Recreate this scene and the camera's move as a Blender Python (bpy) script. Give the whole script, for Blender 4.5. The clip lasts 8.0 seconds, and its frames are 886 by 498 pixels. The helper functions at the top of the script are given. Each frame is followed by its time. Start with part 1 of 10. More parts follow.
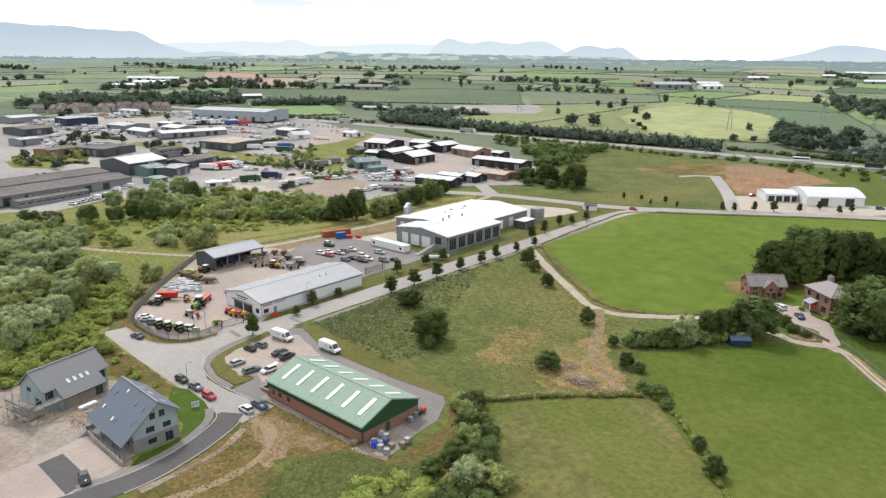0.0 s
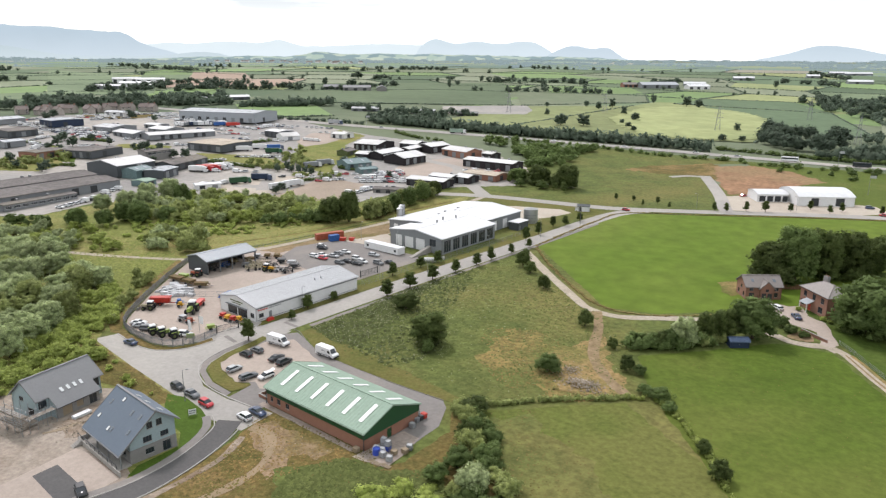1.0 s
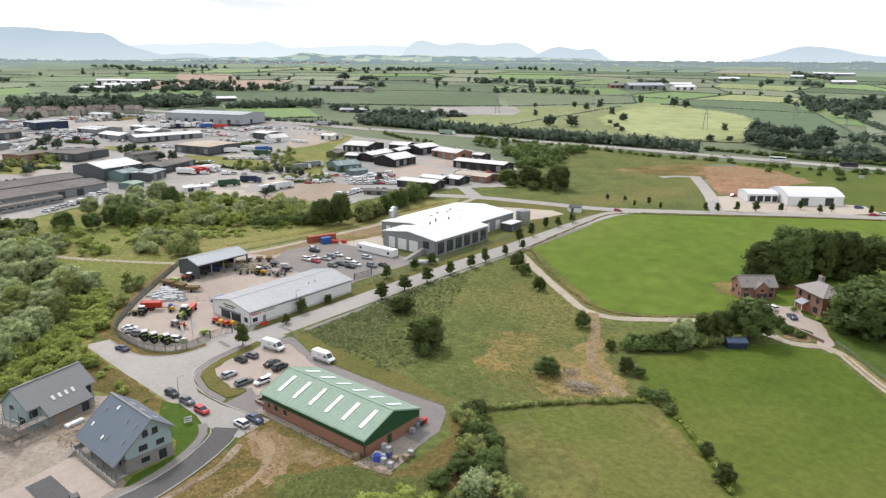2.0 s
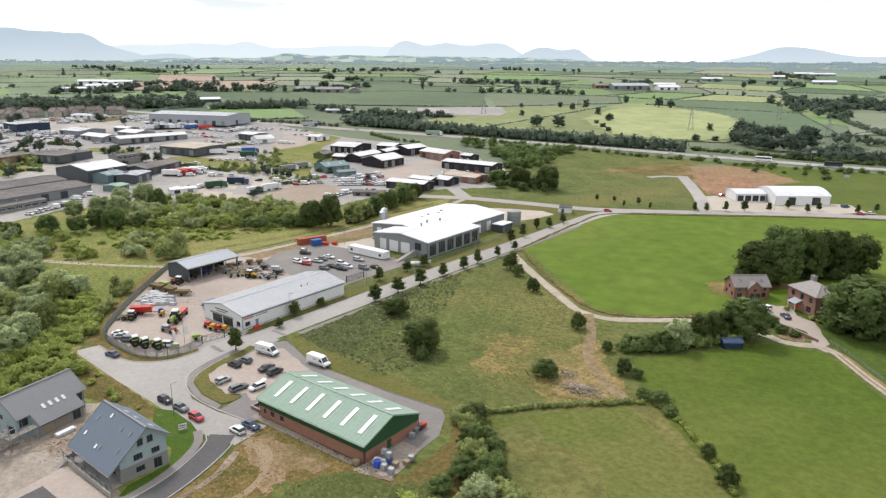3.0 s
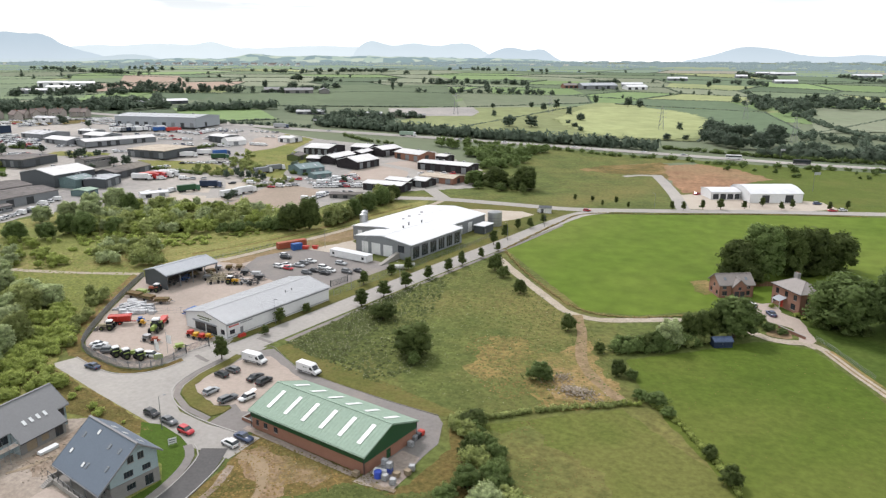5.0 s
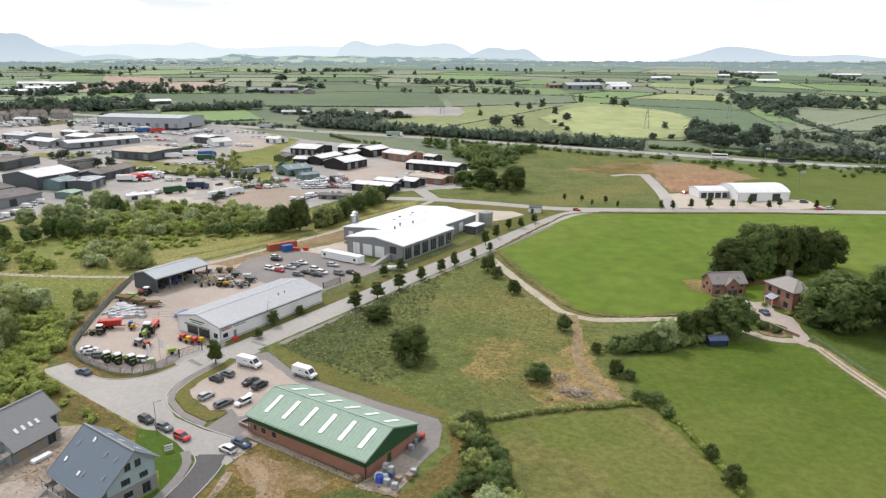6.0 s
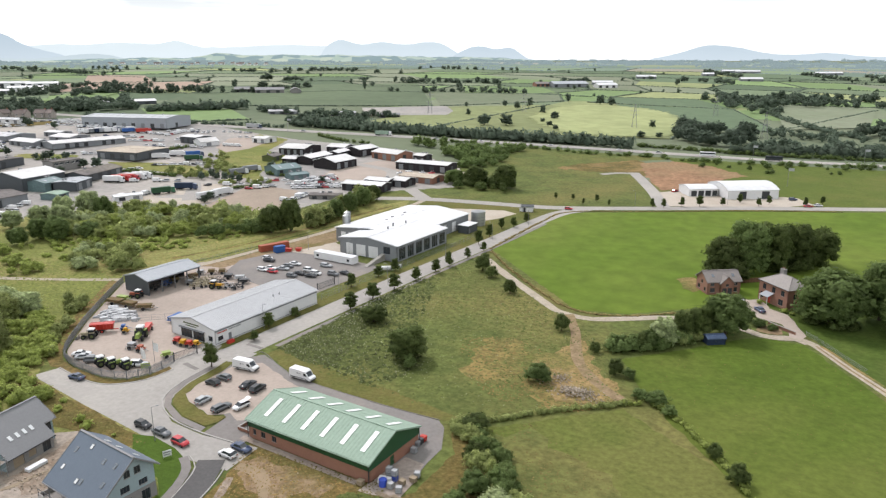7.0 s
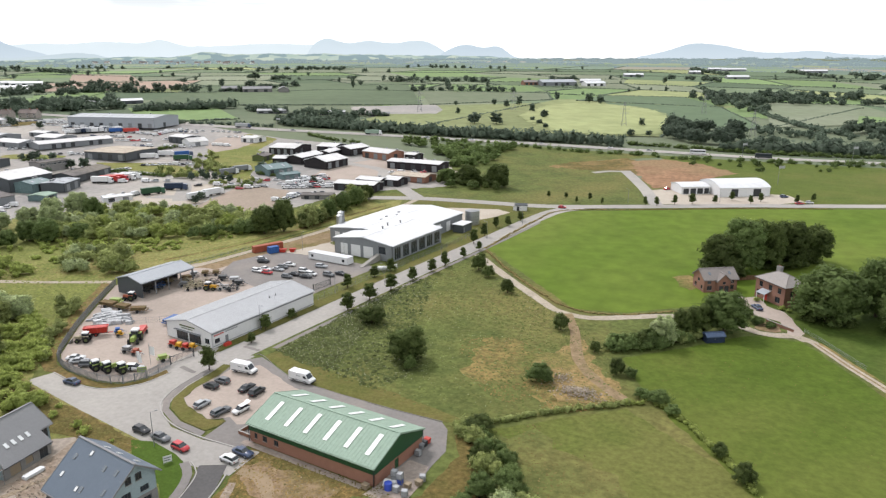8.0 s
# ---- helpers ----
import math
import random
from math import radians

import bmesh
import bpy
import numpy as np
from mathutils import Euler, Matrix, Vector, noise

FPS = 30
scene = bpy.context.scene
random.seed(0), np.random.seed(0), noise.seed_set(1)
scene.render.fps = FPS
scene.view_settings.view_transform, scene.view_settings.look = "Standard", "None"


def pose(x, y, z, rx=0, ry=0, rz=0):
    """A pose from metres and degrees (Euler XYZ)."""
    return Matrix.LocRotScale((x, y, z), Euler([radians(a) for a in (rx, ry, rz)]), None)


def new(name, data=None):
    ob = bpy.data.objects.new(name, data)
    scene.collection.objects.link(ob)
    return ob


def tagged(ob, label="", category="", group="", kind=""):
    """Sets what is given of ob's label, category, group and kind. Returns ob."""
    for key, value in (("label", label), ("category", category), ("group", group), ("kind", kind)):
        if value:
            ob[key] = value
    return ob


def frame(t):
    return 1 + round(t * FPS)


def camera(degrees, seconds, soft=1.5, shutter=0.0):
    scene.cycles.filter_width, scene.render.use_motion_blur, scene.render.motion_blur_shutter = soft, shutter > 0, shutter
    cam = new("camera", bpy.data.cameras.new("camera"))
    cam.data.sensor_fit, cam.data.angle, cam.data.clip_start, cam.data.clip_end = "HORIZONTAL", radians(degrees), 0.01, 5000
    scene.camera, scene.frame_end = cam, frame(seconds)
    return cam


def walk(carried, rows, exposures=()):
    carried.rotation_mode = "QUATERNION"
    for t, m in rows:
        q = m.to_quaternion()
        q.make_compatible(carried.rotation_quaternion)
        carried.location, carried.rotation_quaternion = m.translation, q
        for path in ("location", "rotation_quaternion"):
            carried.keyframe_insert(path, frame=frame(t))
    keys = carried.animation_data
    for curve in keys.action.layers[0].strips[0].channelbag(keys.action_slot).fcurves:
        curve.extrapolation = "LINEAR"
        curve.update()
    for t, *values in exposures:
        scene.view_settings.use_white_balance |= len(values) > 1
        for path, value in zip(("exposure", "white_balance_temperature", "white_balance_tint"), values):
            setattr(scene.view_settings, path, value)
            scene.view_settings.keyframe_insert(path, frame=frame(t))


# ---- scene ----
cam = camera(64.76, 8.0, 1.3)
ROWS = [
    (0.0, 0.10, 0.10, 73.16, 74.78, -0.25, 35.66),
    (0.5, -1.55, 0.02, 73.27, 74.80, -0.22, 35.12),
    (1.0, -3.19, -0.06, 73.37, 74.82, -0.20, 34.58),
    (1.5, -4.70, -0.06, 73.35, 74.86, -0.16, 34.05),
    (3.0, -9.48, -0.31, 73.31, 74.94, -0.13, 32.16),
    (3.5, -11.04, -0.42, 73.34, 74.94, -0.12, 31.52),
    (4.0, -12.59, -0.57, 73.37, 74.95, -0.11, 30.83),
    (4.5, -14.11, -0.67, 73.35, 74.96, -0.07, 30.17),
    (6.0, -18.78, -1.24, 73.39, 74.95, 0.03, 28.16),
    (6.5, -20.30, -1.41, 73.40, 74.92, 0.05, 27.57),
    (7.0, -21.97, -1.50, 73.38, 74.87, 0.11, 26.97),
    (7.5, -23.52, -1.57, 73.35, 74.83, 0.16, 26.46),
    (8.0, -25.16, -1.63, 73.38, 74.76, 0.22, 25.91),
]
walk(cam, [(t, pose(x, y, z, rx, ry, rz)) for t, x, y, z, rx, ry, rz in ROWS])

# ---------------------------------------------------------------- light
sun_data = bpy.data.lights.new("sun", "SUN")
sun_data.energy, sun_data.angle, sun_data.color = 2.0, radians(9), (1.0, 0.925, 0.940)
sun = new("sun", sun_data)
SUN_FROM = Vector((-0.56, 0.28, 0.78))
sun.rotation_euler = SUN_FROM.to_track_quat("Z", "Y").to_euler()

world = bpy.data.worlds.new("sky")
scene.world = world
world.use_nodes = True
wt = world.node_tree
wt.nodes.clear()
w_out = wt.nodes.new("ShaderNodeOutputWorld")
w_bg = wt.nodes.new("ShaderNodeBackground")
w_sky = wt.nodes.new("ShaderNodeTexSky")
w_sky.sky_type, w_sky.sun_disc = "NISHITA", False
w_sky.sun_elevation, w_sky.sun_rotation = radians(51), math.atan2(SUN_FROM.x, SUN_FROM.y)
w_sky_gain = wt.nodes.new("ShaderNodeMix")
w_sky_gain.data_type, w_sky_gain.blend_type = "RGBA", "MULTIPLY"
w_sky_gain.inputs[0].default_value = 1.0
w_sky_gain.inputs[7].default_value = (0.10, 0.10, 0.10, 1)
w_co = wt.nodes.new("ShaderNodeTexCoord")
w_map = wt.nodes.new("ShaderNodeMapping")
w_map.inputs["Scale"].default_value = (1.0, 1.0, 4.5)
w_noise = wt.nodes.new("ShaderNodeTexNoise")
w_noise.inputs["Scale"].default_value, w_noise.inputs["Detail"].default_value = 2.6, 6.0
w_ramp = wt.nodes.new("ShaderNodeValToRGB")
w_ramp.color_ramp.elements[0].position, w_ramp.color_ramp.elements[1].position = 0.36, 0.53
w_ramp.color_ramp.elements[0].color, w_ramp.color_ramp.elements[1].color = (0.42, 0.42, 0.42, 1), (1, 1, 1, 1)
w_mix = wt.nodes.new("ShaderNodeMix")
w_mix.data_type = "RGBA"
w_mix.inputs[7].default_value = (1.02, 1.03, 1.04, 1)
wt.links.new(w_co.outputs["Generated"], w_map.inputs["Vector"])
wt.links.new(w_map.outputs[0], w_noise.inputs["Vector"])
wt.links.new(w_noise.outputs[0], w_ramp.inputs[0])
wt.links.new(w_ramp.outputs[0], w_mix.inputs[0])
wt.links.new(w_sky.outputs[0], w_sky_gain.inputs[6])
wt.links.new(w_sky_gain.outputs[2], w_mix.inputs[6])
w_map2, w_noise2 = wt.nodes.new("ShaderNodeMapping"), wt.nodes.new("ShaderNodeTexNoise")
w_map2.inputs["Scale"].default_value = (1.0, 1.0, 9.0)
w_noise2.inputs["Scale"].default_value, w_noise2.inputs["Detail"].default_value = 5.0, 6.0
w_base = wt.nodes.new("ShaderNodeMapRange")
w_base.inputs["From Min"].default_value, w_base.inputs["From Max"].default_value, w_base.inputs["To Max"].default_value = 0.50, 0.66, 0.9
w_sep, w_up, w_both, w_cloud = wt.nodes.new("ShaderNodeSeparateXYZ"), wt.nodes.new("ShaderNodeMapRange"), wt.nodes.new("ShaderNodeMath"), wt.nodes.new("ShaderNodeMix")
w_up.inputs["From Min"].default_value, w_up.inputs["From Max"].default_value = 0.03, 0.07
w_both.operation, w_cloud.data_type = "MULTIPLY", "RGBA"
w_cloud.inputs[7].default_value = (0.57, 0.60, 0.63, 1)
wt.links.new(w_co.outputs["Generated"], w_map2.inputs["Vector"])
wt.links.new(w_map2.outputs[0], w_noise2.inputs["Vector"])
wt.links.new(w_noise2.outputs[0], w_base.inputs["Value"])
wt.links.new(w_co.outputs["Generated"], w_sep.inputs[0])
wt.links.new(w_sep.outputs["Z"], w_up.inputs["Value"])
wt.links.new(w_base.outputs[0], w_both.inputs[0])
wt.links.new(w_up.outputs[0], w_both.inputs[1])
wt.links.new(w_both.outputs[0], w_cloud.inputs[0])
wt.links.new(w_mix.outputs[2], w_cloud.inputs[6])
wt.links.new(w_cloud.outputs[2], w_bg.inputs[0])
wt.links.new(w_bg.outputs[0], w_out.inputs[0])
scene.view_settings.exposure = 0.56


# ---------------------------------------------------------------- materials
def mat(name, c1, c2=None, scale=0.5, rough=0.85, metal=0.0, bump=0.0, bump_scale=None, fine=None, vary=0.0, island=0.0, c3=None, spec=0.06, mottle=0.2, soft=0.16):
    """Two-tone noise material in world metres. fine: scale of a second, finer mottling. vary / island: brightness spread per object / per loose piece.
    c3: a third colour in larger patches. mottle: strength of the fine mottling. soft: half-width of the blend between the two tones."""
    m = bpy.data.materials.new(name)
    m.use_nodes = True
    nt = m.node_tree
    b = nt.nodes["Principled BSDF"]
    b.inputs["Roughness"].default_value, b.inputs["Metallic"].default_value = rough, metal
    b.inputs["Specular IOR Level"].default_value = spec
    c2 = c2 or tuple(0.82 * v for v in c1)
    geo = nt.nodes.new("ShaderNodeNewGeometry")

    def noise_node(sc, detail=5.0, off=0.0):
        n = nt.nodes.new("ShaderNodeTexNoise")
        n.inputs["Scale"].default_value, n.inputs["Detail"].default_value = sc, detail
        n.inputs["Roughness"].default_value = 0.62
        if off:
            mp = nt.nodes.new("ShaderNodeMapping")
            mp.inputs["Location"].default_value = (off, -off, off)
            nt.links.new(geo.outputs["Position"], mp.inputs[0])
            nt.links.new(mp.outputs[0], n.inputs["Vector"])
        else:
            nt.links.new(geo.outputs["Position"], n.inputs["Vector"])
        return n

    def ramp(src, lo, hi):
        r = nt.nodes.new("ShaderNodeMapRange")
        r.inputs["From Min"].default_value, r.inputs["From Max"].default_value = lo, hi
        nt.links.new(src, r.inputs["Value"])
        return r.outputs[0]

    def mix(fac, a, c, mode="MIX"):
        x = nt.nodes.new("ShaderNodeMix")
        x.data_type, x.blend_type = "RGBA", mode
        for slot, v in ((0, fac), (6, a), (7, c)):
            if isinstance(v, (tuple, float, int)):
                x.inputs[slot].default_value = (*v, 1) if isinstance(v, tuple) else v
            else:
                nt.links.new(v, x.inputs[slot])
        return x.outputs[2]

    n1 = noise_node(scale)
    col = mix(ramp(n1.outputs[0], 0.5 - soft, 0.5 + soft), c1, c2)
    if c3:
        n3 = noise_node(scale * 0.23, 4.0, 37.0)
        col = mix(ramp(n3.outputs[0], 0.48, 0.66), col, c3)
    if fine:
        n2 = noise_node(fine, 3.0, 11.0)
        g = nt.nodes.new("ShaderNodeMapRange")
        g.inputs["From Min"].default_value, g.inputs["From Max"].default_value = 0.3, 0.7
        g.inputs["To Min"].default_value, g.inputs["To Max"].default_value = 1 - mottle, 1 + mottle
        nt.links.new(n2.outputs[0], g.inputs["Value"])
        hs = nt.nodes.new("ShaderNodeHueSaturation")
        nt.links.new(g.outputs[0], hs.inputs["Value"])
        nt.links.new(col, hs.inputs["Color"])
        col = hs.outputs[0]
    for amount, node, sock in ((vary, "ShaderNodeObjectInfo", "Random"), (island, "ShaderNodeNewGeometry", "Random Per Island")):
        if amount:
            o = nt.nodes.new(node)
            g = nt.nodes.new("ShaderNodeMapRange")
            g.inputs["To Min"].default_value, g.inputs["To Max"].default_value = 1 - amount, 1 + amount
            nt.links.new(o.outputs[sock], g.inputs["Value"])
            hs = nt.nodes.new("ShaderNodeHueSaturation")
            nt.links.new(g.outputs[0], hs.inputs["Value"])
            nt.links.new(col, hs.inputs["Color"])
            col = hs.outputs[0]
    nt.links.new(col, b.inputs["Base Color"])
    if bump:
        nb = noise_node(bump_scale or (fine or scale) * 2, 4.0, 5.0)
        bp = nt.nodes.new("ShaderNodeBump")
        bp.inputs["Strength"].default_value, bp.inputs["Distance"].default_value = min(1.0, bump), 0.25
        nt.links.new(nb.outputs[0], bp.inputs["Height"])
        nt.links.new(bp.outputs[0], b.inputs["Normal"])
    return m


def leaf_mat(name, c1, c2, vary=0.16):
    """Foliage: light also passes through the leaves."""
    m = mat(name, c1, c2, scale=0.16, rough=0.7, fine=1.5, vary=vary, island=0.22, spec=0.1, mottle=0.3)
    nt = m.node_tree
    b, out = nt.nodes["Principled BSDF"], nt.nodes["Material Output"]
    tr, mx = nt.nodes.new("ShaderNodeBsdfTranslucent"), nt.nodes.new("ShaderNodeMixShader")
    mx.inputs[0].default_value = 0.45
    nt.links.new(b.inputs["Base Color"].links[0].from_socket, tr.inputs["Color"])
    nt.links.new(b.outputs[0], mx.inputs[1])
    nt.links.new(tr.outputs[0], mx.inputs[2])
    nt.links.new(mx.outputs[0], out.inputs["Surface"])
    return m


def glass_mat(name, tint=(0.02, 0.025, 0.03)):
    m = mat(name, tint, tuple(1.3 * v for v in tint), scale=0.8, rough=0.08, spec=0.6)
    return m


M_MEADOW = mat("rough_meadow", (0.106, 0.126, 0.038), (0.064, 0.082, 0.024), 0.075, fine=0.6, bump=0.8, bump_scale=0.8, c3=(0.132, 0.124, 0.043), mottle=0.30, soft=0.18)
M_MEADOW_DRY = mat("drying_meadow", (0.215, 0.158, 0.062), (0.112, 0.108, 0.037), 0.20, fine=0.7, bump=0.9, bump_scale=0.9, c3=(0.092, 0.104, 0.032), mottle=0.34, soft=0.16)
M_SCRUB = mat("scrub_grass", (0.168, 0.178, 0.054), (0.112, 0.132, 0.036), 0.11, fine=1.0, bump=0.9, bump_scale=1.0, c3=(0.215, 0.190, 0.074), mottle=0.32, soft=0.18)
# grass darker than the open pasture: tree shade mixed into its colour
M_GARDEN = mat("shade_tinted_lawn", (0.066, 0.098, 0.020), (0.050, 0.078, 0.016), 0.12, fine=0.7, bump=0.3, c3=(0.080, 0.102, 0.026), mottle=0.2)
M_BANK = mat("seeding_bank_grass", (0.225, 0.205, 0.078), (0.150, 0.158, 0.048), 0.10, fine=0.9, bump=0.8, c3=(0.190, 0.196, 0.070), mottle=0.28, soft=0.16)
M_DRY = mat("dry_grass", (0.150, 0.108, 0.040), (0.080, 0.076, 0.024), 0.20, fine=1.0, mottle=0.36, bump=0.9, c3=(0.200, 0.138, 0.064), soft=0.16)
M_LAWN = mat("mown_lawn", (0.070, 0.109, 0.016), (0.060, 0.092, 0.014), 0.1, fine=1.5, bump=0.3, mottle=0.09, soft=0.3)
M_HOUSE_LAWN = mat("lush_lawn", (0.064, 0.106, 0.017), (0.046, 0.080, 0.012), 0.25, fine=1.5, bump=0.4, mottle=0.16, soft=0.25)
M_VERGE = mat("grass_verge", (0.102, 0.106, 0.030), (0.124, 0.108, 0.038), 0.16, fine=1.2, bump=0.6, c3=(0.080, 0.092, 0.024), mottle=0.2)
M_FIELD_BRIGHT = mat("silage_field", (0.094, 0.142, 0.019), (0.074, 0.117, 0.015), 0.022, fine=0.16, bump=0.1, c3=(0.116, 0.150, 0.028), mottle=0.16, soft=0.25)
M_FIELD_PASTURE = mat("grazed_pasture", (0.076, 0.112, 0.0175), (0.056, 0.086, 0.013), 0.06, fine=0.6, bump=0.25, c3=(0.092, 0.114, 0.024), mottle=0.17, soft=0.2)
M_FIELD_MID = mat("unmown_paddock", (0.090, 0.116, 0.025), (0.068, 0.092, 0.018), 0.08, fine=0.8, bump=0.5, c3=(0.112, 0.118, 0.034), soft=0.22, mottle=0.22)
# far_ colours and open country: distance haze mixed in, greyer and bluer than near by
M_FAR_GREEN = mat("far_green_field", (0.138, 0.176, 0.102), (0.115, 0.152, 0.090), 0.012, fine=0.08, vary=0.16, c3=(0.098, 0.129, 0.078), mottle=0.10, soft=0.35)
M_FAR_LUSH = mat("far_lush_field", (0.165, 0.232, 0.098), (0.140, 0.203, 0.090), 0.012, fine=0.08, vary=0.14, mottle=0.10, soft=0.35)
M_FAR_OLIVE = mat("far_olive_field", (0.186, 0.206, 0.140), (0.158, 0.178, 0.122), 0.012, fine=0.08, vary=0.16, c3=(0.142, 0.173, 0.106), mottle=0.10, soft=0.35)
# hay colour; on the parkland patch it also stands in for sunlight
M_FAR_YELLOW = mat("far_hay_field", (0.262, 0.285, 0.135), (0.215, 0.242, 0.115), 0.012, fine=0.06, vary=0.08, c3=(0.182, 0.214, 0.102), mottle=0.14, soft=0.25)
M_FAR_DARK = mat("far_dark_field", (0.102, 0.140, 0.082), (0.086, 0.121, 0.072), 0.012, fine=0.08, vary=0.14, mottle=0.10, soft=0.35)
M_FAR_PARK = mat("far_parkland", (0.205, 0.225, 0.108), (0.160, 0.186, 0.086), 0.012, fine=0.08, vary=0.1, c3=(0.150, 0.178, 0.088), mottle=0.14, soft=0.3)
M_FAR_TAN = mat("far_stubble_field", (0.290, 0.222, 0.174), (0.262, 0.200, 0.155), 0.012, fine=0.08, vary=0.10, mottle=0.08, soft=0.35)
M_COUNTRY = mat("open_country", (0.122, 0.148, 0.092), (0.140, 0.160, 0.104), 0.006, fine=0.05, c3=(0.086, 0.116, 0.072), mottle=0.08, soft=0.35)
M_ASPHALT = mat("worn_asphalt", (0.300, 0.287, 0.266), (0.263, 0.252, 0.235), 0.10, rough=0.9, fine=0.9, bump=0.05, c3=(0.326, 0.311, 0.285), mottle=0.09, soft=0.3)
M_ASPHALT_DARK = mat("newer_asphalt", (0.100, 0.098, 0.096), (0.085, 0.083, 0.083), 0.2, rough=0.9, fine=1.6, bump=0.1, mottle=0.09, soft=0.3)
M_ASPHALT_MID = mat("car_park_asphalt", (0.200, 0.188, 0.178), (0.168, 0.158, 0.150), 0.12, rough=0.9, fine=1.2, bump=0.1, c3=(0.235, 0.212, 0.190), mottle=0.09, soft=0.3)
M_GRAVEL = mat("pinkish_hardcore", (0.351, 0.300, 0.259), (0.311, 0.266, 0.231), 0.14, rough=0.95, fine=1.3, bump=0.35, c3=(0.285, 0.244, 0.211), mottle=0.09, soft=0.3)
M_GRAVEL_PALE = mat("pale_gravel", (0.400, 0.359, 0.303), (0.355, 0.318, 0.268), 0.12, rough=0.95, fine=1.2, bump=0.3, c3=(0.326, 0.285, 0.237), mottle=0.09, soft=0.3)
M_SITE = mat("churned_site_ground", (0.300, 0.262, 0.222), (0.215, 0.180, 0.148), 0.16, rough=0.95, fine=1.1, bump=0.4, c3=(0.185, 0.142, 0.105), mottle=0.2, soft=0.22)
M_LOT = mat("levelled_tan_soil", (0.300, 0.248, 0.202), (0.252, 0.206, 0.166), 0.05, rough=0.95, fine=0.8, bump=0.3, c3=(0.225, 0.190, 0.148), mottle=0.12, soft=0.25)
M_TRACK = mat("stony_track", (0.350, 0.310, 0.252), (0.292, 0.256, 0.204), 0.25, rough=0.95, fine=1.5, bump=0.4)
M_DIRT = mat("trodden_dirt", (0.262, 0.200, 0.135), (0.205, 0.160, 0.100), 0.2, rough=0.95, fine=0.7, bump=0.15, soft=0.3, mottle=0.1)
M_WASTE = mat("weedy_bare_soil", (0.262, 0.188, 0.128), (0.170, 0.122, 0.068), 0.30, rough=0.95, fine=1.2, bump=0.5, c3=(0.120, 0.102, 0.038), mottle=0.28, soft=0.16)
M_SPOIL = mat("orange_brown_soil", (0.262, 0.180, 0.086), (0.160, 0.130, 0.052), 0.26, rough=0.95, fine=1.1, bump=0.5, c3=(0.112, 0.116, 0.036), mottle=0.28, soft=0.16)
M_TRACK_EARTH = mat("worn_earth", (0.240, 0.178, 0.112), (0.180, 0.134, 0.076), 0.35, rough=0.95, fine=1.2, bump=0.3, c3=(0.145, 0.122, 0.052), mottle=0.22, soft=0.2)
M_EARTH = mat("bare_earth", (0.290, 0.175, 0.105), (0.165, 0.100, 0.060), 0.06, rough=0.95, fine=0.4, bump=0.5, c3=(0.215, 0.150, 0.085), mottle=0.25, soft=0.2)
M_MUD = mat("churned_mud", (0.205, 0.158, 0.118), (0.262, 0.222, 0.180), 0.35, rough=0.95, fine=1.2, bump=0.5, c3=(0.150, 0.108, 0.076), mottle=0.25, soft=0.2)
M_CONCRETE = mat("concrete", (0.296, 0.285, 0.266), (0.252, 0.240, 0.222), 0.3, rough=0.9, fine=2.0, bump=0.1, mottle=0.09, soft=0.3)
M_CONCRETE_WARM = mat("stained_concrete", (0.315, 0.270, 0.238), (0.245, 0.208, 0.180), 0.35, rough=0.92, fine=1.6, bump=0.15, c3=(0.205, 0.168, 0.140), mottle=0.16, soft=0.25)
M_KERB = mat("concrete_kerb", (0.340, 0.329, 0.311), (0.296, 0.285, 0.266), 0.6, rough=0.9, mottle=0.09, soft=0.3)
M_YARD = mat("estate_yard", (0.290, 0.278, 0.262), (0.215, 0.208, 0.200), 0.03, rough=0.92, fine=0.30, bump=0.1, c3=(0.335, 0.312, 0.280), mottle=0.12, soft=0.3)

M_GREEN_ROOF = mat("pale_green_sheet", (0.248, 0.326, 0.262), (0.222, 0.298, 0.238), 0.25, rough=0.8, fine=1.6, spec=0.15, mottle=0.07, soft=0.4)
M_GREEN_CLAD = mat("dark_green_cladding", (0.013, 0.063, 0.022), (0.010, 0.052, 0.018), 0.5, rough=0.5, spec=0.4, mottle=0.05, soft=0.4)
M_BRICK = mat("red_brick", (0.266, 0.137, 0.096), (0.215, 0.107, 0.074), 0.8, rough=0.9, fine=4.0, bump=0.15, mottle=0.05, soft=0.4, spec=0.3)
M_BRICK_RED = mat("orange_red_brick", (0.255, 0.137, 0.100), (0.211, 0.111, 0.081), 0.8, rough=0.9, fine=4.0, bump=0.15, mottle=0.05, soft=0.4, spec=0.3)
M_ROOFLIGHT = mat("translucent_rooflight", (0.697, 0.714, 0.705), (0.629, 0.654, 0.646), 0.9, rough=0.4, mottle=0.05, soft=0.4, spec=0.3)
M_GREY_ROOF = mat("pale_grey_sheet", (0.348, 0.359, 0.370), (0.318, 0.329, 0.340), 0.1, rough=0.45, fine=0.7, spec=0.4, mottle=0.05, soft=0.4)
M_SHED_ROOF = mat("galvanised_sheet", (0.296, 0.318, 0.340), (0.259, 0.281, 0.303), 0.12, rough=0.45, fine=0.9, spec=0.4, mottle=0.05, soft=0.4)
M_WHITE_ROOF = mat("white_sheet_roof", (0.560, 0.572, 0.584), (0.500, 0.512, 0.526), 0.05, rough=0.5, fine=0.4, mottle=0.08, soft=0.4, spec=0.3)
M_WHITE_WALL = mat("white_render", (0.629, 0.633, 0.637), (0.578, 0.582, 0.586), 0.4, rough=0.8, fine=1.5, mottle=0.05, soft=0.4, spec=0.3)
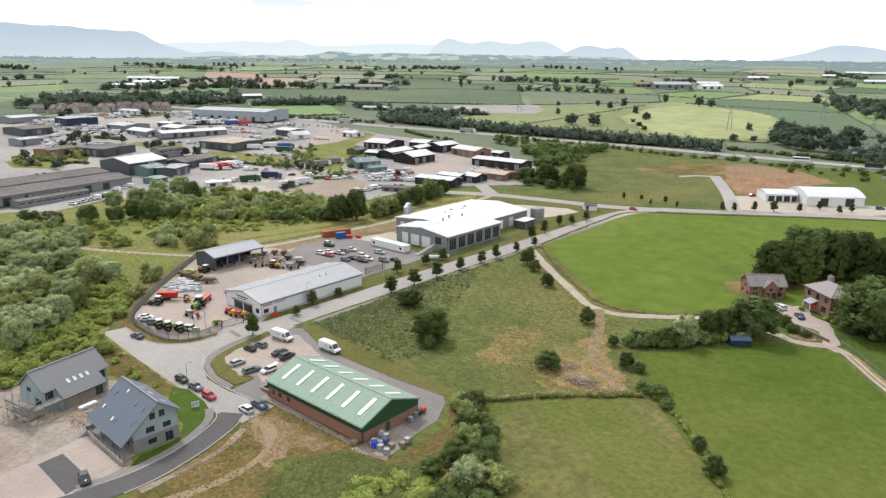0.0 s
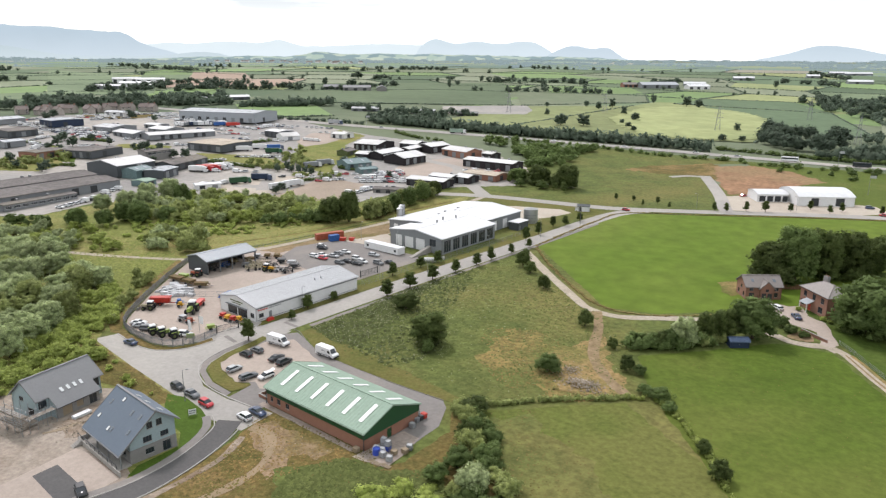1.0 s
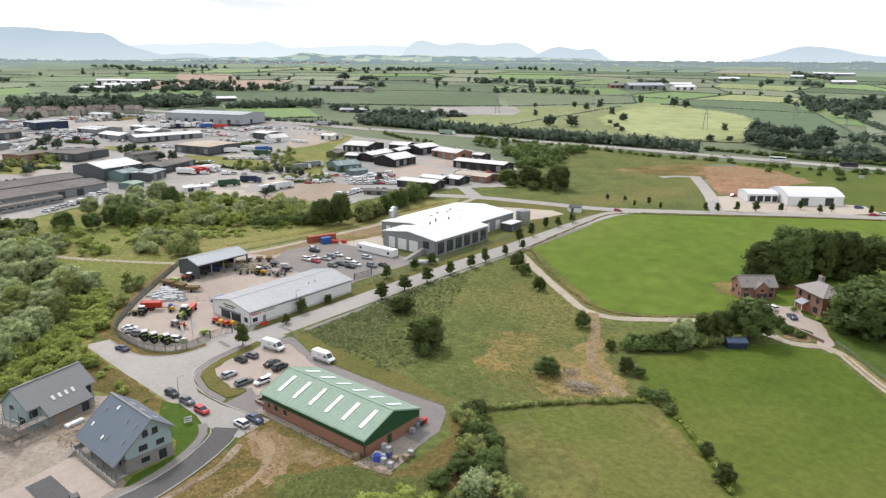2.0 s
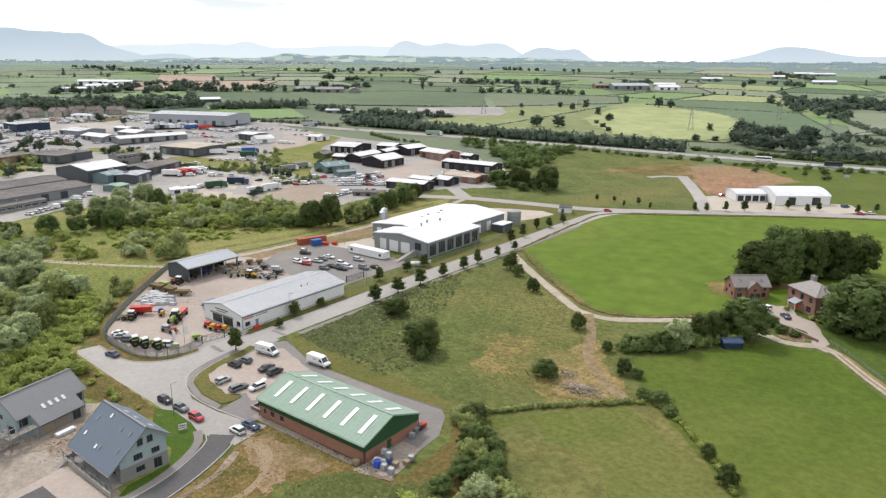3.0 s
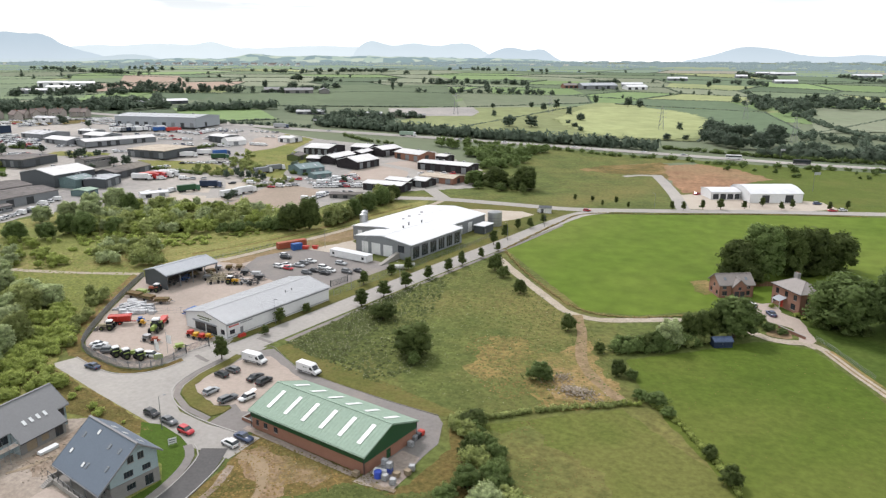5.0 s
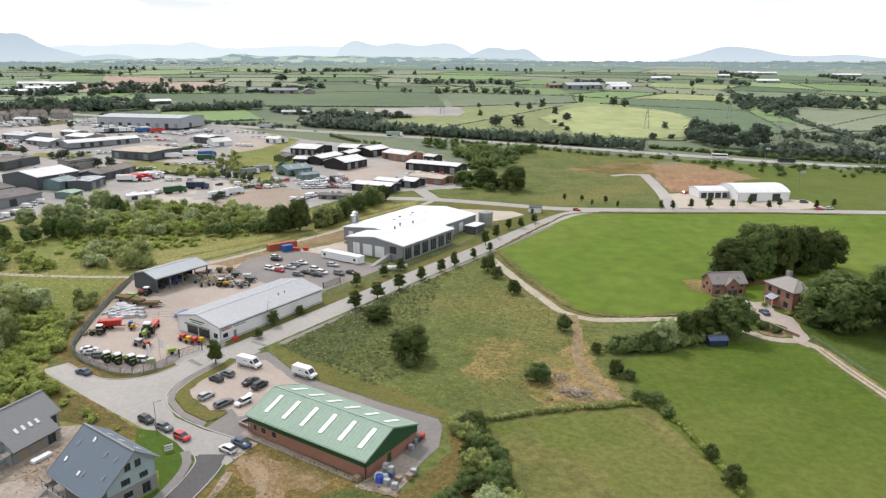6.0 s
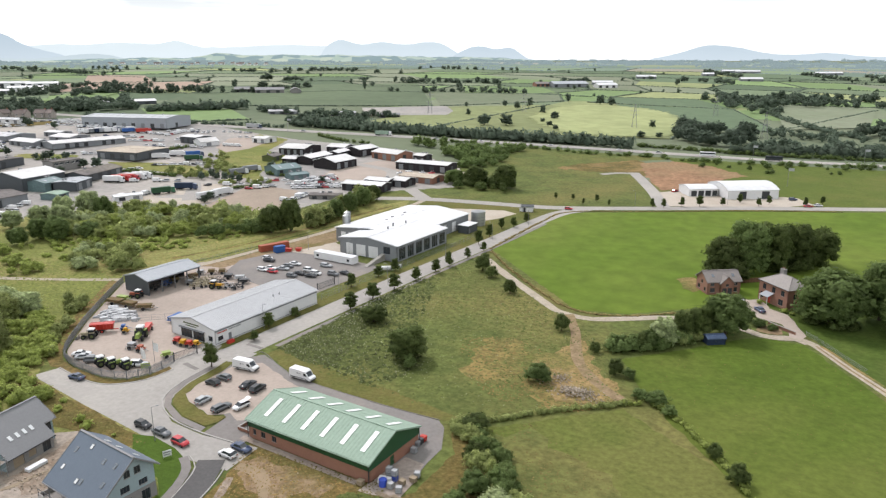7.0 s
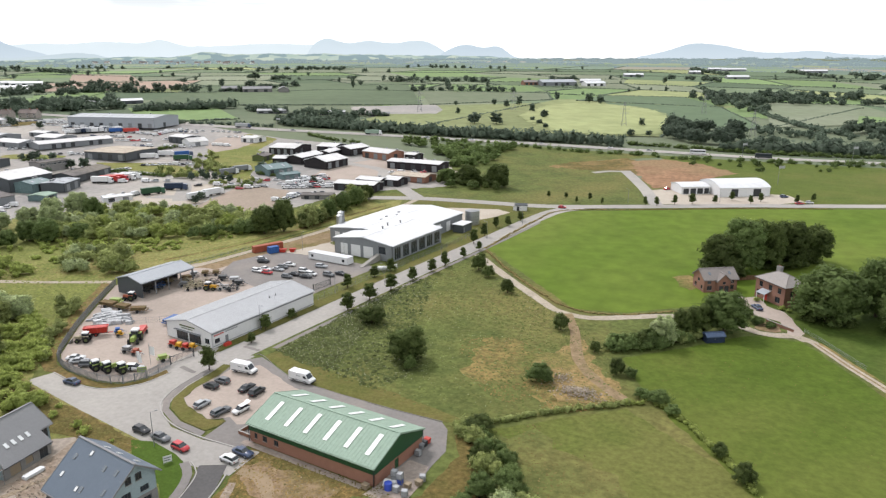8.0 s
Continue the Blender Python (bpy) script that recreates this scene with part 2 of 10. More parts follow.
M_GREY_CLAD = mat("mid_grey_cladding", (0.192, 0.204, 0.215), (0.170, 0.181, 0.192), 0.5, rough=0.55, fine=1.5, mottle=0.05, soft=0.4, spec=0.3)
M_DARK_CLAD = mat("dark_grey_cladding", (0.070, 0.078, 0.085), (0.059, 0.067, 0.074), 0.5, rough=0.6, fine=1.5, mottle=0.05, soft=0.4, spec=0.3)
M_STEEL = mat("galvanised_steel", (0.266, 0.274, 0.281), (0.222, 0.229, 0.237), 1.5, rough=0.45, metal=0.6, mottle=0.05, soft=0.4, spec=0.3)
M_STAINLESS = mat("brushed_steel", (0.407, 0.422, 0.429), (0.348, 0.363, 0.370), 0.8, rough=0.35, metal=0.7, mottle=0.05, soft=0.4, spec=0.3)
M_SLATE = mat("blue_grey_slate", (0.100, 0.126, 0.159), (0.090, 0.115, 0.147), 0.5, rough=0.6, fine=2.4, bump=0.12, spec=0.35, mottle=0.05, soft=0.4)
M_SLATE_GREY = mat("grey_slate", (0.185, 0.189, 0.194), (0.167, 0.170, 0.176), 0.5, rough=0.7, fine=2.4, bump=0.12, mottle=0.05, soft=0.4, spec=0.3)
M_SLATE_BROWN = mat("weathered_slate", (0.205, 0.186, 0.174), (0.165, 0.149, 0.140), 0.5, rough=0.8, fine=2.0, bump=0.12, mottle=0.08, soft=0.4, spec=0.3)
M_SLATE_WARM = mat("lichened_slate", (0.262, 0.243, 0.228), (0.215, 0.198, 0.186), 0.6, rough=0.8, fine=2.2, bump=0.12, mottle=0.1, soft=0.4, spec=0.3)
M_BLUE_CLAD = mat("pale_blue_boarding", (0.274, 0.344, 0.359), (0.252, 0.318, 0.333), 0.6, rough=0.75, fine=2.5, mottle=0.05, soft=0.4, spec=0.3)
M_STONE = mat("grey_stone_facing", (0.222, 0.218, 0.211), (0.163, 0.159, 0.152), 1.1, rough=0.9, fine=4.0, bump=0.4, mottle=0.05, soft=0.4, spec=0.3)
M_BOARD = mat("brown_fence_boards", (0.185, 0.110, 0.068), (0.140, 0.084, 0.052), 1.2, rough=0.85, fine=4.0, vary=0.2, mottle=0.1)
M_TIMBER = mat("scaffold_timber", (0.266, 0.215, 0.148), (0.200, 0.159, 0.111), 1.2, rough=0.85, fine=4.0, mottle=0.05, soft=0.4, spec=0.3)
M_GLASS = glass_mat("dark_glazing")
M_GLASS_SKY = glass_mat("roof_window_glass", (0.10, 0.12, 0.14))
M_FRAME_WHITE = mat("white_frame", (0.612, 0.612, 0.612), (0.561, 0.561, 0.561), 1.0, rough=0.5, mottle=0.05, soft=0.4, spec=0.3)
M_FRAME_DARK = mat("dark_frame", (0.037, 0.041, 0.044), (0.030, 0.033, 0.037), 1.0, rough=0.5, mottle=0.05, soft=0.4, spec=0.3)
M_FENCE = mat("weathered_palisade", (0.210, 0.216, 0.224), (0.180, 0.186, 0.194), 0.8, rough=0.6, metal=0.2, mottle=0.05, soft=0.4, spec=0.3)
M_BARK = mat("bark", (0.089, 0.070, 0.052), (0.063, 0.050, 0.037), 2.0, rough=0.95, fine=6.0, bump=0.5)
M_LEAF_DARK = leaf_mat("dark_foliage", (0.112, 0.146, 0.046), (0.076, 0.102, 0.033))
M_LEAF = leaf_mat("mid_foliage", (0.300, 0.340, 0.124), (0.216, 0.252, 0.090))
M_LEAF_PALE = leaf_mat("willow_foliage", (0.385, 0.442, 0.230), (0.298, 0.356, 0.172))
M_LEAF_SCRUB = leaf_mat("scrub_foliage", (0.345, 0.405, 0.112), (0.26, 0.315, 0.083))
M_LEAF_DEEP = leaf_mat("deep_green_foliage", (0.152, 0.208, 0.07), (0.106, 0.15, 0.05))
# blued leaf colour: distance haze is mixed into it
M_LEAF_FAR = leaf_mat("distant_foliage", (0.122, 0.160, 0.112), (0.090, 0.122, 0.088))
M_RED = mat("red_paint", (0.425, 0.030, 0.017), (0.357, 0.025, 0.015), 1.0, rough=0.45, spec=0.5)
M_BLUE = mat("blue_paint", (0.025, 0.093, 0.281), (0.021, 0.076, 0.238), 1.0, rough=0.5, spec=0.3)
M_NAVY = mat("navy_cladding", (0.016, 0.030, 0.063), (0.013, 0.024, 0.052), 0.5, rough=0.6, spec=0.3)
M_YELLOW = mat("yellow_paint", (0.527, 0.289, 0.017), (0.468, 0.255, 0.017), 1.0, rough=0.5, spec=0.3)
M_LIME = mat("lime_green_paint", (0.235, 0.310, 0.075), (0.195, 0.262, 0.062), 1.0, rough=0.45, spec=0.3)
M_OLIVE = mat("olive_machine_paint", (0.089, 0.111, 0.037), (0.067, 0.085, 0.030), 1.0, rough=0.6, spec=0.3)
M_BLACK = mat("black_rubber", (0.015, 0.015, 0.016), (0.012, 0.012, 0.013), 2.0, rough=0.85, spec=0.3)
M_RIM = mat("wheel_alloy", (0.333, 0.333, 0.340), (0.281, 0.281, 0.289), 3.0, rough=0.4, metal=0.6, spec=0.3)
M_LAMP = mat("lamp_lens", (0.595, 0.612, 0.612), (0.527, 0.544, 0.552), 3.0, rough=0.15, spec=0.6)
M_LAMP_RED = mat("tail_lamp_lens", (0.259, 0.015, 0.015), (0.222, 0.015, 0.015), 3.0, rough=0.2, spec=0.6)
M_RUST = mat("rusty_red_steel", (0.306, 0.081, 0.043), (0.246, 0.064, 0.034), 0.8, rough=0.65, fine=3.0, spec=0.3)
M_TEAL = mat("teal_sheet", (0.118, 0.178, 0.181), (0.104, 0.155, 0.159), 0.3, rough=0.55, fine=1.5, spec=0.3)


# ---------------------------------------------------------------- building blocks
def land(x, y):
    """Height of the ground: level near by, climbing slowly to the far plain."""
    s = -0.8 * x + 0.6 * y - 430.0
    soft = 60.0 * math.log1p(math.exp(min(s / 60.0, 50.0)))
    h = 73.0 * (1.0 - math.exp(-soft / 1200.0))
    r = math.hypot(x, y)
    if r > 1500:
        k = min(1.0, (r - 1500) / 1500)
        h += k * 7.0 * noise.noise(Vector((x / 700.0, y / 700.0, 2.3)))
    return h


class Mesh:
    """Collects faces, then becomes one mesh object."""

    def __init__(self):
        self.v, self.f = [], []

    def poly(self, pts):
        n = len(self.v)
        self.v += [tuple(p) for p in pts]
        self.f.append(tuple(range(n, n + len(pts))))
        return self

    def hull(self, lower, upper):
        """A closed prism between two rings of equal length (counter-clockwise from above)."""
        n, k = len(self.v), len(lower)
        self.v += [tuple(p) for p in lower] + [tuple(p) for p in upper]
        self.f.append(tuple(range(n + k - 1, n - 1, -1)))
        self.f.append(tuple(range(n + k, n + 2 * k)))
        self.f += [(n + i, n + (i + 1) % k, n + k + (i + 1) % k, n + k + i) for i in range(k)]
        return self

    def box(self, x0, y0, z0, x1, y1, z1):
        a = [(x0, y0), (x1, y0), (x1, y1), (x0, y1)]
        return self.hull([(*p, z0) for p in a], [(*p, z1) for p in a])

    def taper(self, x0, y0, z0, x1, y1, z1, dx, dy):
        a = [(x0, y0), (x1, y0), (x1, y1), (x0, y1)]
        b = [(x0 + dx, y0 + dy), (x1 - dx, y0 + dy), (x1 - dx, y1 - dy), (x0 + dx, y1 - dy)]
        return self.hull([(*p, z0) for p in a], [(*p, z1) for p in b])

    def tube(self, a, b, r0, r1=None, n=10):
        a, b = Vector(a), Vector(b)
        r1 = r0 if r1 is None else r1
        q = (b - a).to_track_quat("Z", "Y")
        ring = [Vector((math.cos(6.28318 * i / n), math.sin(6.28318 * i / n), 0)) for i in range(n)]
        return self.hull([a + q @ (p * r0) for p in ring], [b + q @ (p * r1) for p in ring])

    def extrude_y(self, outline, y0, y1):
        """An outline in x and z, drawn out along y."""
        return self.hull([(x, y0, z) for x, z in outline], [(x, y1, z) for x, z in outline])

    def add(self, other, m):
        n = len(self.v)
        self.v += [tuple(m @ Vector(p)) for p in other.v]
        self.f += [tuple(i + n for i in f) for f in other.f]
        return self

    def mesh(self, name, material, smooth=False):
        me = bpy.data.meshes.new(name)
        me.from_pydata(self.v, [], self.f)
        if material:
            me.materials.append(material)
        if smooth:
            me.shade_smooth()
        me.update()
        bm = bmesh.new()
        bm.from_mesh(me)
        bmesh.ops.recalc_face_normals(bm, faces=bm.faces)
        bm.to_mesh(me)
        bm.free()
        return me


def part(name, m, material, parent=None, label="", smooth=False, at=None):
    ob = new(name, m if isinstance(m, bpy.types.Mesh) else m.mesh(name, material, smooth))
    if parent:
        ob.parent = parent
    if at is not None:
        ob.matrix_basis = at
    if label:
        ob["label"] = label
    return ob


def thing(name, x, y, turn=0.0, label="", category="", group="", kind="", z=None):
    ob = new(name)
    ob.empty_display_size = 0.5
    ob.matrix_basis = pose(x, y, land(x, y) if z is None else z, 0, 0, turn)
    return tagged(ob, label, category, group, kind)


def smooth_line(points, step=4.0):
    """Points along a rounded line through the given ones."""
    p = [Vector(q) for q in points]
    p = [2 * p[0] - p[1], *p, 2 * p[-1] - p[-2]]
    out = []
    for i in range(1, len(p) - 2):
        n = max(2, int((p[i + 1] - p[i]).length / step))
        for k in range(n):
            t = k / n
            out.append(0.5 * (2 * p[i] + (p[i + 1] - p[i - 1]) * t + (2 * p[i - 1] - 5 * p[i] + 4 * p[i + 1] - p[i + 2]) * t * t
                              + (3 * p[i] - p[i - 1] - 3 * p[i + 1] + p[i + 2]) * t ** 3))
    return out + [p[-2]]


def ribbon(name, points, width, lift, material, label, category, thick=0.0, step=4.0, wobble=0.0, kind="structure"):
    """A strip of road, path or kerb along a rounded line."""
    line = smooth_line(points, step)
    m, left, right = Mesh(), [], []
    for i, c in enumerate(line):
        d = (line[min(i + 1, len(line) - 1)] - line[max(i - 1, 0)]).normalized()
        s = Vector((-d.y, d.x))
        w = 0.5 * width * (1 + wobble * noise.noise(Vector((c.x * 0.13, c.y * 0.13, width))))
        for side, keep in ((w, left), (-w, right)):
            e = c + s * side
            keep.append((e.x, e.y, land(e.x, e.y) + lift))
    n = len(line)
    if thick:
        for i in range(n - 1):
            quad = [right[i], right[i + 1], left[i + 1], left[i]]
            m.hull([(x, y, z - thick) for x, y, z in quad], quad)
    else:
        m.v = left + right
        m.f = [(n + i, n + i + 1, i + 1, i) for i in range(n - 1)]
    return tagged(part(name, m, material), label, category, kind=kind)


def patch(name, points, lift, material, label, category, rounded=False, cell=0.0, ragged=0.0):
    """A flat piece of ground with the given outline."""
    ring = smooth_line([*points, points[0]], 3.0)[:-1] if rounded else [Vector(q) for q in points]
    if not cell and max(land(q.x, q.y) for q in ring) > 0.04:
        cell = 20.0
    if ragged:
        dense = []
        for a, c in zip(ring, ring[1:] + ring[:1]):
            k = max(1, int((c - a).length / 1.2))
            for i in range(k):
                q = a.lerp(c, i / k)
                dense.append(q + ragged * Vector((noise.noise(Vector((q.x * 0.25, q.y * 0.25, 1.0))), noise.noise(Vector((q.x * 0.25, q.y * 0.25, 9.0))))))
                dense[-1] += 0.45 * ragged * Vector((noise.noise(Vector((q.x * 0.8, q.y * 0.8, 4.0))), noise.noise(Vector((q.x * 0.8, q.y * 0.8, 6.0)))))
        ring = dense
    bm = bmesh.new()
    f = bm.faces.new([bm.verts.new((q.x, q.y, 0)) for q in ring])
    f.normal_update()
    if f.normal.z < 0:
        f.normal_flip()
    bmesh.ops.triangulate(bm, faces=bm.faces[:])
    if cell:
        for _ in range(7):
            long = [e for e in bm.edges if e.calc_length() > cell]
            if not long:
                break
            bmesh.ops.subdivide_edges(bm, edges=long, cuts=1)
            bmesh.ops.triangulate(bm, faces=bm.faces[:])
    for v in bm.verts:
        v.co.z = land(v.co.x, v.co.y) + lift
    bmesh.ops.recalc_face_normals(bm, faces=bm.faces[:])
    me = bpy.data.meshes.new(name)
    bm.to_mesh(me)
    bm.free()
    if me.polygons[0].normal.z < 0:
        me.flip_normals()
    me.materials.append(material)
    return tagged(new(name, me), label, category, kind="structure")


# ---------------------------------------------------------------- the ground, one sheet to the horizon
def ground_sheet():
    radii, r = [0.0], 30.0
    while r < 4850:
        radii.append(r)
        r += max(15.0, 0.03 * r)
    n, m = 240, Mesh()
    m.v.append((0, 0, land(0, 0)))
    for r in radii[1:]:
        for k in range(n):
            a = 2 * math.pi * k / n
            x, y = r * math.cos(a), r * math.sin(a)
            m.v.append((x, y, land(x, y)))
    m.f += [(0, 1 + k, 1 + (k + 1) % n) for k in range(n)]
    for j in range(len(radii) - 2):
        o, p = 1 + j * n, 1 + (j + 1) * n
        m.f += [(o + k, p + k, p + (k + 1) % n, o + (k + 1) % n) for k in range(n)]
    me = bpy.data.meshes.new("ground")
    me.from_pydata(m.v, [], m.f)
    me.materials.append(M_COUNTRY)
    me.shade_smooth()
    tagged(new("ground", me), "gently rising green farmland under everything", "ground", kind="structure")


ground_sheet()

# ---------------------------------------------------------------- fields and yards near by
patch("rough_grass", [(-440, -90), (170, -90), (260, 330), (160, 470), (-60, 440), (-230, 430), (-250, 300), (-345, 200), (-440, 120)], 0.008, M_MEADOW,
      "rough grass between yards and fields", "rough grass")
patch("meadow", [(-139, 127), (-123, 121), (-97, 118), (-80, 117.5), (-66, 128), (-49, 141), (-56, 165), (-42, 178), (-30, 193), (-44, 207), (-60, 193), (-80, 190), (-126, 234), (-133, 215), (-137, 170)], 0.03, M_MEADOW,
      "rough olive meadow with tussocks and dry patches", "meadow", ragged=0.8)
patch("scrubland", [(-420, -30), (-118, -60), (-100, 40), (-112, 66), (-126, 84), (-180, 92), (-190, 103), (-228, 154), (-212, 206), (-198, 300), (-232, 312), (-248, 246), (-290, 255), (-330, 232), (-346, 196), (-345, 157), (-420, 90)], 0.02, M_SCRUB,
      "overgrown scrubby grassland with weeds", "scrubland", ragged=1.5)
patch("waste_ground", [(-114, 96), (-84, 93), (-84, 87), (-78, 86), (-75, 92), (-74.5, 106), (-80, 116), (-78, 114), (-68, 108), (-57, 95), (-40, 78), (-20, 60), (-60, 20), (-100, 30), (-106, 60), (-108, 80)], 0.025, M_DRY,
      "dry tufted waste ground with bare soil", "waste ground", ragged=0.8)
patch("silage_field", [(-127, 248), (-125, 300), (-120, 328), (-89, 345), (-41, 371), (0, 389), (160, 462), (260, 330), (40, 262), (0, 245), (-20, 232), (-42, 215), (-62, 198.5), (-77, 195)], 0.04, M_FIELD_BRIGHT,
      "bright even green silage field", "field", ragged=0.5)
patch("house_garden", [(-47, 214), (-20, 232), (0, 245), (30, 250), (30, 190), (-6, 194), (-17, 206), (-26, 222)], 0.06, M_GARDEN,
      "trimmed garden lawn beside brick houses", "lawn", ragged=0.4)
patch("east_paddock", [(-12.4, 202), (30, 190), (120, 120), (60, 105), (42, 111), (14, 157.5), (4.2, 173.6), (-3.2, 185), (-7.4, 192.2), (-11, 198)], 0.05, M_GARDEN, "short grass beyond the stony drive", "field", ragged=0.4)
patch("grazed_field", [(-56, 165), (-42, 179), (-29, 193.5), (-26, 195.6), (-19, 196.0), (-14.8, 195.6), (-11.6, 190), (-3.6, 177), (0, 171), (10, 155), (38, 109), (80, 40), (0, 60), (-22, 115), (-46, 146)], 0.045, M_FIELD_PASTURE,
      "green grazed pasture with faint tracks", "field", ragged=0.7)
patch("paddock", [(-77, 113.5), (-64, 126), (-49.5, 138.5), (-26, 121), (-14, 100), (-40, 72), (-57, 95), (-68, 108)], 0.045, M_FIELD_MID,
      "small unmown paddock with rough corners", "field", ragged=0.8)
patch("roadside_field", [(-225, 420), (-200, 370), (-196, 336), (-160, 341), (-128, 345), (-90, 362), (-78, 370), (-92, 408), (-120, 470), (-146, 500), (-101, 540), (-60, 545), (-230, 540)], 0.05, M_MEADOW,
      "rough olive pasture beside the trunk road", "field", ragged=1.2)
patch("verge_field", [(-72, 366), (-20, 392), (0, 404), (150, 475), (150, 560), (-40, 548), (-112, 546), (-92, 505), (-62, 470)], 0.05, M_FIELD_MID,
      "rough green field behind the white hall", "field", ragged=1.0)
patch("stripped_site", [(-123, 507), (-102, 528), (-75, 517), (-50, 486), (-61, 468), (-67, 446), (-78, 420), (-90, 410), (-106, 449)], 0.08, M_EARTH,
      "bare brown earth of a stripped building site", "bare earth", ragged=3.0)
patch("trampled_grass", [(-171, 456), (-158, 484), (-127, 520), (-118, 508), (-108, 450), (-121, 462), (-141, 456)], 0.07, M_DRY,
      "tan trampled grass beside the stripped ground", "dry grass", ragged=4.0)
patch("roadside_verge", [(-136, 310), (-122, 330), (-128, 333), (-160, 327), (-196, 322), (-190, 290), (-160, 285), (-146, 275), (-143, 240), (-146, 214), (-134, 230)], 0.055, M_VERGE,
      "dry mown verge round the factory corner", "grass verge", ragged=0.5)
patch("bank", [(-226, 163), (-216, 180), (-211.4, 207), (-205, 247), (-199, 306), (-206, 320), (-218.3, 277), (-221, 249), (-226.2, 220), (-231, 208), (-238, 191), (-246, 176)], 0.05, M_BANK,
      "long yellow-green grass bank behind the yards", "grass bank", ragged=1.5)
ribbon("bank_band", [(-236, 172), (-228, 191), (-223.5, 208), (-219, 227), (-214.5, 264), (-207, 305)], 2.2, 0.07, M_SCRUB, "greener band of rank grass along the bank", "grass bank", wobble=0.9, step=2)
ribbon("bank_band", [(-226, 168), (-219, 184), (-214.2, 207), (-209.5, 236), (-205.5, 264), (-201.5, 300)], 1.8, 0.075, M_MEADOW, "dark ditch of wet grass below the bank", "grass bank", wobble=0.5, step=2)
ribbon("bank_band", [(-231, 180), (-221, 207), (-216.8, 226), (-211.5, 264), (-205.5, 302)], 1.6, 0.08, M_DRY, "dry tan band of grass along the bank", "grass bank", wobble=0.9, step=2)
patch("yard_margin", [(-213.4, 178), (-208, 202.6), (-203.6, 243), (-198.6, 262), (-189.2, 228), (-196.6, 208), (-200.7, 196), (-205, 180)], 0.083, M_TRACK_EARTH, "dusty tan margin between car park and track", "bare earth", ragged=1.2)
patch("lower_verge", [(-139, 127), (-123, 119.6), (-98, 117), (-82, 116.6), (-78.5, 119), (-98, 123.4), (-121, 127.5), (-137, 133)], 0.06, M_VERGE,
      "strip of mown verge beside the car park", "grass verge", ragged=0.3)

# industrial estate far left
patch("estate_yard", [(-345, 160), (-352, 195), (-322, 228), (-307, 250), (-268, 243), (-246, 248), (-243, 296), (-232, 330), (-200, 362), (-222, 420), (-290, 470), (-400, 466), (-470, 478), (-620, 520), (-720, 350), (-640, 160), (-420, 80)], 0.05, M_YARD,
      "grey surfaced yards of a trading estate", "yard", cell=22.0, ragged=1.5)
patch("sand_lot", [(-290, 254), (-297, 277), (-305, 304), (-292, 311), (-273, 310), (-260, 286), (-251, 260), (-268, 258)], 0.13, M_LOT,
      "levelled pinkish gravel lot", "gravel lot", cell=22.0, ragged=1.0)
patch("lorry_lot", [(-335, 242), (-338, 292), (-318, 309), (-293, 262), (-306, 252)], 0.11, M_GRAVEL_PALE,
      "pale lorry park surface", "yard", cell=22.0, ragged=0.8)
patch("craft_yard", [(-285, 345), (-300, 385), (-285, 425), (-255, 440), (-215, 410), (-205, 380), (-232, 352)], 0.11, M_GRAVEL,
      "pale courtyard between dark sheds", "yard", cell=22.0, ragged=0.6)
patch("grass_slope", [(-345, 330), (-310, 320), (-330, 345), (-340, 400), (-380, 410), (-402, 462), (-440, 470), (-420, 400), (-372, 350)], 0.12, M_SCRUB,
      "sloping green bank between the yards", "grass bank", cell=22.0, ragged=1.5)

patch("gravel_compound", [(-422, 399), (-445, 438), (-442, 458), (-420, 462), (-405, 436), (-398, 409), (-401, 388)], 0.14, M_GRAVEL, "pinkish levelled compound with parked trailers", "gravel lot", cell=22.0, ragged=0.6)

# dealership yard, factory yard and car parks
patch("machinery_yard", [(-222, 151), (-200.5, 121), (-187, 105.2), (-181.6, 101.6), (-175.6, 99.8), (-164.7, 98.9), (-158.6, 100.8), (-156.2, 105), (-156, 124), (-172, 128), (-170, 167), (-158, 170), (-159, 186), (-200, 190), (-217, 182)], 0.07, M_GRAVEL,
      "pinkish hardcore yard for farm machinery", "yard")
patch("staff_car_park", [(-206, 190), (-200, 176), (-170, 167.6), (-157, 167), (-155.5, 186), (-153, 207), (-176, 210), (-200, 208)], 0.085, M_ASPHALT_MID,
      "worn asphalt staff car park", "car park")
patch("factory_yard", [(-206, 206), (-200, 208), (-176, 210), (-176, 222), (-189, 228), (-190, 284), (-155, 284), (-146, 300), (-142, 314), (-150, 318), (-172, 312), (-193, 298), (-205, 249)], 0.075, M_GRAVEL_PALE,
      "pale gravel apron round the factory", "yard", ragged=0.5)
patch("access_strip", [(-157, 105), (-150, 110), (-150.8, 121), (-153, 126), (-157, 125)], 0.08, M_ASPHALT, "asphalt apron at the yard gate", "yard")
patch("junction", [(-180.3, 92.2), (-178.7, 97.1), (-167.4, 95.3), (-159.9, 96.3), (-154.2, 101.9), (-152.8, 109.6), (-151.8, 124), (-140.9, 126), (-141.2, 107), (-142, 100), (-138.9, 93.8), (-132.7, 90.4), (-123.2, 89.4), (-109.7, 90.8), (-109.5, 82), (-119.5, 81.4), (-138.3, 84.5), (-155.2, 87), (-178.3, 91)], 0.075, M_ASPHALT,
      "pale worn asphalt of the estate junction", "road")
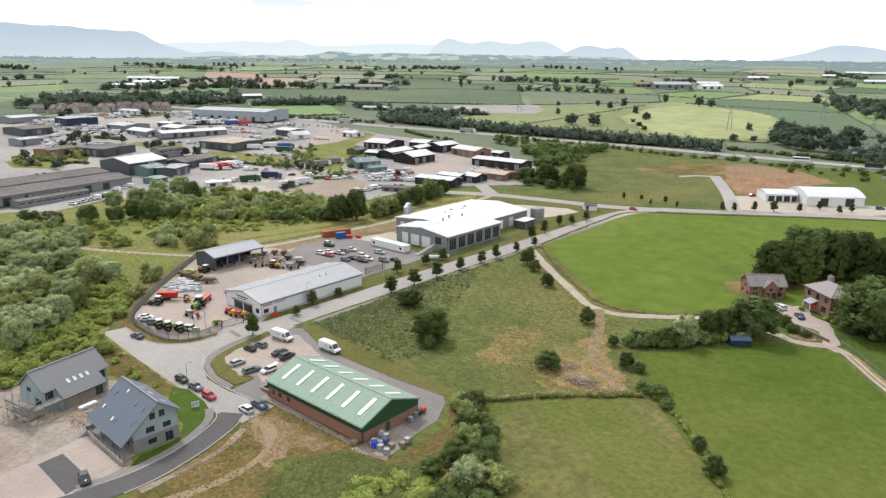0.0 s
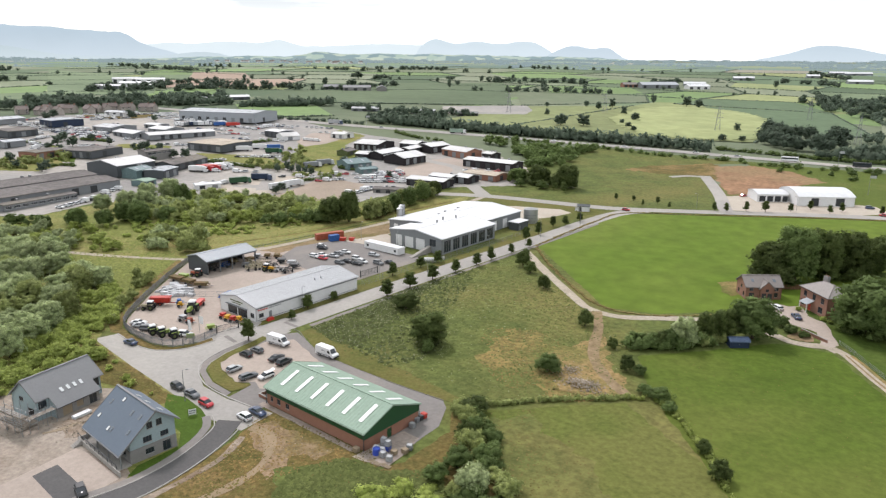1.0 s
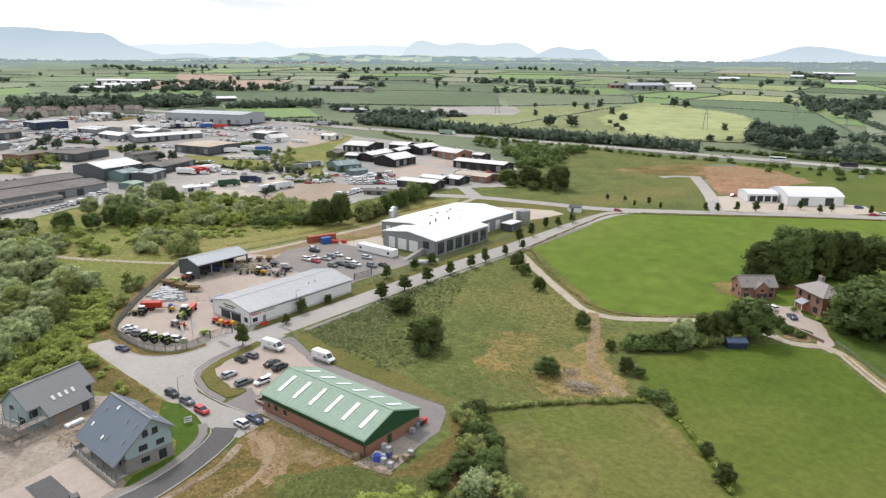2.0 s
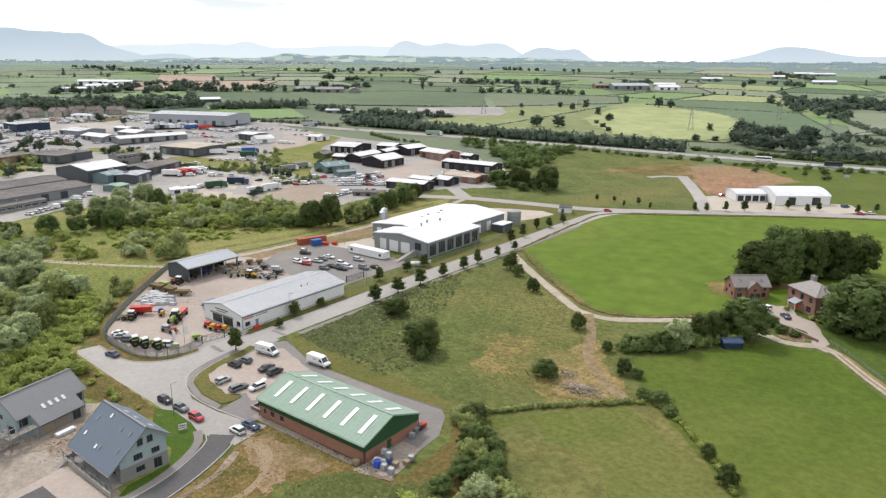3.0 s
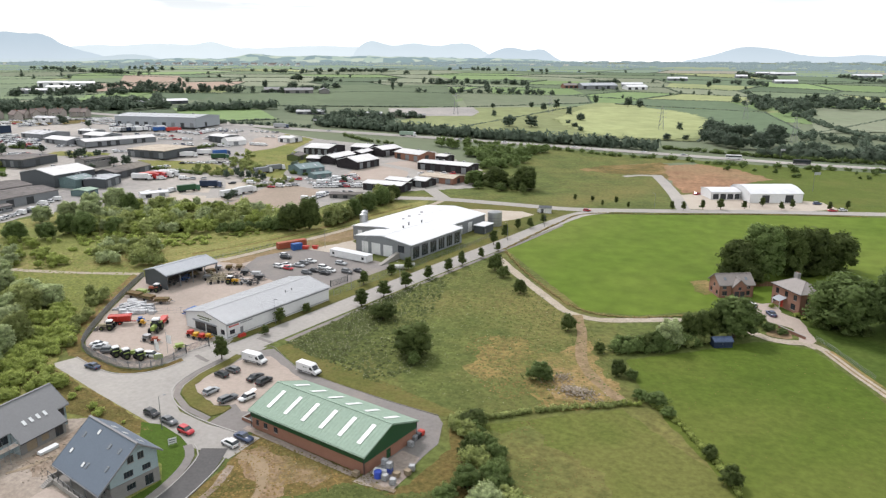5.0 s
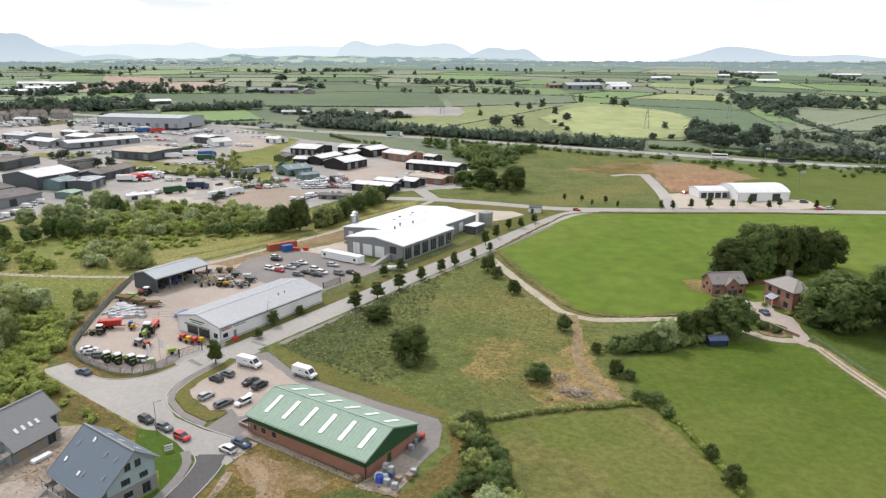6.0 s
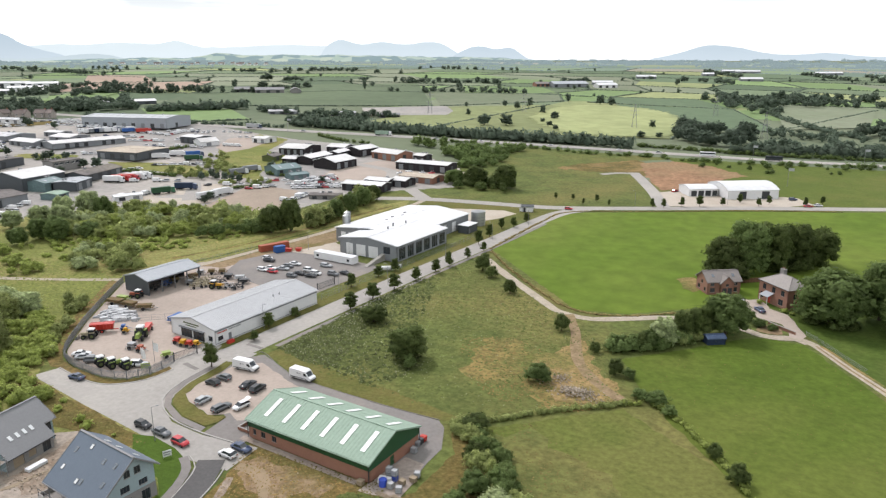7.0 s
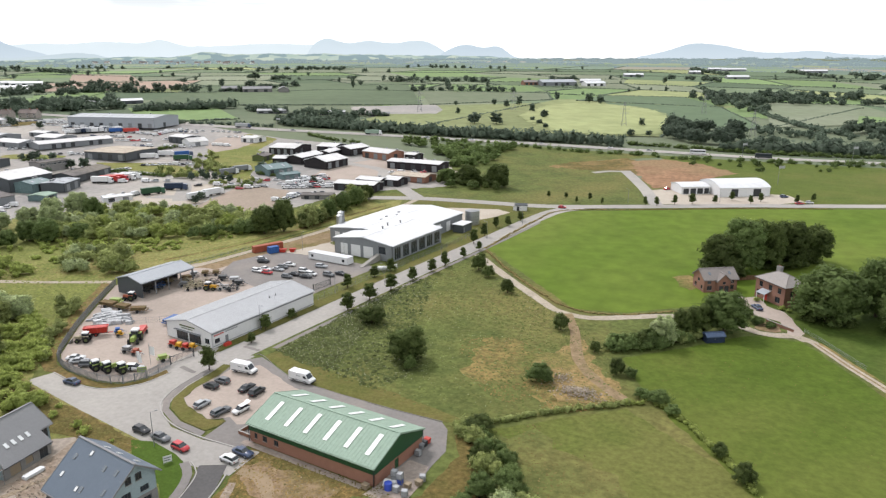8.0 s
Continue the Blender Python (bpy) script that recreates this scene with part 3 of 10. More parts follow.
patch("visitor_car_park", [(-145.5, 118.5), (-138.8, 126.2), (-123.2, 119.3), (-98, 116.6), (-83, 116.2), (-80.6, 114), (-77.4, 106.5), (-77.6, 101), (-77.2, 94.7), (-79, 88), (-84, 88), (-84, 96), (-113, 98.5), (-113.5, 90.2), (-123.5, 89.6), (-124, 97), (-130, 100), (-138.5, 104.2), (-140.6, 111.5)], 0.095, M_ASPHALT_MID,
      "patched asphalt car park of a workshop", "car park")
patch("parking_bays", [(-141.2, 118), (-136, 122), (-123, 117), (-116, 114), (-115, 101), (-121, 97), (-124.4, 98.6), (-128.3, 96), (-136.1, 98.5), (-140, 100.9), (-141.1, 106)], 0.11, M_GRAVEL,
      "beige gravel parking bays", "car park", ragged=0.5)
patch("grass_island", [(-144.6, 118.6), (-144, 114), (-143.6, 105.7), (-141.9, 99.6), (-138.9, 96.2), (-132.6, 93.2), (-125.2, 92.2), (-124, 94.8), (-124.2, 97.2), (-128.3, 95.9), (-136.1, 98.4), (-140, 100.8), (-141.2, 105.9), (-141.2, 113.9), (-142.4, 119)], 0.15, M_VERGE,
      "grass island with a concrete kerb", "grass verge")
patch("corner_pavement", [(-146.2, 115), (-145.6, 105.4), (-143.6, 98.6), (-139.8, 94.6), (-133, 91.4), (-124.4, 90.2), (-124.8, 91.9), (-132.6, 92.9), (-139.1, 95.9), (-142.2, 99.4), (-144, 105.7), (-144.4, 115)], 0.13, M_ASPHALT_MID,
      "tarmac pavement round the corner", "pavement")
patch("rear_apron", [(-82.4, 101), (-77.9, 100.4), (-76.8, 94), (-76.6, 88.4), (-84.4, 87.6), (-83.2, 94)], 0.12, M_CONCRETE_WARM, "concrete storage apron behind the workshop", "yard", ragged=0.2)
ribbon("wall_path", [(-115.4, 92.4), (-105, 91.4), (-95, 90.4), (-85.6, 89.5)], 1.5, 0.11, M_CONCRETE_WARM, "narrow concrete path along the brick wall", "path", wobble=0.2, step=1.5)
patch("yard_verge", [(-181.5, 96.7), (-178.7, 97.3), (-167.4, 95.6), (-159.9, 96.6), (-154.5, 102), (-153, 109), (-155.2, 110), (-155.4, 104.7), (-158.2, 99.9), (-164.7, 98), (-175.6, 98.8), (-182, 100.6), (-188, 104.5), (-202, 120.6), (-225, 152), (-229, 152), (-204, 117), (-190, 101)], 0.09, M_DRY,
      "dry grass strip outside the yard fence", "grass verge", ragged=0.15)
patch("dealer_verge", [(-151.7, 121), (-147.6, 162), (-144.5, 192), (-140, 228), (-143, 229), (-148, 192), (-153.5, 165), (-153.8, 127)], 0.08, M_VERGE,
      "narrow verge between building and road", "grass verge", ragged=0.2)

# house plots
patch("house_lawn", [(-136, 83.2), (-131.5, 84.6), (-124, 83.2), (-120.5, 81.8), (-116.2, 77.0), (-113.8, 71.4), (-112.6, 64.5), (-112.2, 60.4), (-113.6, 59.6), (-115.1, 62.6), (-114.8, 71.1), (-119, 74.5), (-128, 76.5)], 0.10, M_HOUSE_LAWN,
      "trimmed lawn round a new house", "lawn")
patch("building_plot", [(-160, 40), (-112, 20), (-110, 52), (-114, 60), (-118, 62), (-133, 66), (-133, 79), (-146, 79), (-158, 72), (-168, 58)], 0.06, M_SITE,
      "dusty building plot with builders' rubble", "building site", ragged=0.8)
patch("muddy_strip", [(-146, 79), (-134, 79), (-132, 70), (-131.6, 62), (-136, 60), (-143, 62), (-144.6, 72)], 0.075, M_MUD, "churned brown soil between the new houses", "bare earth", ragged=1.6)
patch("parking_apron", [(-130.5, 59.2), (-127.8, 59.6), (-114.1, 58.3), (-113.6, 52), (-113.4, 46), (-118, 36), (-129, 40)], 0.09, M_GRAVEL, "pinkish block-paved parking apron", "driveway")
patch("dark_bay", [(-127.7, 54.2), (-114.9, 52.8), (-114.1, 47.9), (-127.7, 49.6)], 0.11, M_ASPHALT_DARK, "freshly laid dark tarmac bay", "driveway")

# ---------------------------------------------------------------- roads, tracks and kerbs
ribbon("main_road", [(-147.2, 118), (-146, 130), (-144.6, 145), (-142.6, 165), (-139.6, 195), (-135.4, 230), (-131.5, 262), (-127.5, 300), (-123, 326), (-114, 340)], 8.6, 0.105, M_ASPHALT,
       "pale worn estate road lined with young trees", "road")
ribbon("footpath", [(-139.6, 132), (-138.4, 146), (-136.4, 165), (-133.6, 195), (-129.6, 230), (-125.9, 262), (-122.4, 300)], 1.6, 0.13, M_ASPHALT_MID, "narrow tarmac footpath along the road", "pavement")
ribbon("cross_road", [(-330, 262), (-262, 292), (-232, 310), (-198, 325), (-163, 331), (-130, 336), (-90, 354.5), (-41, 380), (0, 398), (150, 466), (400, 590)], 8.4, 0.115, M_ASPHALT,
       "pale asphalt road along the fields", "road", step=8)
ribbon("estate_lane", [(-114.6, 83.4), (-112.6, 79.6), (-110.1, 74), (-108.9, 69), (-108.3, 63), (-108.7, 57), (-111, 48), (-117, 36), (-129, 20)], 5.2, 0.125, M_ASPHALT_DARK,
       "dark newer tarmac lane to the houses", "road", step=2)
ribbon("lane_footpath", [(-120.2, 81.6), (-116.6, 79), (-114, 74.2), (-112.3, 68), (-111.8, 62.5), (-112.2, 57.5), (-114.6, 50)], 1.7, 0.17, M_ASPHALT_MID, "tarmac footpath beside the lane", "pavement", step=2)
ribbon("kerb", [(-119.4, 82.5), (-115.5, 80.1), (-113, 74.6), (-111.4, 68.5), (-110.9, 62.5), (-111.3, 57), (-113.8, 49)], 0.22, 0.22, M_KERB, "pale concrete kerb of the lane", "kerb", thick=0.2, step=2)
ribbon("kerb", [(-110.4, 82.2), (-108.9, 78.6), (-107.4, 73.4), (-106.2, 67), (-105.7, 60), (-106.3, 54)], 0.22, 0.22, M_KERB, "pale concrete kerb of the lane", "kerb", thick=0.2, step=2)
ribbon("kerb", [(-146.3, 116), (-145.7, 105.4), (-143.7, 98.5), (-139.9, 94.4), (-133, 91.2), (-124.4, 90), (-114, 90)], 0.3, 0.2, M_KERB, "weathered concrete kerb at the corner", "kerb", thick=0.2, step=2)
ribbon("kerb", [(-178.7, 97.2), (-167.4, 95.4), (-159.9, 96.4), (-154.3, 101.9), (-152.9, 109.4)], 0.3, 0.2, M_KERB, "weathered kerb outside the fence", "kerb", thick=0.2, step=2)
ribbon("kerb", [(-141, 126.6), (-139.2, 127), (-123.2, 119.5), (-98, 116.9), (-83, 116.5)], 0.14, 0.16, M_ASPHALT_MID, "concrete edging of the car park", "kerb", thick=0.2, step=2)
ribbon("farm_lane", [(-127, 238), (-109.5, 219), (-88.5, 198), (-80.5, 191), (-71, 189.3), (-60, 195.0), (-50, 201.0), (-40, 202), (-33, 201.5), (-29.1, 200.1), (-25.6, 197.9), (-21.1, 198.0), (-17.0, 199.4), (-13.6, 197.2)], 3.2, 0.12, M_TRACK,
       "pale stony farm lane", "track", wobble=0.25, step=2)
patch("forecourt", [(-39.8, 228.4), (-35.7, 229.6), (-30.6, 228.0), (-27.6, 230.4), (-24.4, 222.5), (-19.5, 218.7), (-17.6, 213.5), (-16.4, 208.5), (-14.0, 202.6), (-15.5, 199.8), (-18.6, 200.0), (-19.0, 204.8), (-20.6, 209.4), (-23.2, 210.6), (-27.5, 212.4), (-31.9, 217.3)], 0.128, M_GRAVEL, "grey-pink gravel forecourt between brick houses", "driveway", ragged=0.5)
patch("flower_bed", [(-27.1, 202.6), (-24.4, 207), (-21.4, 208.0), (-20.4, 203), (-21.4, 200.2), (-26.4, 200.4)], 0.14, M_WASTE, "bare brown bed between drive and lane", "bare soil", rounded=True, ragged=0.8)
ribbon("farm_track", [(-17.0, 200.4), (-12.5, 196.8), (-9.2, 191.3), (-5.0, 184.0), (-1.1, 178.0), (2.3, 172.6), (12.4, 156.2), (40.4, 110.2)], 2.5, 0.116, M_TRACK, "stony track with two wheel ruts", "track", wobble=0.2, step=1.6)
ribbon("track_crown", [(-12.0, 196.1), (-9.2, 191.3), (-5.0, 184.0), (-1.1, 178.0), (2.3, 172.6), (12.4, 156.2), (40.4, 110.2)], 0.55, 0.135, M_TRACK_EARTH, "weedy strip between the wheel ruts", "grass verge", wobble=0.2, step=1.6)
ribbon("lane_edge", [(-10.8, 196.6), (-7.7, 192.0), (-3.5, 184.8), (0.4, 178.8), (3.8, 173.4), (14, 157), (42, 111)], 1.0, 0.125, M_SPOIL, "dry orange grass edge of the farm lane", "grass verge", wobble=0.35, step=1.5)
patch("dry_bank", [(-55, 241), (-50, 245), (-46.2, 236.5), (-47.6, 228), (-51, 231)], 0.11, M_SPOIL, "rusty dry grass and soil beside the house", "dry grass", rounded=True, ragged=1.6)
ribbon("spur_track", [(-77.5, 190), (-72, 178.1), (-68.8, 168.1), (-65.6, 159.2), (-61.1, 152.2), (-55.8, 146.5), (-51.0, 142.6)], 2.9, 0.15, M_TRACK_EARTH, "earth track worn through the meadow", "track", wobble=0.35, step=1.2)
patch("spoil_patch", [(-68, 173.3), (-61.9, 159.6), (-56, 151.7), (-49.2, 143.2), (-57.3, 137.4), (-63.6, 135), (-66.2, 141.6), (-70.5, 150.1), (-77.7, 155.8), (-72.9, 161), (-70.5, 167)], 0.135, M_SPOIL, "bare rusty ground round a rubble heap", "bare earth", ragged=2.2)
ribbon("back_track", [(-285, 131), (-274, 132.5), (-252, 140.5), (-226, 153)], 2.6, 0.1, M_TRACK, "thin pale path through the scrub", "track", wobble=0.3, step=3)
ribbon("bank_track", [(-222, 160), (-214.6, 179.7), (-209.1, 207.1), (-202.8, 246.7), (-197.4, 290), (-198, 322)], 3.2, 0.1, M_TRACK, "pale track along the bank", "track", wobble=0.2, step=3)
ribbon("lane_bank", [(-104.8, 56), (-104.2, 64), (-104.1, 69.6), (-104.9, 74.6), (-107.4, 80.6)], 1.5, 0.10, M_MUD, "gritty dark soil behind the lane kerb", "bare earth", wobble=0.6, step=1.2)
ribbon("waste_track", [(-109, 84), (-104, 84), (-99, 80), (-96, 74), (-96, 66), (-99, 55)], 2.2, 0.09, M_DIRT, "worn path across the waste ground", "track", wobble=0.7, step=1.5)
ribbon("site_road", [(-78, 360), (-82.5, 368), (-92, 398.7), (-104.4, 431.7), (-118, 465)], 7.0, 0.13, M_ASPHALT, "new site road to the stripped ground", "road", step=6)
ribbon("site_spur", [(-114, 461), (-126, 459), (-135, 448)], 5.0, 0.12, M_ASPHALT, "unfinished spur of site road", "road", step=4)
patch("hall_yard", [(-82, 366), (-92, 402), (-76, 418), (-20, 420), (-12, 404), (-24, 392), (-66, 371)], 0.10, M_GRAVEL_PALE, "pale concrete forecourt of a white hall", "yard", ragged=0.4)
ribbon("trunk_road", [(-900, 440), (-760, 452), (-640, 470), (-551, 481), (-492, 491), (-432, 503), (-379, 517), (-326, 529), (-230, 549), (-184, 557), (-99, 565), (-40, 568), (100, 585), (400, 640)], 13.0, 0.35, M_ASPHALT,
       "busy two-lane trunk road between hedges", "road", step=12)
for k, line in enumerate(([(-200, 326), (-225, 350), (-248, 372), (-262, 392), (-300, 402)], [(-307, 262), (-345, 300), (-395, 312), (-470, 305), (-560, 300)], [(-346, 192), (-392, 225), (-398, 262), (-395, 312)])):
    ribbon("yard_road", line, 8.0, 0.16, M_ASPHALT, "worn estate access road", "road", step=8)


# ---------------------------------------------------------------- far fields
def field(a, b, c, d, material, label, lift=0.5, n=14):
    """A four-cornered field draped on the rising land, corners in order."""
    m = Mesh()
    a, b, c, d = (Vector(q) for q in (a, b, c, d))
    for i in range(n + 1):
        for j in range(n + 1):
            q = a.lerp(b, i / n).lerp(d.lerp(c, i / n), j / n)
            m.v.append((q.x, q.y, land(q.x, q.y) + lift))
    m.f = [(i * (n + 1) + j, (i + 1) * (n + 1) + j, (i + 1) * (n + 1) + j + 1, i * (n + 1) + j + 1) for i in range(n) for j in range(n)]
    return tagged(part("field", m, material), label, "field", group="far fields", kind="structure")


patch("works_compound", [(-481, 692), (-409, 768), (-380, 728), (-368, 688), (-438, 632)], 0.9, M_YARD, "grey surfaced compound beyond the trunk road", "yard", cell=22.0, ragged=2.0)
# road repairs and worn patches
for pts in ([(-153.2, 112.4), (-147.6, 111.2), (-147.4, 112.4), (-153, 113.6)], [(-147.6, 129), (-142, 128.4), (-142, 129.6), (-147.6, 130.2)]):
    patch("road_repair", pts, 0.118, M_ASPHALT_MID, "darker strip of patched asphalt", "road repair", ragged=0.15)


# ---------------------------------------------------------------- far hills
# Distance haze painted as glow: a pale emission replaces the lit colour.
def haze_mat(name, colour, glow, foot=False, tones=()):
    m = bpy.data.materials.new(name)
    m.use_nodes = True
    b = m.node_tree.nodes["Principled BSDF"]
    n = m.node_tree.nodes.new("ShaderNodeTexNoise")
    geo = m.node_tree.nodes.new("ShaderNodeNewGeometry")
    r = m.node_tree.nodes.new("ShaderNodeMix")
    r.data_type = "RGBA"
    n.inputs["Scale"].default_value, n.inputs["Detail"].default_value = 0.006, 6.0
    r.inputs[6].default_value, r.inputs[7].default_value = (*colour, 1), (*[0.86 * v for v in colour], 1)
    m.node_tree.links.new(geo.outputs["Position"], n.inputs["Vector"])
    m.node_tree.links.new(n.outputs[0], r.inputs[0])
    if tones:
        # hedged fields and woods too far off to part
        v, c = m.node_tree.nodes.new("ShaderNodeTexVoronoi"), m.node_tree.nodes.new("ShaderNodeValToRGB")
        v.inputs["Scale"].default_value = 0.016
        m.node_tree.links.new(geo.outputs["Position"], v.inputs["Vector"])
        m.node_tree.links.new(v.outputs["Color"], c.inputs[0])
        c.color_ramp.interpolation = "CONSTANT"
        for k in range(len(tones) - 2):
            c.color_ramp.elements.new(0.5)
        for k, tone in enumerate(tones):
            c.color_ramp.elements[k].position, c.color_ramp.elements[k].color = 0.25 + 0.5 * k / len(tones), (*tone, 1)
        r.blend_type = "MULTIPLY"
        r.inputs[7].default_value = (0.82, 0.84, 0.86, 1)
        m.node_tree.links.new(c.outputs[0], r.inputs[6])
    # haze painted into the glow: paler towards the foot of the hills
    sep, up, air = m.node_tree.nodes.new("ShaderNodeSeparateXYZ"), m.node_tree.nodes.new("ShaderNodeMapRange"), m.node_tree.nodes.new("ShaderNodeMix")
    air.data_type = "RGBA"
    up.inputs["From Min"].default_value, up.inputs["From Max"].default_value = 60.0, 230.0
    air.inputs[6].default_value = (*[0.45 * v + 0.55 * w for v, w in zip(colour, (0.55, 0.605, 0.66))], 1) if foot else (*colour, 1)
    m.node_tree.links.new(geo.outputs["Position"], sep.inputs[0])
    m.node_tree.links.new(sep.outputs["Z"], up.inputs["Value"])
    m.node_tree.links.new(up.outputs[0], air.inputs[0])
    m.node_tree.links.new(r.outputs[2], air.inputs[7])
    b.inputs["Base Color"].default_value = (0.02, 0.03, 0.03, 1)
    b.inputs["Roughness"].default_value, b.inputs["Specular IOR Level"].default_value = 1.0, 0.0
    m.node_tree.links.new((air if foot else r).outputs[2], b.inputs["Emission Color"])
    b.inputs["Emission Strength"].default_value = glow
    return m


def hills(peaks, start, end, distance, base, rough, material, label, seed):
    """A ridge on an arc: peaks are (bearing, height over the eye, spread), bearings in degrees left of +y."""
    m, rows, cols = Mesh(), 5, int((end - start) / 0.12)
    for i in range(cols + 1):
        a = start + (end - start) * i / cols
        h = base + sum(p * math.exp(-(((a - c) / w) ** 2)) for c, p, w in peaks)
        h += rough * noise.noise(Vector((a * 0.35, seed, 0.0))) + 0.5 * rough * noise.noise(Vector((a * 1.4, seed, 3.0))) + 0.25 * rough * noise.noise(Vector((a * 4.1, seed, 5.0)))
        edge = min(1.0, (a - start) / 3.0, (end - a) / 3.0)
        for j in range(rows + 1):
            u = j / rows
            r = distance - 260 + 330 * u
            z = 30 + (43 + h) * max(0.0, edge) * math.sin(math.pi * min(1.0, u * 1.15) * 0.5 + (math.pi * 0.5 * max(0.0, u * 1.15 - 1))) if j < rows else 10
            b = radians(90 + a)
            m.v.append((r * math.cos(b), r * math.sin(b), z))
    k = rows + 1
    m.f = [(i * k + j, i * k + j + 1, (i + 1) * k + j + 1, (i + 1) * k + j) for i in range(cols) for j in range(rows)]
    return tagged(part("hills", m, material, smooth=True), label, "hills", kind="structure")


# haze painted ridge by ridge: the farther hills glow paler
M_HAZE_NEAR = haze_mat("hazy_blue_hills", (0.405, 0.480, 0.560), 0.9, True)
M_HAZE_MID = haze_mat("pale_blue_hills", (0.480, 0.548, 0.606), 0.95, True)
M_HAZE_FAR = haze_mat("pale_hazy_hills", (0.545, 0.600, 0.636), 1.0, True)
# far trees and hedges: blue-grey haze painted as emission
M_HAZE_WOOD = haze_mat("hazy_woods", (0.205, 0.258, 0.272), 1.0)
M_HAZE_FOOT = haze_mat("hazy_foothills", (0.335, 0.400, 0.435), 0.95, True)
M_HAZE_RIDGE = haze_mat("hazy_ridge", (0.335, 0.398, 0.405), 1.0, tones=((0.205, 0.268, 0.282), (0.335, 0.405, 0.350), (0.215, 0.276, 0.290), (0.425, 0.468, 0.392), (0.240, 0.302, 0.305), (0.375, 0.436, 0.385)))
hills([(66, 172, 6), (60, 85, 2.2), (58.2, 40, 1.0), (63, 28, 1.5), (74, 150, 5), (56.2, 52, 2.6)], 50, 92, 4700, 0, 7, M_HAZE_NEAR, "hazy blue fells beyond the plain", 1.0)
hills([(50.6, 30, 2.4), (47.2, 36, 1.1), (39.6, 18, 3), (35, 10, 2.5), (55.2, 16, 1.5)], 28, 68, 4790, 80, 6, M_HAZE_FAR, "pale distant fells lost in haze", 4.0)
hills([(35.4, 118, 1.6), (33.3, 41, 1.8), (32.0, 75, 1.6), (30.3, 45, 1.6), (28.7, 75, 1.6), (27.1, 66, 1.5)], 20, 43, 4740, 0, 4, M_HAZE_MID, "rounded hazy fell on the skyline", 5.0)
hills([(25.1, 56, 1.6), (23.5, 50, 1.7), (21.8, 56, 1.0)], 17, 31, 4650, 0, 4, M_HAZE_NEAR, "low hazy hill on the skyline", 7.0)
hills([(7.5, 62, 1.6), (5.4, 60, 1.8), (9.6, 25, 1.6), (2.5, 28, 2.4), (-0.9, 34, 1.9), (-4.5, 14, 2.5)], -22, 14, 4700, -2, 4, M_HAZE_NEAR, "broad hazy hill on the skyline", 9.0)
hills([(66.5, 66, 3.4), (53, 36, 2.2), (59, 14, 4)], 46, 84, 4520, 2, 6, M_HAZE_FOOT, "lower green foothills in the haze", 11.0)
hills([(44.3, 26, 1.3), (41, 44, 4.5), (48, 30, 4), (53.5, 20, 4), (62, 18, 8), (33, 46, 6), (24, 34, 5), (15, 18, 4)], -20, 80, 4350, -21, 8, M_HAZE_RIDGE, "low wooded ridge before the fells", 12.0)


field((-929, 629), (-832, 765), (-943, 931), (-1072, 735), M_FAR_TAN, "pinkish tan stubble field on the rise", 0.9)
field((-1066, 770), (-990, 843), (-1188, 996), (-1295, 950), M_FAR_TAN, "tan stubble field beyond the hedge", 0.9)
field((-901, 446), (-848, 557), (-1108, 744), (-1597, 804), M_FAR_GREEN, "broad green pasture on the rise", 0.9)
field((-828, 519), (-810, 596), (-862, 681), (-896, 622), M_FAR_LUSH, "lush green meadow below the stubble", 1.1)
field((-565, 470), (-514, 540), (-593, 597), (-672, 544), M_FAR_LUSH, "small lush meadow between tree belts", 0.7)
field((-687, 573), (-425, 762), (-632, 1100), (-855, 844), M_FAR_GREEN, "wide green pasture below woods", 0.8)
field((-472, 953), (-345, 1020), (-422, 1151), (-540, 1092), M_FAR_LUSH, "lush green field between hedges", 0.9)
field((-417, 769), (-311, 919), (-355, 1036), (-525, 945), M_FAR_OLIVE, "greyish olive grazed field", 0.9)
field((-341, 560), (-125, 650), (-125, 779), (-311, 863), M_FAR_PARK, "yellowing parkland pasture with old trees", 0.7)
# sun between cloud shadows, painted as a paler crop colour
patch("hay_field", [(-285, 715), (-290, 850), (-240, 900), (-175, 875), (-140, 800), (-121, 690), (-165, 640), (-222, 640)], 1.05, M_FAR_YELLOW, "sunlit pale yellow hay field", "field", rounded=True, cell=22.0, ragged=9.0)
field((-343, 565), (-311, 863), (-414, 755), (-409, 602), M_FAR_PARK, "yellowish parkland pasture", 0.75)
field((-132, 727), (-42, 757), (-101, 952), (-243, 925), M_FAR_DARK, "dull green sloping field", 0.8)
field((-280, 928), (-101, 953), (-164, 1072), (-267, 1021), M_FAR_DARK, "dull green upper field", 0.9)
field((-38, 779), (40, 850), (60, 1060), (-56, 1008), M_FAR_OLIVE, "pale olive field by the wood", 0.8)




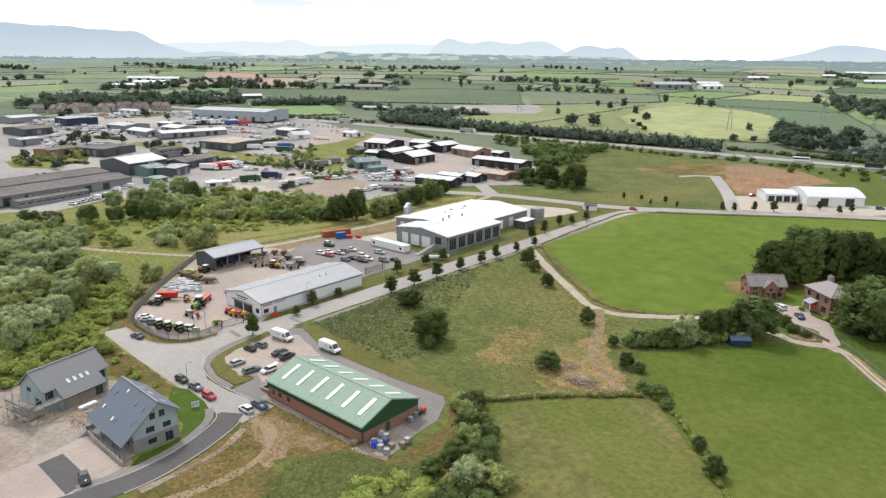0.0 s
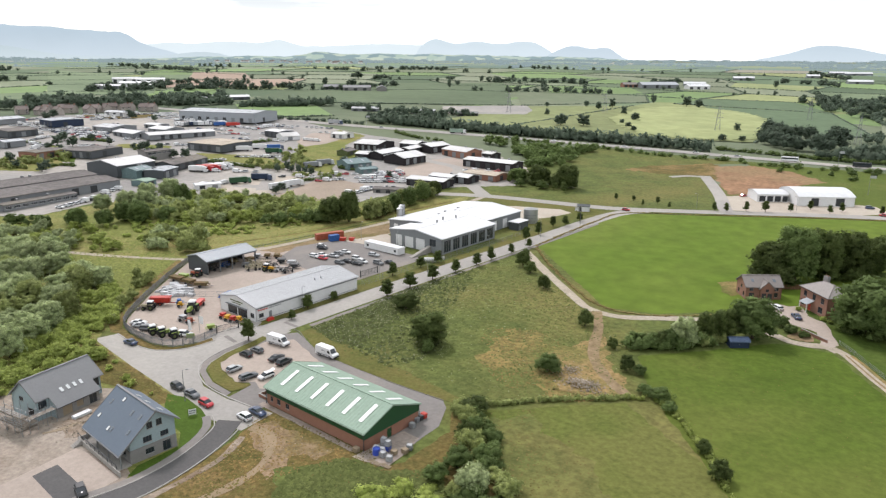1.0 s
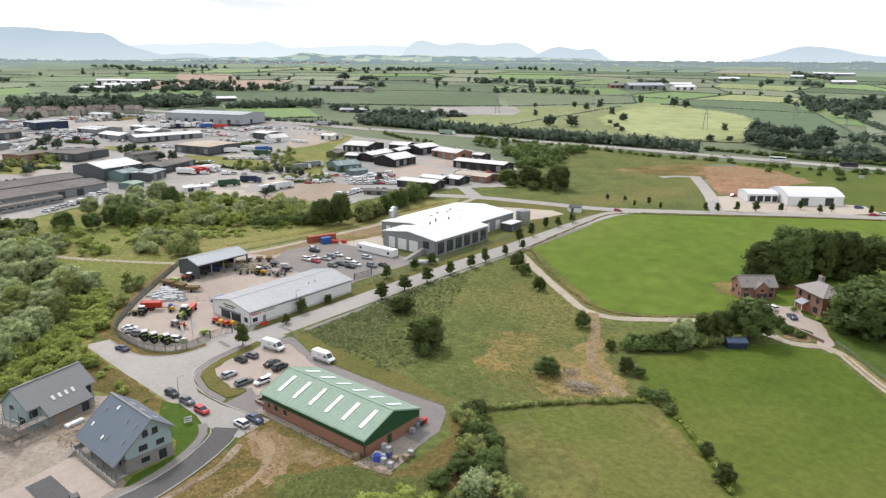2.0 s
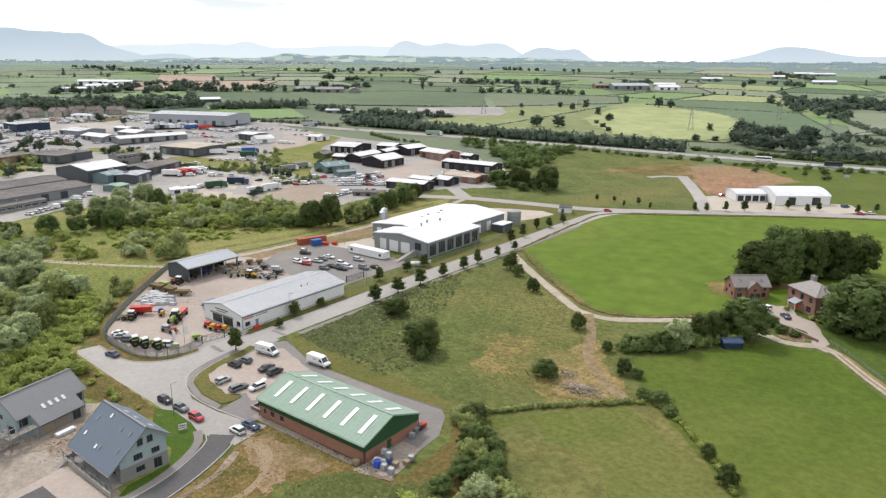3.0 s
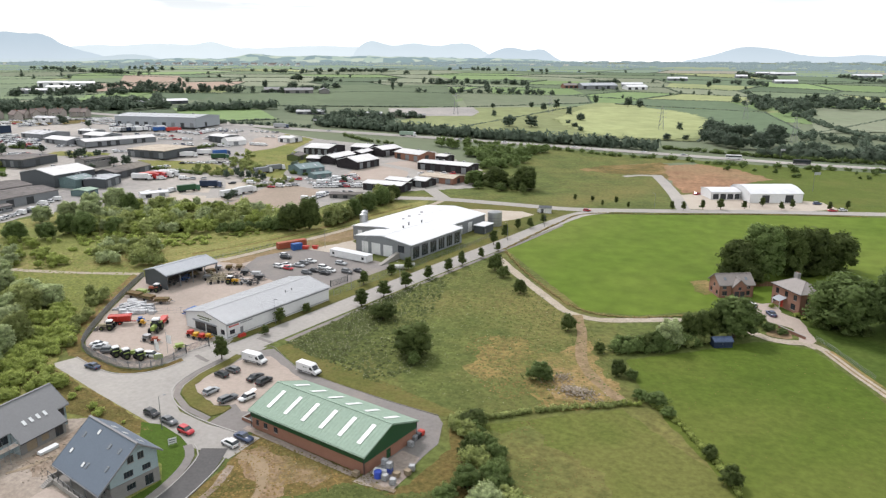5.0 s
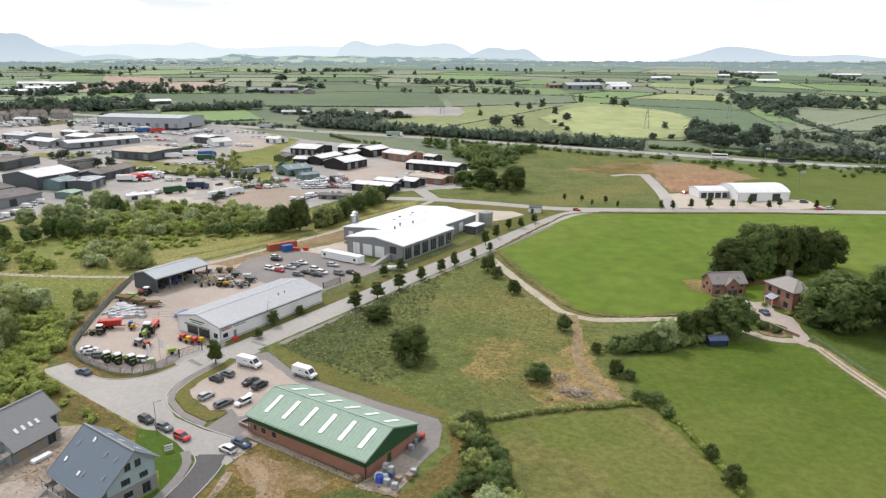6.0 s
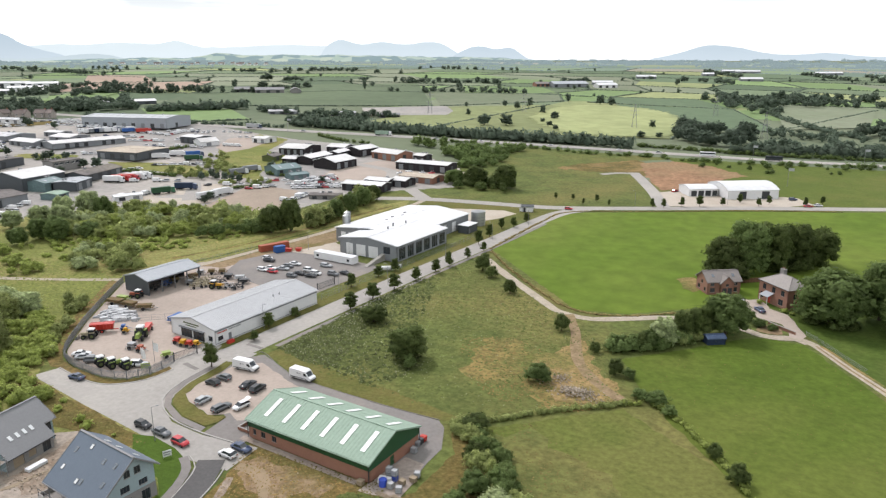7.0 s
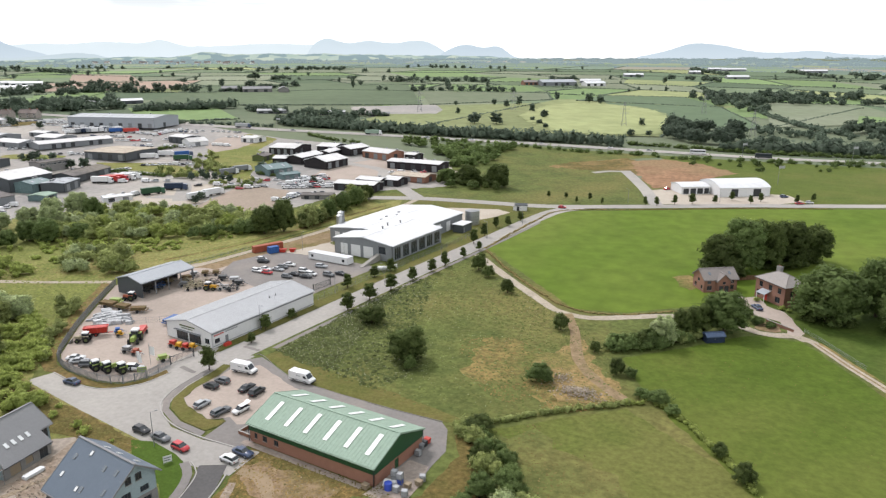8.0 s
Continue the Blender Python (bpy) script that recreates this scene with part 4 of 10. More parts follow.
def patchwork():
    """Small hedged fields on the far plain, out to the foot of the fells. Returns the hedge lines."""
    rng = random.Random(5)
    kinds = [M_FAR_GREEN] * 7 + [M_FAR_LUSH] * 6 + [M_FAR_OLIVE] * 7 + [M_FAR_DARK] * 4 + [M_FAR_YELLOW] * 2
    names = {M_FAR_DARK: "dark green hedged pasture", M_FAR_GREEN: "mid green hedged pasture", M_FAR_LUSH: "bright green hedged meadow", M_FAR_OLIVE: "dull olive hedged pasture", M_FAR_YELLOW: "pale yellow cut hay field"}
    # outer fields glow: haze painted as emission, the farthest set paler still
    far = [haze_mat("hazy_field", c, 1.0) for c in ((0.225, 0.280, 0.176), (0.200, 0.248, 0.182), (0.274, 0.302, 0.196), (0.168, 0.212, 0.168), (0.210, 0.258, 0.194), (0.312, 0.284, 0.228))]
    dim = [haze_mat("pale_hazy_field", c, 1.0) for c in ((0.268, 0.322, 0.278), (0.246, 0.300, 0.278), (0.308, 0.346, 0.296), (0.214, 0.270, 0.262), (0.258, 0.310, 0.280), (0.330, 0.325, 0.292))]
    rows, cols, grid, lines = 14, 17, {}, []
    for i in range(rows + 1):
        for j in range(cols + 1):
            r = 880 * (1.107 ** i) * (1 + rng.uniform(-0.025, 0.025))
            a = radians(90 + 76 - 96 * (j + (0.5 if i % 2 else 0) + rng.uniform(-0.28, 0.28)) / cols)
            grid[i, j] = (r * math.cos(a), r * math.sin(a))
    for i in range(rows):
        for j in range(cols):
            q = grid[i, j], grid[i, j + 1], grid[i + 1, j + 1], grid[i + 1, j]
            k = rng.choice(kinds)
            text = names[k]
            # from here on the field colour is painted haze
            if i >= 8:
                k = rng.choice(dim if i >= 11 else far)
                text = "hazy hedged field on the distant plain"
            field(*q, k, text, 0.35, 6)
            if i < 2:
                continue
            if rng.random() < 0.85:
                lines.append((q[0], q[1]))
            if rng.random() < 0.75:
                lines.append((q[0], q[3]))
    return lines


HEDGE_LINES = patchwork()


# ---------------------------------------------------------------- parts of buildings
def wall(parent, at, length, height, material, openings=(), thick=0.3, name="wall", label="", gable=None, z0=0.0):
    """A wall along local x, outer face at y = 0, with openings (x0, z0, x1, z1) cut through. gable: (peak x, peak z)."""
    m = Mesh()
    xs = sorted({0.0, length, *[o[0] for o in openings], *[o[2] for o in openings]})
    zs = sorted({z0, height, *[o[1] for o in openings if o[1] < height], *[o[3] for o in openings if o[3] < height]})
    full = {}
    for i in range(len(xs) - 1):
        for j in range(len(zs) - 1):
            cx, cz = 0.5 * (xs[i] + xs[i + 1]), 0.5 * (zs[j] + zs[j + 1])
            full[i, j] = not any(o[0] < cx < o[2] and o[1] < cz < o[3] for o in openings)
    nz, index = len(zs), {}
    for i, x in enumerate(xs):
        for j, z in enumerate(zs):
            for k, y in enumerate((0.0, thick)):
                index[i, j, k] = len(m.v)
                m.v.append((x, y, z))
    for (i, j), solid in full.items():
        if not solid:
            continue
        m.f.append(tuple(index[q] for q in ((i, j, 0), (i + 1, j, 0), (i + 1, j + 1, 0), (i, j + 1, 0))))
        m.f.append(tuple(index[q] for q in ((i, j, 1), (i, j + 1, 1), (i + 1, j + 1, 1), (i + 1, j, 1))))
        for di, dj, e in ((-1, 0, ((i, j), (i, j + 1))), (1, 0, ((i + 1, j + 1), (i + 1, j))), (0, -1, ((i + 1, j), (i, j))), (0, 1, ((i, j + 1), (i + 1, j + 1)))):
            if not full.get((i + di, j + dj)):
                (a, b), (c, d) = e
                m.f.append((index[a, b, 0], index[c, d, 0], index[c, d, 1], index[a, b, 1]))
    if gable:
        px, pz = gable[0], gable[1]
        h0, h1 = (gable[2], gable[3]) if len(gable) > 2 else (height, height)
        pts = [(0, height), (length, height), (length, h1), (px, pz), (0, h0)]
        if h0 <= height + 1e-6 and h1 <= height + 1e-6:
            pts = [(0, height), (length, height), (px, pz)]
        m.hull([(x, thick, z) for x, z in pts], [(x, 0, z) for x, z in pts])
    return part(name, m, material, parent, label, at=at)


def window(parent, at, o, material=None, bars=1, glass=None, sill=True, name="window"):
    """Frame, panes and sill in an opening."""
    x0, z0, x1, z1 = o[:4]
    f = 0.09
    m = Mesh().box(x0, 0.06, z0, x1, 0.16, z0 + f).box(x0, 0.06, z1 - f, x1, 0.16, z1).box(x0, 0.06, z0 + f, x0 + f, 0.16, z1 - f).box(x1 - f, 0.06, z0 + f, x1, 0.16, z1 - f)
    w = part(name, m, material or M_FRAME_WHITE, parent, at=at)
    for k in range(bars):
        x = x0 + (x1 - x0) * (k + 1) / (bars + 1)
        part("glazing_bar", Mesh().box(x - f / 2, 0.065, z0 + f, x + f / 2, 0.155, z1 - f), material or M_FRAME_WHITE, w)
    for k in range(bars + 1):
        a, b = x0 + (x1 - x0) * k / (bars + 1), x0 + (x1 - x0) * (k + 1) / (bars + 1)
        part("pane", Mesh().box(a + f / 2, 0.10, z0 + f * 0.8, b - f / 2, 0.12, z1 - f * 0.8), glass or M_GLASS, w)
    if sill:
        part("sill", Mesh().box(x0 - 0.08, -0.06, z0 - 0.08, x1 + 0.08, 0.06, z0 - 0.002), M_CONCRETE, w)
    return w


def door(parent, at, o, material, ribs=0, name="door", label=""):
    """A door leaf, or a ribbed shutter, in an opening."""
    x0, z0, x1, z1 = o[:4]
    prof = [(0.18, z0), (0.10, z0)]
    for k in range(ribs):
        z, q = z0 + (z1 - z0) * k / ribs, (z1 - z0) / ribs
        prof += [(0.10, z + 0.2 * q), (0.06, z + 0.3 * q), (0.06, z + 0.7 * q), (0.10, z + 0.8 * q)]
    prof += [(0.10, z1), (0.18, z1)]
    m = Mesh().hull([(x0, y, z) for y, z in prof], [(x1, y, z) for y, z in prof])
    d = part(name, m, material, parent, label, at=at)
    if not ribs:
        part("handle", Mesh().box(x1 - 0.2, 0.04, z0 + 1.0, x1 - 0.1, 0.10, z0 + 1.12), M_STEEL, d)
    return d


def roof_slab(parent, length, y0, z0, y1, z1, material, rib=0.0, thick=0.12, name="roof", label="", x0=None):
    """One slope of a roof from its eave (y0, z0) to its ridge (y1, z1), with standing ribs."""
    x0 = -0.5 * length if x0 is None else x0
    xs = [(x0, 0.0), (x0 + length, 0.0)]
    if rib:
        n, xs = max(1, int(length / rib)), []
        p = length / n
        for k in range(n):
            a = x0 + k * p
            xs += [(a, 0.0), (a + 0.62 * p, 0.0), (a + 0.70 * p, 0.05), (a + 0.92 * p, 0.05)]
        xs.append((x0 + length, 0.0))
    m, k = Mesh(), len(xs)
    m.v = [(x, y0, z0 + h) for x, h in xs] + [(x, y1, z1 + h) for x, h in xs]
    m.f = [(i, i + 1, k + i + 1, k + i) if y1 > y0 else (i + 1, i, k + i, k + i + 1) for i in range(k - 1)]
    n = len(m.v)
    m.v += [(x0, y0, z0 - thick), (x0 + length, y0, z0 - thick), (x0 + length, y1, z1 - thick), (x0, y1, z1 - thick)]
    m.f += [(n, n + 3, n + 2, n + 1), (n, n + 1, k - 1, 0), (n + 1, n + 2, 2 * k - 1, k - 1), (n + 3, n, 0, k)]
    ob = bpy.data.meshes.new(name)
    ob.from_pydata(m.v, [], m.f)
    ob.materials.append(material)
    return part(name, ob, None, parent, label)


def sides(length, width):
    """Poses of the four walls of a block: front (-y), right (+x), back (+y), left (-x)."""
    return {"front": (pose(-length / 2, -width / 2, 0), length), "right": (pose(length / 2, -width / 2, 0, 0, 0, 90), width),
            "back": (pose(length / 2, width / 2, 0, 0, 0, 180), length), "left": (pose(-length / 2, width / 2, 0, 0, 0, 270), width)}


def block(b, length, width, eave, ridge, wall_mat, roof_mat, holes=None, rib=0.0, over=0.35, trim=None, ridge_at=0.0, back_eave=None, skip=(), gable_mat=None, front_over=None):
    """A gabled block round the thing's origin, ridge along x. holes: side -> list of (x0, z0, x1, z1, filler)."""
    holes = holes or {}
    back_eave = eave if back_eave is None else back_eave
    for side, (at, run) in sides(length, width).items():
        if side in skip:
            continue
        cut = holes.get(side, [])
        h = eave if side != "back" else back_eave
        gable = None
        if side == "right":
            h = min(eave, back_eave)
            gable = (width / 2 + ridge_at, ridge, eave, back_eave)
        elif side == "left":
            h = min(eave, back_eave)
            gable = (width / 2 - ridge_at, ridge, back_eave, eave)
        wall(b, at, run, h, gable_mat if gable and gable_mat else wall_mat, [o[:4] for o in cut if o[1] <= h - 0.3], gable=gable)
        for o in cut:
            if o[4]:
                o[4](b, at @ pose(0, -0.13, 0) if o[1] > h - 0.3 else at, o)
    sf = (ridge - eave) / (width / 2 + ridge_at)
    sb = (ridge - back_eave) / (width / 2 - ridge_at)
    top, fo = 0.14, over if front_over is None else front_over
    roof_slab(b, length + 2 * over, -width / 2 - fo, eave - fo * sf + top, ridge_at, ridge + top, roof_mat, rib)
    roof_slab(b, length + 2 * over, width / 2 + over, back_eave - over * sb + top, ridge_at, ridge + top, roof_mat, rib)
    tm = trim or roof_mat
    part("ridge_cap", Mesh().box(-length / 2 - over, ridge_at - 0.22, ridge + top - 0.03, length / 2 + over, ridge_at + 0.22, ridge + top + 0.09), tm, b)
    for y, z in ((-width / 2 - fo, eave - fo * sf), (width / 2 + over, back_eave - over * sb)):
        s = -1 if y < 0 else 1
        part("gutter", Mesh().box(-length / 2 - over, min(y, y + s * 0.16), z - 0.12, length / 2 + over, max(y, y + s * 0.16), z + 0.05), tm, b)
    for x in (-length / 2 - over, length / 2 + over):
        m = Mesh()
        for y0, z0, y1, z1 in ((-width / 2 - fo, eave - fo * sf + top, ridge_at, ridge + top), (ridge_at, ridge + top, width / 2 + over, back_eave - over * sb + top)):
            a, c = (x - 0.04, x + 0.04)
            m.hull([(a, y0, z0 - 0.28), (c, y0, z0 - 0.28), (c, y1, z1 - 0.28), (a, y1, z1 - 0.28)], [(a, y0, z0 + 0.08), (c, y0, z0 + 0.08), (c, y1, z1 + 0.08), (a, y1, z1 + 0.08)])
        part("barge_trim", m, tm, b)


def on_slope(b, name, x, w, y0, z0, y1, z1, t0, t1, material, lift=0.10, thick=0.06, child=None):
    """A sheet or roof window lying on a slope from (y0, z0) to (y1, z1), between the shares t0 and t1 of its run."""
    n = Vector((0, -(z1 - z0), y1 - y0)).normalized()
    if n.z < 0:
        n = -n
    a, c = Vector((0, y0, z0)).lerp(Vector((0, y1, z1)), t0), Vector((0, y0, z0)).lerp(Vector((0, y1, z1)), t1)
    low = [a + Vector((x, 0, 0)), a + Vector((x + w, 0, 0)), c + Vector((x + w, 0, 0)), c + Vector((x, 0, 0))]
    return part(name, Mesh().hull([p + n * lift for p in low], [p + n * (lift + thick) for p in low]), material, b)


def fill_window(bars=1, material=None, sill=True):
    return lambda b, at, o: window(b, at, o, material, bars, None, sill)


def fill_door(material, ribs=0, label=""):
    return lambda b, at, o: door(b, at, o, material, ribs, "door" if not ribs else "shutter", label)


def downpipe(b, x, y, top):
    part("downpipe", Mesh().tube((x, y, 0), (x, y, top), 0.07, n=6), M_FRAME_DARK, b)


# ---------------------------------------------------------------- green workshop
def green_workshop():
    b = thing("workshop", -98.2, 99.6, -5.4, "low brick workshop with a pale green sheet roof", "workshop building")
    L_, W_, e, r = 30.6, 15.6, 4.15, 7.0
    dark = fill_window(1, M_FRAME_DARK)
    holes = {"front": [(1.2, 1.0, 2.0, 2.2, dark), (3.4, 1.0, 4.6, 2.2, dark), (6.4, 1.0, 7.6, 2.2, dark)],
             "right": [(6.3, 0.05, 7.6, 2.15, fill_door(M_GREEN_CLAD))], "back": [(12.0, 0.05, 15.6, 2.45, fill_door(M_GREEN_CLAD, 14, "green roller shutter"))],
             "left": [(5.0, 0.05, 9.0, 3.2, fill_door(M_GREEN_CLAD, 14, "green roller shutter"))]}
    block(b, L_, W_, e, r, M_BRICK, M_GREEN_ROOF, holes, rib=0.8, over=0.45, trim=M_GREEN_ROOF)
    for side, (at, run) in sides(L_, W_).items():
        m = Mesh()
        if side in ("front", "back"):
            for k in range(int(run / 0.6)):
                m.box(k * 0.6, -0.13, 2.55, k * 0.6 + 0.42, -0.06, e - 0.1)
            m.box(0, -0.06, 2.5, run, 0, e - 0.1)
        else:
            pts = [(-0.1, 2.5), (run + 0.1, 2.5), (run + 0.1, e - 0.1), (run / 2, r - 0.12), (-0.1, e - 0.1)]
            m.hull([(x, 0, z) for x, z in pts], [(x, -0.09, z) for x, z in pts])
        part("cladding", m, M_GREEN_CLAD, b, "dark green sheet cladding", at=at)
    for k in range(6):
        x = -L_ / 2 + 2.9 + k * 4.92
        on_slope(b, "rooflight", x, 0.92, -W_ / 2, e + 0.14, 0, r + 0.14, 0.20, 0.80, M_ROOFLIGHT)
        on_slope(b, "rooflight", x, 0.92, W_ / 2, e + 0.14, 0, r + 0.14, 0.30, 0.84, M_ROOFLIGHT)
    for x in (-L_ / 2 - 0.1, L_ / 2 + 0.05):
        downpipe(b, x, -W_ / 2 - 0.2, e)
    downpipe(b, L_ / 2 + 0.15, W_ / 2 + 0.1, e)
    low = thing("garden_wall", -115.5, 95.2, -5.4, "low brick wall beside the workshop entrance", "wall")
    part("brickwork", Mesh().box(-2.6, -1.2, 0, 0.9, -0.95, 0.8).box(-2.6, -0.95, 0, -2.35, 6.0, 0.8), M_BRICK, low)
    part("coping", Mesh().box(-2.68, -1.25, 0.8, 0.95, -0.9, 0.88).box(-2.68, -0.9, 0.8, -2.3, 6.05, 0.88), M_CONCRETE, low)


green_workshop()


# ---------------------------------------------------------------- white dealership hall
def dealership():
    b = thing("dealership", -161.2, 145.3, 84.6, "long white showroom hall with a pale grey roof", "showroom building")
    L_, W_, e, r = 39.4, 18.0, 4.5, 6.3
    win = fill_window(3, M_FRAME_DARK, False)
    holes = {"front": [(4.4, 0.05, 5.5, 2.3, fill_door(M_GREY_CLAD)), (0.9, 1.1, 2.6, 2.3, fill_window(1, M_FRAME_DARK))],
             "left": [(4.0, 0.1, 8.6, 2.85, win), (9.0, 0.1, 13.6, 2.85, win), (15.2, 1.0, 16.9, 2.4, fill_window(1, M_FRAME_DARK))]}
    block(b, L_, W_, e, r, M_WHITE_WALL, M_GREY_ROOF, holes, rib=0.5, over=0.4, trim=M_GREY_ROOF)
    at, run = sides(L_, W_)["front"]
    part("eaves_band", Mesh().box(0, -0.08, 3.75, run, 0, 4.3), M_GREY_CLAD, b, "grey band below the eaves", at=at)
    part("wall_panel", Mesh().box(0.1, -0.05, 0.35, run - 0.1, -0.01, 0.55), M_GREY_CLAD, b, at=at)
    sign = part("sign", Mesh().box(0.4, -0.16, 3.05, 4.1, -0.06, 3.75), M_WHITE_WALL, b, "white sign board with red bars", at=at)
    m = Mesh()
    for k in range(5):
        m.box(0.6 + k * 0.68, -0.19, 3.18, 1.12 + k * 0.68, -0.165, 3.62)
    part("lettering", m, M_RED, sign)
    m = Mesh()
    for k in range(7):
        m.box(4.6 + k * 0.62, -0.04, 3.15, 5.05 + k * 0.62, -0.003, 3.5)
    part("lettering", m, M_GREY_CLAD, b, "grey bars of unread lettering", at=at)
    at, run = sides(L_, W_)["left"]
    part("lettering", Mesh().box(5.4, -0.06, 4.15, 11.6, -0.003, 4.5).box(6.2, -0.06, 3.55, 10.6, -0.003, 3.8), M_OLIVE, b, "olive bars of unread lettering", at=at)
    part("canopy", Mesh().box(3.6, -0.7, 2.95, 14.0, 0, 3.05), M_GREY_CLAD, b, "thin grey canopy over the entrance", at=at)
    for x in (6.0, 8.5):
        part("roof_vent", Mesh().tube((x, -4.4, 5.2), (x, -4.4, 6.3), 0.16, n=8), M_STEEL, b)
    side = thing("display_stand", -152.3, 128.4, 84.6, "red covered machine beside the white wall", "implement")
    part("cover", Mesh().taper(-1.1, -0.5, 0.05, 1.1, 0.5, 0.9, 0.15, 0.15), M_RED, side)


dealership()


# ---------------------------------------------------------------- open machinery shed
def machinery_shed():
    b = thing("machinery_shed", -208.2, 156.2, 84.6, "open-fronted grey steel machinery shed", "shed")
    L_, W_, e, r = 20.2, 12.2, 5.0, 6.5
    block(b, L_, W_, e, r, M_DARK_CLAD, M_SHED_ROOF, {"right": [(0.6, 0.0, 8.5, 4.4, None)]}, rib=0.8, over=0.3, trim=M_SHED_ROOF, skip=("front",))
    for k in range(5):
        x = -L_ / 2 + 0.25 + k * (L_ - 0.5) / 4
        part("post", Mesh().box(x - 0.14, -W_ / 2, 0, x + 0.14, -W_ / 2 + 0.28, e), M_STEEL, b)
        m = Mesh().hull([(x - 0.08, -W_ / 2, e - 0.25), (x + 0.08, -W_ / 2, e - 0.25), (x + 0.08, 0, r - 0.25), (x - 0.08, 0, r - 0.25)],
                        [(x - 0.08, -W_ / 2, e), (x + 0.08, -W_ / 2, e), (x + 0.08, 0, r), (x - 0.08, 0, r)])
        part("rafter", m, M_STEEL, b)
    part("header", Mesh().box(-L_ / 2, -W_ / 2 - 0.05, e - 0.55, L_ / 2, -W_ / 2 - 0.002, e), M_DARK_CLAD, b)


machinery_shed()


# ---------------------------------------------------------------- factory
def factory():
    f = thing("factory", -163.3, 232.9, 84.6, "wide grey factory with a bright white roof", "factory building")
    L_, W_, e, r = 34.6, 27.6, 6.3, 8.0
    glaz = lambda b, at, o: window(b, at, o, M_GREY_CLAD, 2, None, False, "glazed_bay")
    front = [(1.3 + k * 5.6, 0.5, 5.4 + k * 5.6, 5.2, glaz) for k in range(6)]
    white = fill_door(M_WHITE_WALL, 10, "white sectional loading door")
    left = [(3.0, 0.1, 6.4, 4.6, white), (8.0, 0.1, 12.6, 4.6, white), (14.0, 0.1, 18.6, 4.6, white), (21.2, 2.6, 24.4, 5.4, fill_window(1, M_FRAME_DARK, False))]
    block(f, L_, W_, e, r, M_GREY_CLAD, M_WHITE_ROOF, {"front": front, "left": left}, rib=1.4, over=0.4, trim=M_WHITE_ROOF)
    for k in range(3):
        on_x = -L_ / 2 + 15 + k * 6.2
        part("roof_vent", Mesh().tube((on_x, 1.5 + (k % 2) * 2, 7.7), (on_x, 1.5 + (k % 2) * 2, 8.9), 0.35, n=8).tube((on_x, 1.5 + (k % 2) * 2, 8.9), (on_x, 1.5 + (k % 2) * 2, 9.05), 0.5, n=8), M_STEEL, f)
    ramp_at = pose(-L_ / 2, -7.4, 0)
    part("loading_ramp", Mesh().hull([(-11, -0.8, 0), (0, -0.8, 0), (0, 0.8, 0), (-11, 0.8, 0)], [(-11, -0.8, 0.2), (0, -0.8, 2.6), (0, 0.8, 2.6), (-11, 0.8, 0.2)]), M_CONCRETE, f, at=ramp_at)
    g = thing("factory_wing", -171.5, 255.5, 84.6, "lower rear wing of the grey factory", "factory building")
    right = [(2.5, 0.1, 5.0, 4.5, white), (6.5, 0.1, 9.0, 4.5, white)]
    block(g, 52.0, 33.4, 5.9, 7.5, M_GREY_CLAD, M_WHITE_ROOF, {"front": [(30, 0.1, 33.5, 4.4, white), (38, 0.1, 41.5, 4.4, white)], "left": right}, rib=1.4, over=0.4, trim=M_WHITE_ROOF)
    for k, (x, y) in enumerate(((-9, 3), (-3, 4.5), (2, 2.5), (7, 5))):
        part("roof_vent", Mesh().box(x - 0.55, y - 0.4, 6.9, x + 0.55, y + 0.4, 7.75), M_GREY_ROOF, g)
    for x, y, rad, h in ((-188.2, 241.5, 1.5, 9.6), (-186.4, 238.0, 1.5, 9.2)):
        s = thing("silo", x - 4.5, y + 1.0, 0, "tall pale steel silo beside the factory", "silo", "silos by the factory")
        part("body", Mesh().tube((0, 0, 1.4), (0, 0, h), rad, n=20), M_STAINLESS, s, smooth=False)
        part("dome", Mesh().tube((0, 0, h), (0, 0, h + 0.7), rad, 0.4, n=20), M_STAINLESS, s)
        part("hopper", Mesh().tube((0, 0, 0.5), (0, 0, 1.4), 0.5, rad, n=20), M_STAINLESS, s)
        for k in range(4):
            a = math.pi / 4 + k * math.pi / 2
            part("leg", Mesh().tube((rad * math.cos(a), rad * math.sin(a), 0), (rad * math.cos(a), rad * math.sin(a), 1.5), 0.12, n=6), M_STEEL, s)
        part("ladder", Mesh().box(rad + 0.02, -0.25, 0.5, rad + 0.1, 0.25, h + 0.9), M_STEEL, s)
    t = thing("water_tank", -149.6, 284.5, 0, "tall galvanised sprinkler tank", "water tank")
    part("shell", Mesh().tube((0, 0, 0), (0, 0, 6.4), 3.3, n=28), M_STAINLESS, t)
    part("lid", Mesh().tube((0, 0, 6.4), (0, 0, 7.0), 3.35, 0.3, n=28), M_STEEL, t)
    for z in (1.2, 2.5, 3.8):
        part("hoop", Mesh().tube((0, 0, z), (0, 0, z + 0.12), 3.36, n=28), M_STEEL, t)
    p = thing("pump_house", -148.3, 270.5, 84.6, "small pump house with a pale flat roof", "outbuilding")
    for side, (at, run) in sides(8, 5).items():
        o = [(1.0, 0.1, 2.2, 2.2)] if side == "front" else []
        wall(p, at, run, 3.4, M_DARK_CLAD, o)
        for q in o:
            door(p, at, q, M_GREY_CLAD)
    part("roof", Mesh().box(-4.3, -2.8, 3.4, 4.3, 2.8, 3.65), M_WHITE_ROOF, p)


factory()


